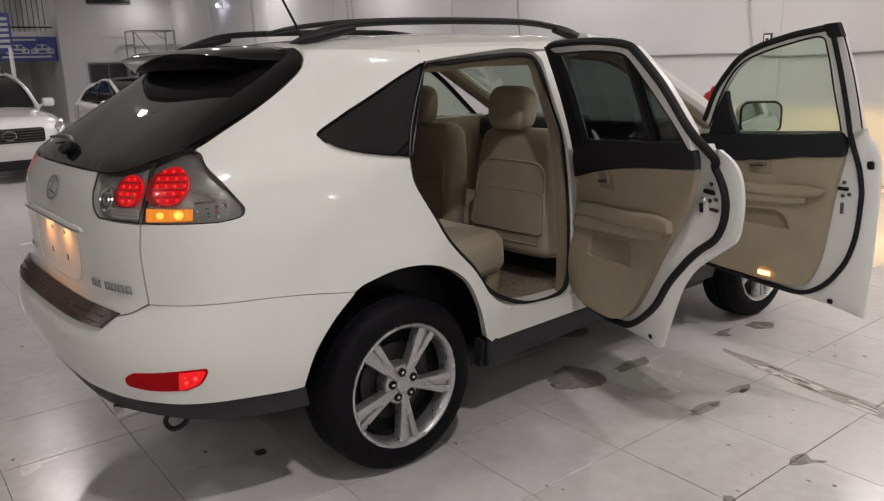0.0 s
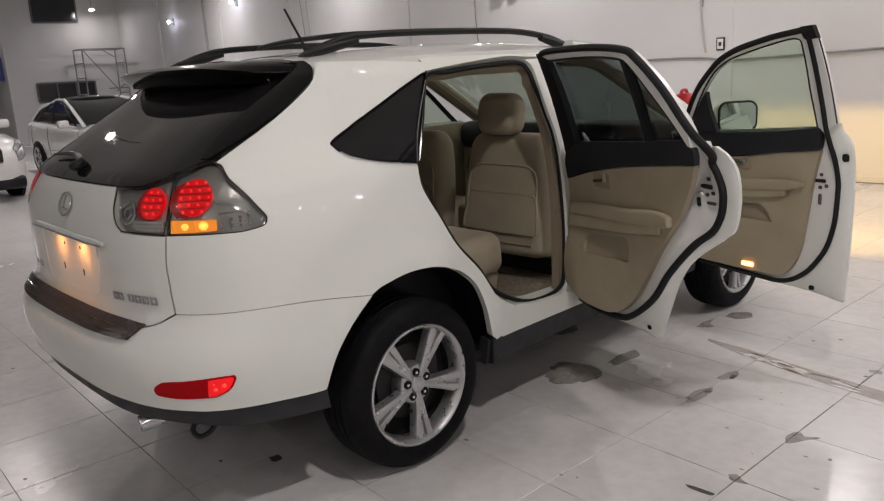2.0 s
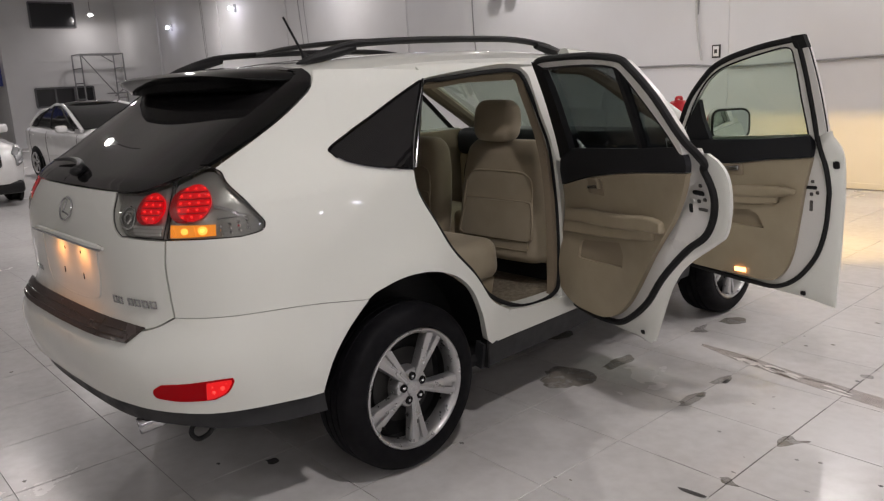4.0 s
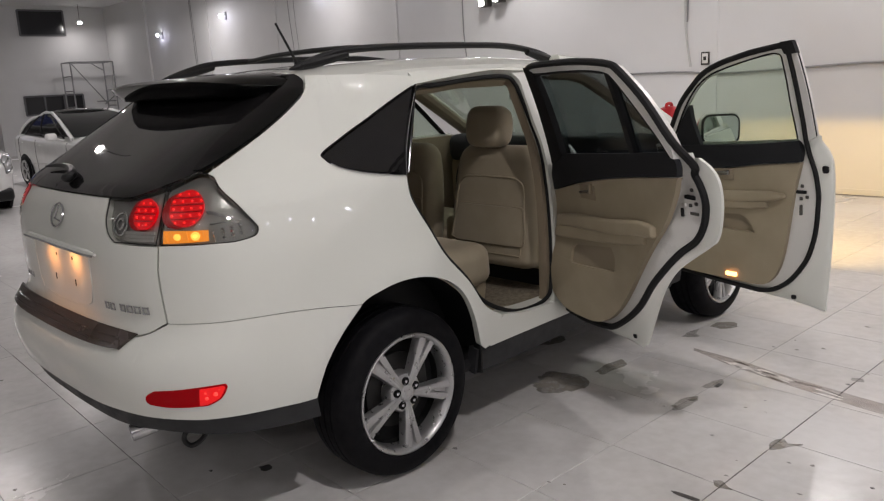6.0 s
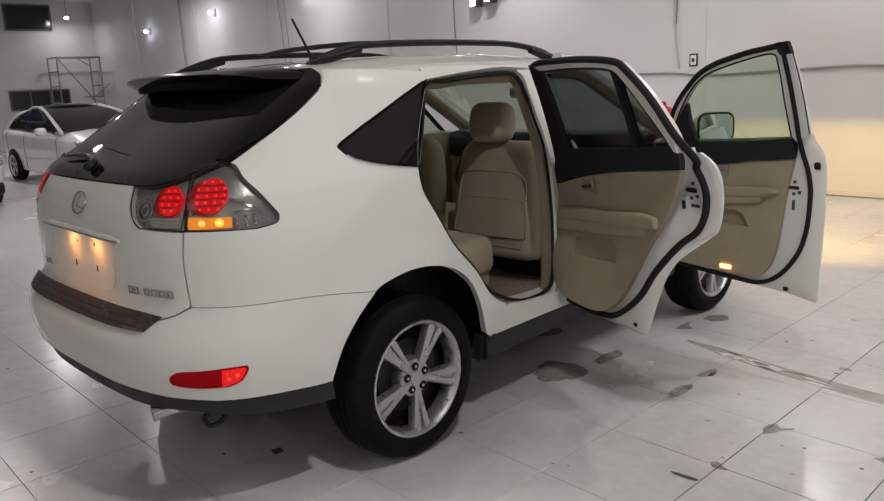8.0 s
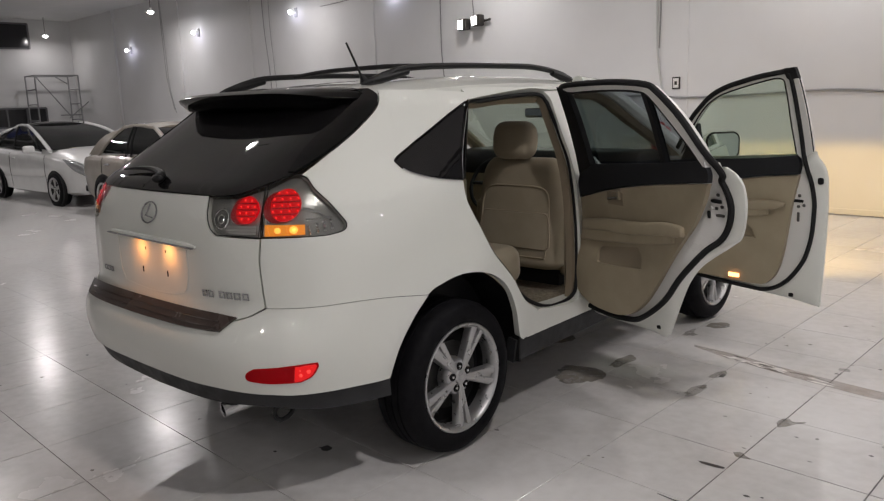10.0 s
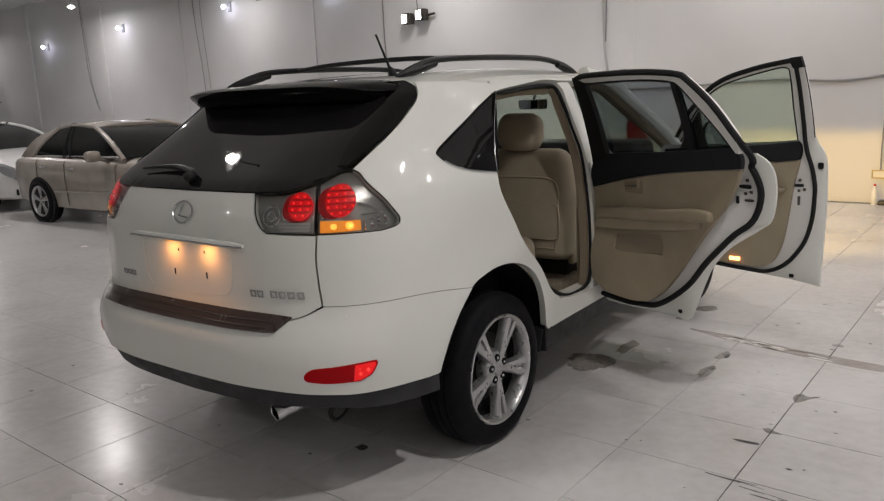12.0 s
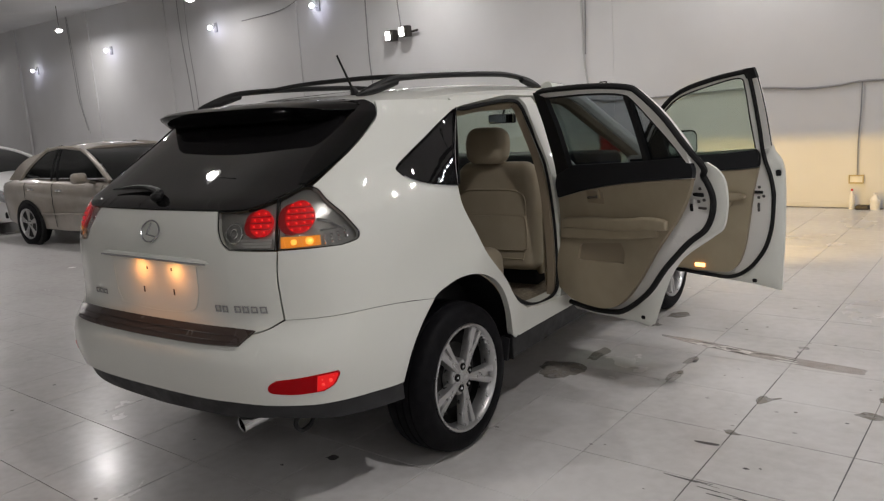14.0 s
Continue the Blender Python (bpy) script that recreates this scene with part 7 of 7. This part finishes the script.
            add("roof_rail", bm, BLACK_PLASTIC)
    else:
        bm = bmesh.new()
        box(bm, (fx - 0.12, -0.50, 0.26), (fx + 0.012, 0.50, 0.40), None, 0.03, 3)
        add("lower_intake", bm, BLACK_PLASTIC, shell)
    return t


# the wheels were built for a car on its own wheels; here their matrix is given in the hall
SEDAN = [(-1.12, 0.58, 0.46, 0.70, 0.73), (-1.06, 0.70, 0.37, 0.83, 0.88), (-0.92, 0.79, 0.31, 0.91, 0.98), (-0.68, 0.86, 0.27, 0.945, 1.03), (-0.3, 0.895, 0.22, 0.955, 1.06), (0.6, 0.905, 0.20, 0.945, 1.06), (1.6, 0.905, 0.20, 0.93, 1.03), (2.3, 0.90, 0.20, 0.90, 0.99), (2.9, 0.88, 0.21, 0.85, 0.92), (3.4, 0.83, 0.24, 0.76, 0.81), (3.66, 0.74, 0.30, 0.66, 0.68), (3.74, 0.62, 0.38, 0.58, 0.60)]
parked_car("saloon_car", "beige metallic saloon car parked on the tiles", Matrix.Translation((-8.72, 3.66, 0)) @ Matrix.Diagonal((1, 0.97, 0.95, 1)), BEIGE_PAINT, SEDAN,
           ((-0.70, 0.99, 0.76), (0.12, 1.385, 0.60), (1.16, 1.405, 0.60), (2.05, 0.99, 0.80)), (0.0, 2.72), 0.325, (0.14, 0.46, 0.52, 1.0), (3.55, 0.68, 0.5, 0.15))
HATCH = [(-0.82, 0.66, 0.42, 0.86, 0.96), (-0.74, 0.78, 0.32, 0.98, 1.08), (-0.4, 0.85, 0.26, 1.02, 1.14), (0.3, 0.87, 0.20, 0.99, 1.12), (1.3, 0.875, 0.18, 0.97, 1.10), (2.1, 0.87, 0.18, 0.96, 1.10), (2.8, 0.85, 0.20, 0.91, 1.03), (3.25, 0.80, 0.22, 0.83, 0.91), (3.48, 0.70, 0.24, 0.74, 0.79), (3.60, 0.56, 0.30, 0.62, 0.64)]
parked_car("hatchback_car", "white hatchback car parked behind the saloon car", Matrix.Translation((-13.75, 3.80, 0)) @ Matrix.Diagonal((1, 0.97, 0.92, 1)), WHITE_PAINT, HATCH,
           ((-0.62, 1.08, 0.70), (0.35, 1.44, 0.57), (1.05, 1.50, 0.57), (2.40, 1.05, 0.77)), (0.0, 2.70), 0.315, (0.0, 0.13, 0.44, 0.86, 1.0), (3.38, 0.76, 0.62, 0.20), False, True)
SUV = [(-1.0, 0.70, 0.45, 0.86, 0.92), (-0.92, 0.84, 0.36, 1.02, 1.10), (-0.4, 0.90, 0.28, 1.06, 1.16), (0.6, 0.91, 0.26, 1.06, 1.18), (1.8, 0.91, 0.26, 1.04, 1.14), (2.5, 0.905, 0.26, 1.00, 1.08), (3.0, 0.89, 0.27, 0.95, 1.02), (3.4, 0.86, 0.28, 0.91, 0.97), (3.56, 0.81, 0.29, 0.86, 0.91), (3.63, 0.74, 0.31, 0.80, 0.84), (3.66, 0.66, 0.36, 0.74, 0.77)]
parked_car("white_utility_car", "white sport utility car parked facing the hall", Matrix.Translation((-13.2, 0.78, 0)) @ Matrix.Diagonal((1, 0.97, 0.95, 1)), WHITE_PAINT, SUV,
           ((-0.85, 1.14, 0.76), (-0.2, 1.60, 0.62), (1.15, 1.62, 0.62), (2.10, 1.10, 0.80)), (0.0, 2.715), 0.355, (0.0, 0.22, 0.56, 1.0), (3.50, 0.76, 0.42, 0.20), True)

# red canister on the bonnet of the open car
can = thing("red_canister", (0.09, 3.31, 1.0), "red plastic canister standing on the car's bonnet", "canister")
bm = bmesh.new()
box(bm, (0.045, 3.24, 1.0), (0.205, 3.38, 1.315), None, 0.06, 5)
part("body", bm, RED_PLASTIC, can)
bm = bmesh.new()
tube(bm, smooth_line([(0.125, 3.27, 1.30), (0.125, 3.28, 1.33), (0.125, 3.34, 1.33), (0.125, 3.35, 1.30)], 4), 0.012, 8)
part("handle", bm, RED_PLASTIC, can)


# ---- stains on the floor, and the tiles ----
def film(name, colour, alpha, rough=0.35):
    """A thin film of dirt that lets the tile show through, uneven in itself."""
    m = bpy.data.materials.new(name)
    m.use_nodes = True
    t = m.node_tree
    b = t.nodes["Principled BSDF"]
    b.inputs["Base Color"].default_value = (*colour, 1)
    b.inputs["Roughness"].default_value = rough
    co = t.nodes.new("ShaderNodeTexCoord")
    n = t.nodes.new("ShaderNodeTexNoise")
    n.inputs["Scale"].default_value, n.inputs["Detail"].default_value = 14, 8
    r = t.nodes.new("ShaderNodeMapRange")
    r.inputs["From Min"].default_value, r.inputs["From Max"].default_value = 0.35, 0.62
    r.inputs["To Min"].default_value, r.inputs["To Max"].default_value = alpha * 0.7, alpha
    t.links.new(co.outputs["Object"], n.inputs["Vector"])
    t.links.new(n.outputs["Fac"], r.inputs["Value"])
    t.links.new(r.outputs[0], b.inputs["Alpha"])
    return m


MUD = film("dried_mud", (0.235, 0.212, 0.172), 0.60)
PALE = film("pale_watermark", (0.25, 0.225, 0.19), 0.45)
RUST = film("brown_streak", (0.36, 0.27, 0.21), 0.42)
RUST_EDGE = film("brown_streak_edge", (0.24, 0.185, 0.145), 0.5)
CHALK = film("chalky_flake", (0.74, 0.73, 0.71), 0.9)
JOINT_DIRT = film("joint_dirt", (0.09, 0.083, 0.075), 0.5)
SOOT = film("dark_scuff", (0.05, 0.047, 0.045), 0.9)


def stain(pts, mat, label, wobble=0.16, seed=0, z=0.0012, name="floor_stain"):
    rnd = random.Random(seed)
    line = [Vector(p) for p in pts]
    line = loop_of(line + line[:1], n=8)
    c = sum(line, Vector((0, 0))) / len(line)
    bm = bmesh.new()
    out = []
    for k, q in enumerate(line):
        f = 1 + wobble * (noise.noise(Vector((q.x * 22, q.y * 22, seed))) + 0.6 * noise.noise(Vector((q.x * 60, q.y * 60, seed))))
        out.append(bm.verts.new((c.x + (q.x - c.x) * f, c.y + (q.y - c.y) * f, z)))
    f = bm.faces.new(out)
    bm.normal_update()
    bmesh.ops.triangulate(bm, faces=[f])
    tagged(part(name, bm, mat, smooth=False), label, "stain", "stains on the floor")


def streak(a, b, w, mat, label, seed=0, z=0.0014):
    a, b = Vector(a), Vector(b)
    d = (b - a).normalized()
    s = Vector((-d.y, d.x)) * w / 2
    n = 6
    top = [a.lerp(b, k / n) + s * (0.35 + 0.65 * math.sin(math.pi * (0.1 + 0.8 * k / n))) for k in range(n + 1)]
    low = [a.lerp(b, k / n) - s * (0.35 + 0.65 * math.sin(math.pi * (0.1 + 0.8 * k / n))) for k in range(n, -1, -1)]
    stain([tuple(q) for q in top + low], mat, label, 0.06, seed, z, "floor_streak")


WET = "dried muddy water mark on the tiles"
stain([(0.60, 1.16), (0.59, 1.26), (0.70, 1.30), (0.80, 1.31), (0.88, 1.22), (0.83, 1.08), (0.74, 1.01), (0.66, 1.06)], MUD, WET, 0.16, 1)
stain([(0.79, 1.41), (0.77, 1.53), (0.80, 1.64), (0.86, 1.60), (0.85, 1.48), (0.84, 1.41)], MUD, WET, 0.2, 2)
stain([(0.24, 1.57), (0.24, 1.70), (0.29, 1.78), (0.35, 1.70), (0.30, 1.58)], MUD, WET, 0.2, 3)
stain([(1.35, 1.22), (1.32, 1.33), (1.34, 1.43), (1.385, 1.39), (1.38, 1.24)], PALE, WET, 0.2, 4)
stain([(1.355, 1.37), (1.35, 1.43), (1.372, 1.44), (1.380, 1.38)], MUD, WET, 0.2, 14, 0.0016)
stain([(1.32, 1.56), (1.33, 1.66), (1.36, 1.72), (1.39, 1.64), (1.36, 1.57)], PALE, WET, 0.2, 5)
stain([(1.37, 1.60), (1.365, 1.65), (1.385, 1.65), (1.39, 1.61)], SOOT, "small dark scuff on a tile", 0.3, 6, 0.0016)
stain([(0.86, 2.20), (0.85, 2.30), (0.87, 2.39), (0.90, 2.30), (0.94, 2.27), (0.90, 2.22)], PALE, WET, 0.2, 7)
stain([(0.90, 2.48), (0.90, 2.58), (0.98, 2.64), (1.03, 2.56), (0.98, 2.48)], MUD, WET, 0.12, 8)
stain([(1.842, 1.155), (1.860, 1.121), (1.888, 1.150), (1.915, 1.200), (1.945, 1.238), (1.940, 1.252), (1.895, 1.222), (1.868, 1.250), (1.846, 1.235), (1.835, 1.19)], MUD, WET, 0.08, 9)
stain([(1.803, 0.736), (1.830, 0.704), (1.858, 0.702), (1.893, 0.716), (1.862, 0.733), (1.832, 0.754)], MUD, WET, 0.12, 10)
stain([(1.72, 0.565), (1.77, 0.575), (1.83, 0.575), (1.83, 0.555), (1.76, 0.55)], SOOT, "dark dried mark on a tile", 0.2, 11)
stain([(2.28, 1.18), (2.33, 1.24), (2.425, 1.20), (2.38, 1.15), (2.33, 1.16)], MUD, WET, 0.25, 12)
stain([(2.363, 1.40), (2.360, 1.45), (2.40, 1.46), (2.412, 1.43), (2.39, 1.39)], MUD, WET, 0.2, 13)
stain([(2.344, 1.70), (2.37, 1.74), (2.42, 1.74), (2.43, 1.68), (2.37, 1.68)], MUD, WET, 0.2, 15)
stain([(1.85, 2.09), (1.84, 2.13), (1.885, 2.14), (1.90, 2.10)], PALE, WET, 0.3, 16)
# a dried brown streak, flaking chalky white along its middle
rs = random.Random(4)
BAND = [(1.02, 2.045), (1.36, 1.965), (1.60, 1.905), (1.84, 1.862), (2.05, 1.828), (2.24, 1.812)]
band = lambda x: curve(x, [q[0] for q in BAND], [q[1] for q in BAND])
wide = lambda x: curve(x, (1.0, 1.3, 1.5, 1.9, 2.15, 2.24), (0.012, 0.050, 0.052, 0.058, 0.058, 0.040))
xs = np.linspace(1.02, 2.24, 25)
stain([(x, band(x) + wide(x)) for x in xs] + [(x, band(x) - wide(x)) for x in xs[::-1]], RUST, "long brown streak dried across the tiles", 0.03, 300, 0.0010, "floor_streak")
for k in range(34):
    x = rs.uniform(1.30, 1.86)
    y = band(x) + rs.uniform(-0.8, 0.45) * wide(x)
    a, b, slant = rs.uniform(0.025, 0.075), rs.uniform(0.007, 0.015), rs.uniform(-0.30, 0.05)
    line = [(x - a, y - slant * a), (x - 0.2 * a, y + b), (x + a, y + slant * a), (x + 0.3 * a, y - b)]
    if k % 3:
        stain(line, CHALK, "chalky white flake in a brown streak", 0.3, 300 + k, 0.0013 + 0.00001 * k, "floor_streak")
    else:
        stain(line, RUST_EDGE, "dark brown edge of a dried streak", 0.3, 300 + k, 0.0018 + 0.00001 * k, "floor_streak")

# polished tiles: the lay of their joints, in the hall's own directions
SIDE, GAP = 0.51, 0.0016
TU, TV = 1.820, 0.785


def laid(u, v):
    """Where a point of the square grid lies on the floor: the rows are laid a little out of true."""
    return u - 0.0150 * (min(max(v, -2.6), 7.9) - TV), v - 0.0125 * (min(max(u, -2.3), 3.7) - TU)


# dirt that has settled in some of the joints
for k, (u0, v0, u1, v1, w) in enumerate(((0, 1.51, 0, 2.5, 0.005), (0, 1.17, 0, 1.35, 0.011), (0, 0.42, 0, 0.88, 0.008), (0, -0.14, 0, 0.38, 0.007), (0, -0.76, 0, -0.20, 0.007), (0, -1.2, 0, -0.80, 0.006), (1, -0.50, 1, 0.44, 0.008), (0.06, 0, 0.52, 0, 0.007), (0.56, 0, 1.5, 0, 0.005), (0.02, -1, 0.72, -1, 0.005), (-0.62, 0, -0.16, 0, 0.004))):
    p, q = (room(*laid(TU + a * SIDE, TV + (b if a == int(a) and u0 == u1 else b * SIDE)))[:2] for a, b in ((u0, v0), (u1, v1)))
    streak(p, q, w * 0.9, JOINT_DIRT, "dark dirt settled in a tile joint", 400 + k, 0.0013)
rnd = random.Random(5)
for k in range(9):
    x, y = 1.72 + 0.05 * k, 0.19 - 0.012 * k + rnd.uniform(-0.03, 0.03)
    streak((x, y), (x + rnd.uniform(0.08, 0.16), y - rnd.uniform(0.0, 0.02)), rnd.uniform(0.004, 0.009), SOOT, "thin dark scratch in the tile", 30 + k)
for k in range(46):
    x, y = rnd.uniform(1.3, 2.9), rnd.uniform(-0.1, 3.2)
    r = rnd.uniform(0.004, 0.016)
    stain([(x - r, y), (x, y + r * rnd.uniform(0.5, 1.2)), (x + r * rnd.uniform(0.6, 2.2), y), (x, y - r * 0.6)], rnd.choice((MUD, SOOT, MUD, PALE)), "small speck of dirt on the tiles", 0.3, 50 + k)
for k in range(12):
    x, y = rnd.uniform(-2.6, 1.4), rnd.uniform(-1.4, 0.6)
    r = rnd.uniform(0.006, 0.018)
    stain([(x - r, y), (x, y + r), (x + r * rnd.uniform(0.6, 2.0), y), (x, y - r * 0.6)], rnd.choice((MUD, SOOT, PALE)), "small speck of dirt on the tiles", 0.3, 120 + k)
stain([(0.31, -0.38), (0.33, -0.34), (0.37, -0.35), (0.36, -0.385)], SOOT, "dark speck of dirt under the car", 0.3, 200)

# the tiles: those round the car one by one, the rest joined
def tile_mesh():
    bm = bmesh.new()
    h = SIDE / 2 - GAP
    low = [bm.verts.new((a * h, b * h, -0.004)) for a, b in ((-1, -1), (1, -1), (1, 1), (-1, 1))]
    mid = [bm.verts.new((a * h, b * h, -0.0008)) for a, b in ((-1, -1), (1, -1), (1, 1), (-1, 1))]
    top = [bm.verts.new((a * (h - 0.001), b * (h - 0.001), 0)) for a, b in ((-1, -1), (1, -1), (1, 1), (-1, 1))]
    for r, s in ((low, mid), (mid, top)):
        for j in range(4):
            bm.faces.new((r[j], r[(j + 1) % 4], s[(j + 1) % 4], s[j]))
    bm.faces.new(top)
    for v in bm.verts:
        v.co = (v.co.x - 0.0150 * v.co.y, v.co.y - 0.0125 * v.co.x, v.co.z)
    me = bpy.data.meshes.new("tile")
    bm.to_mesh(me)
    bm.free()
    me.materials.append(TILE)
    return me


TILE_MESH = tile_mesh()
rt = random.Random(9)
floor = bpy.data.objects["floor"]
rest_v, rest_f = [], []
i0, i1 = math.ceil((U0 - TU) / SIDE), math.floor((U1 - TU) / SIDE)
j0, j1 = math.ceil((V0 - TV) / SIDE), math.floor((V1 - TV) / SIDE)
for i in range(i0, i1 + 1):
    for j in range(j0, j1 + 1):
        u, v = TU + (i + 0.5) * SIDE, TV + (j + 0.5) * SIDE
        if u + SIDE / 2 > U1 or v + SIDE / 2 > V1:
            continue
        if -2.3 < u < 3.7 and -2.6 < v < 7.9 and (v < 4.5 or u > -1.0):
            ob = new("tile", TILE_MESH)
            ob.parent = floor
            ob.location = (*laid(u, v), 0)
            ob.rotation_euler = (rt.uniform(-0.0016, 0.0016), rt.uniform(-0.0016, 0.0016), 0)
        else:
            h = SIDE / 2 - GAP
            k = len(rest_v)
            a, b = rt.uniform(-0.0016, 0.0016) * h, rt.uniform(-0.0016, 0.0016) * h
            rest_v += [(*laid(u - h, v - h), -a - b), (*laid(u + h, v - h), a - b), (*laid(u + h, v + h), a + b), (*laid(u - h, v + h), b - a)]
            rest_f.append((k, k + 1, k + 2, k + 3))
me = bpy.data.meshes.new("far_tiles")
me.from_pydata(rest_v, [], rest_f)
me.materials.append(TILE)
far = new("far_tiles", me)
far.parent = floor
far["kind"] = "stuff"
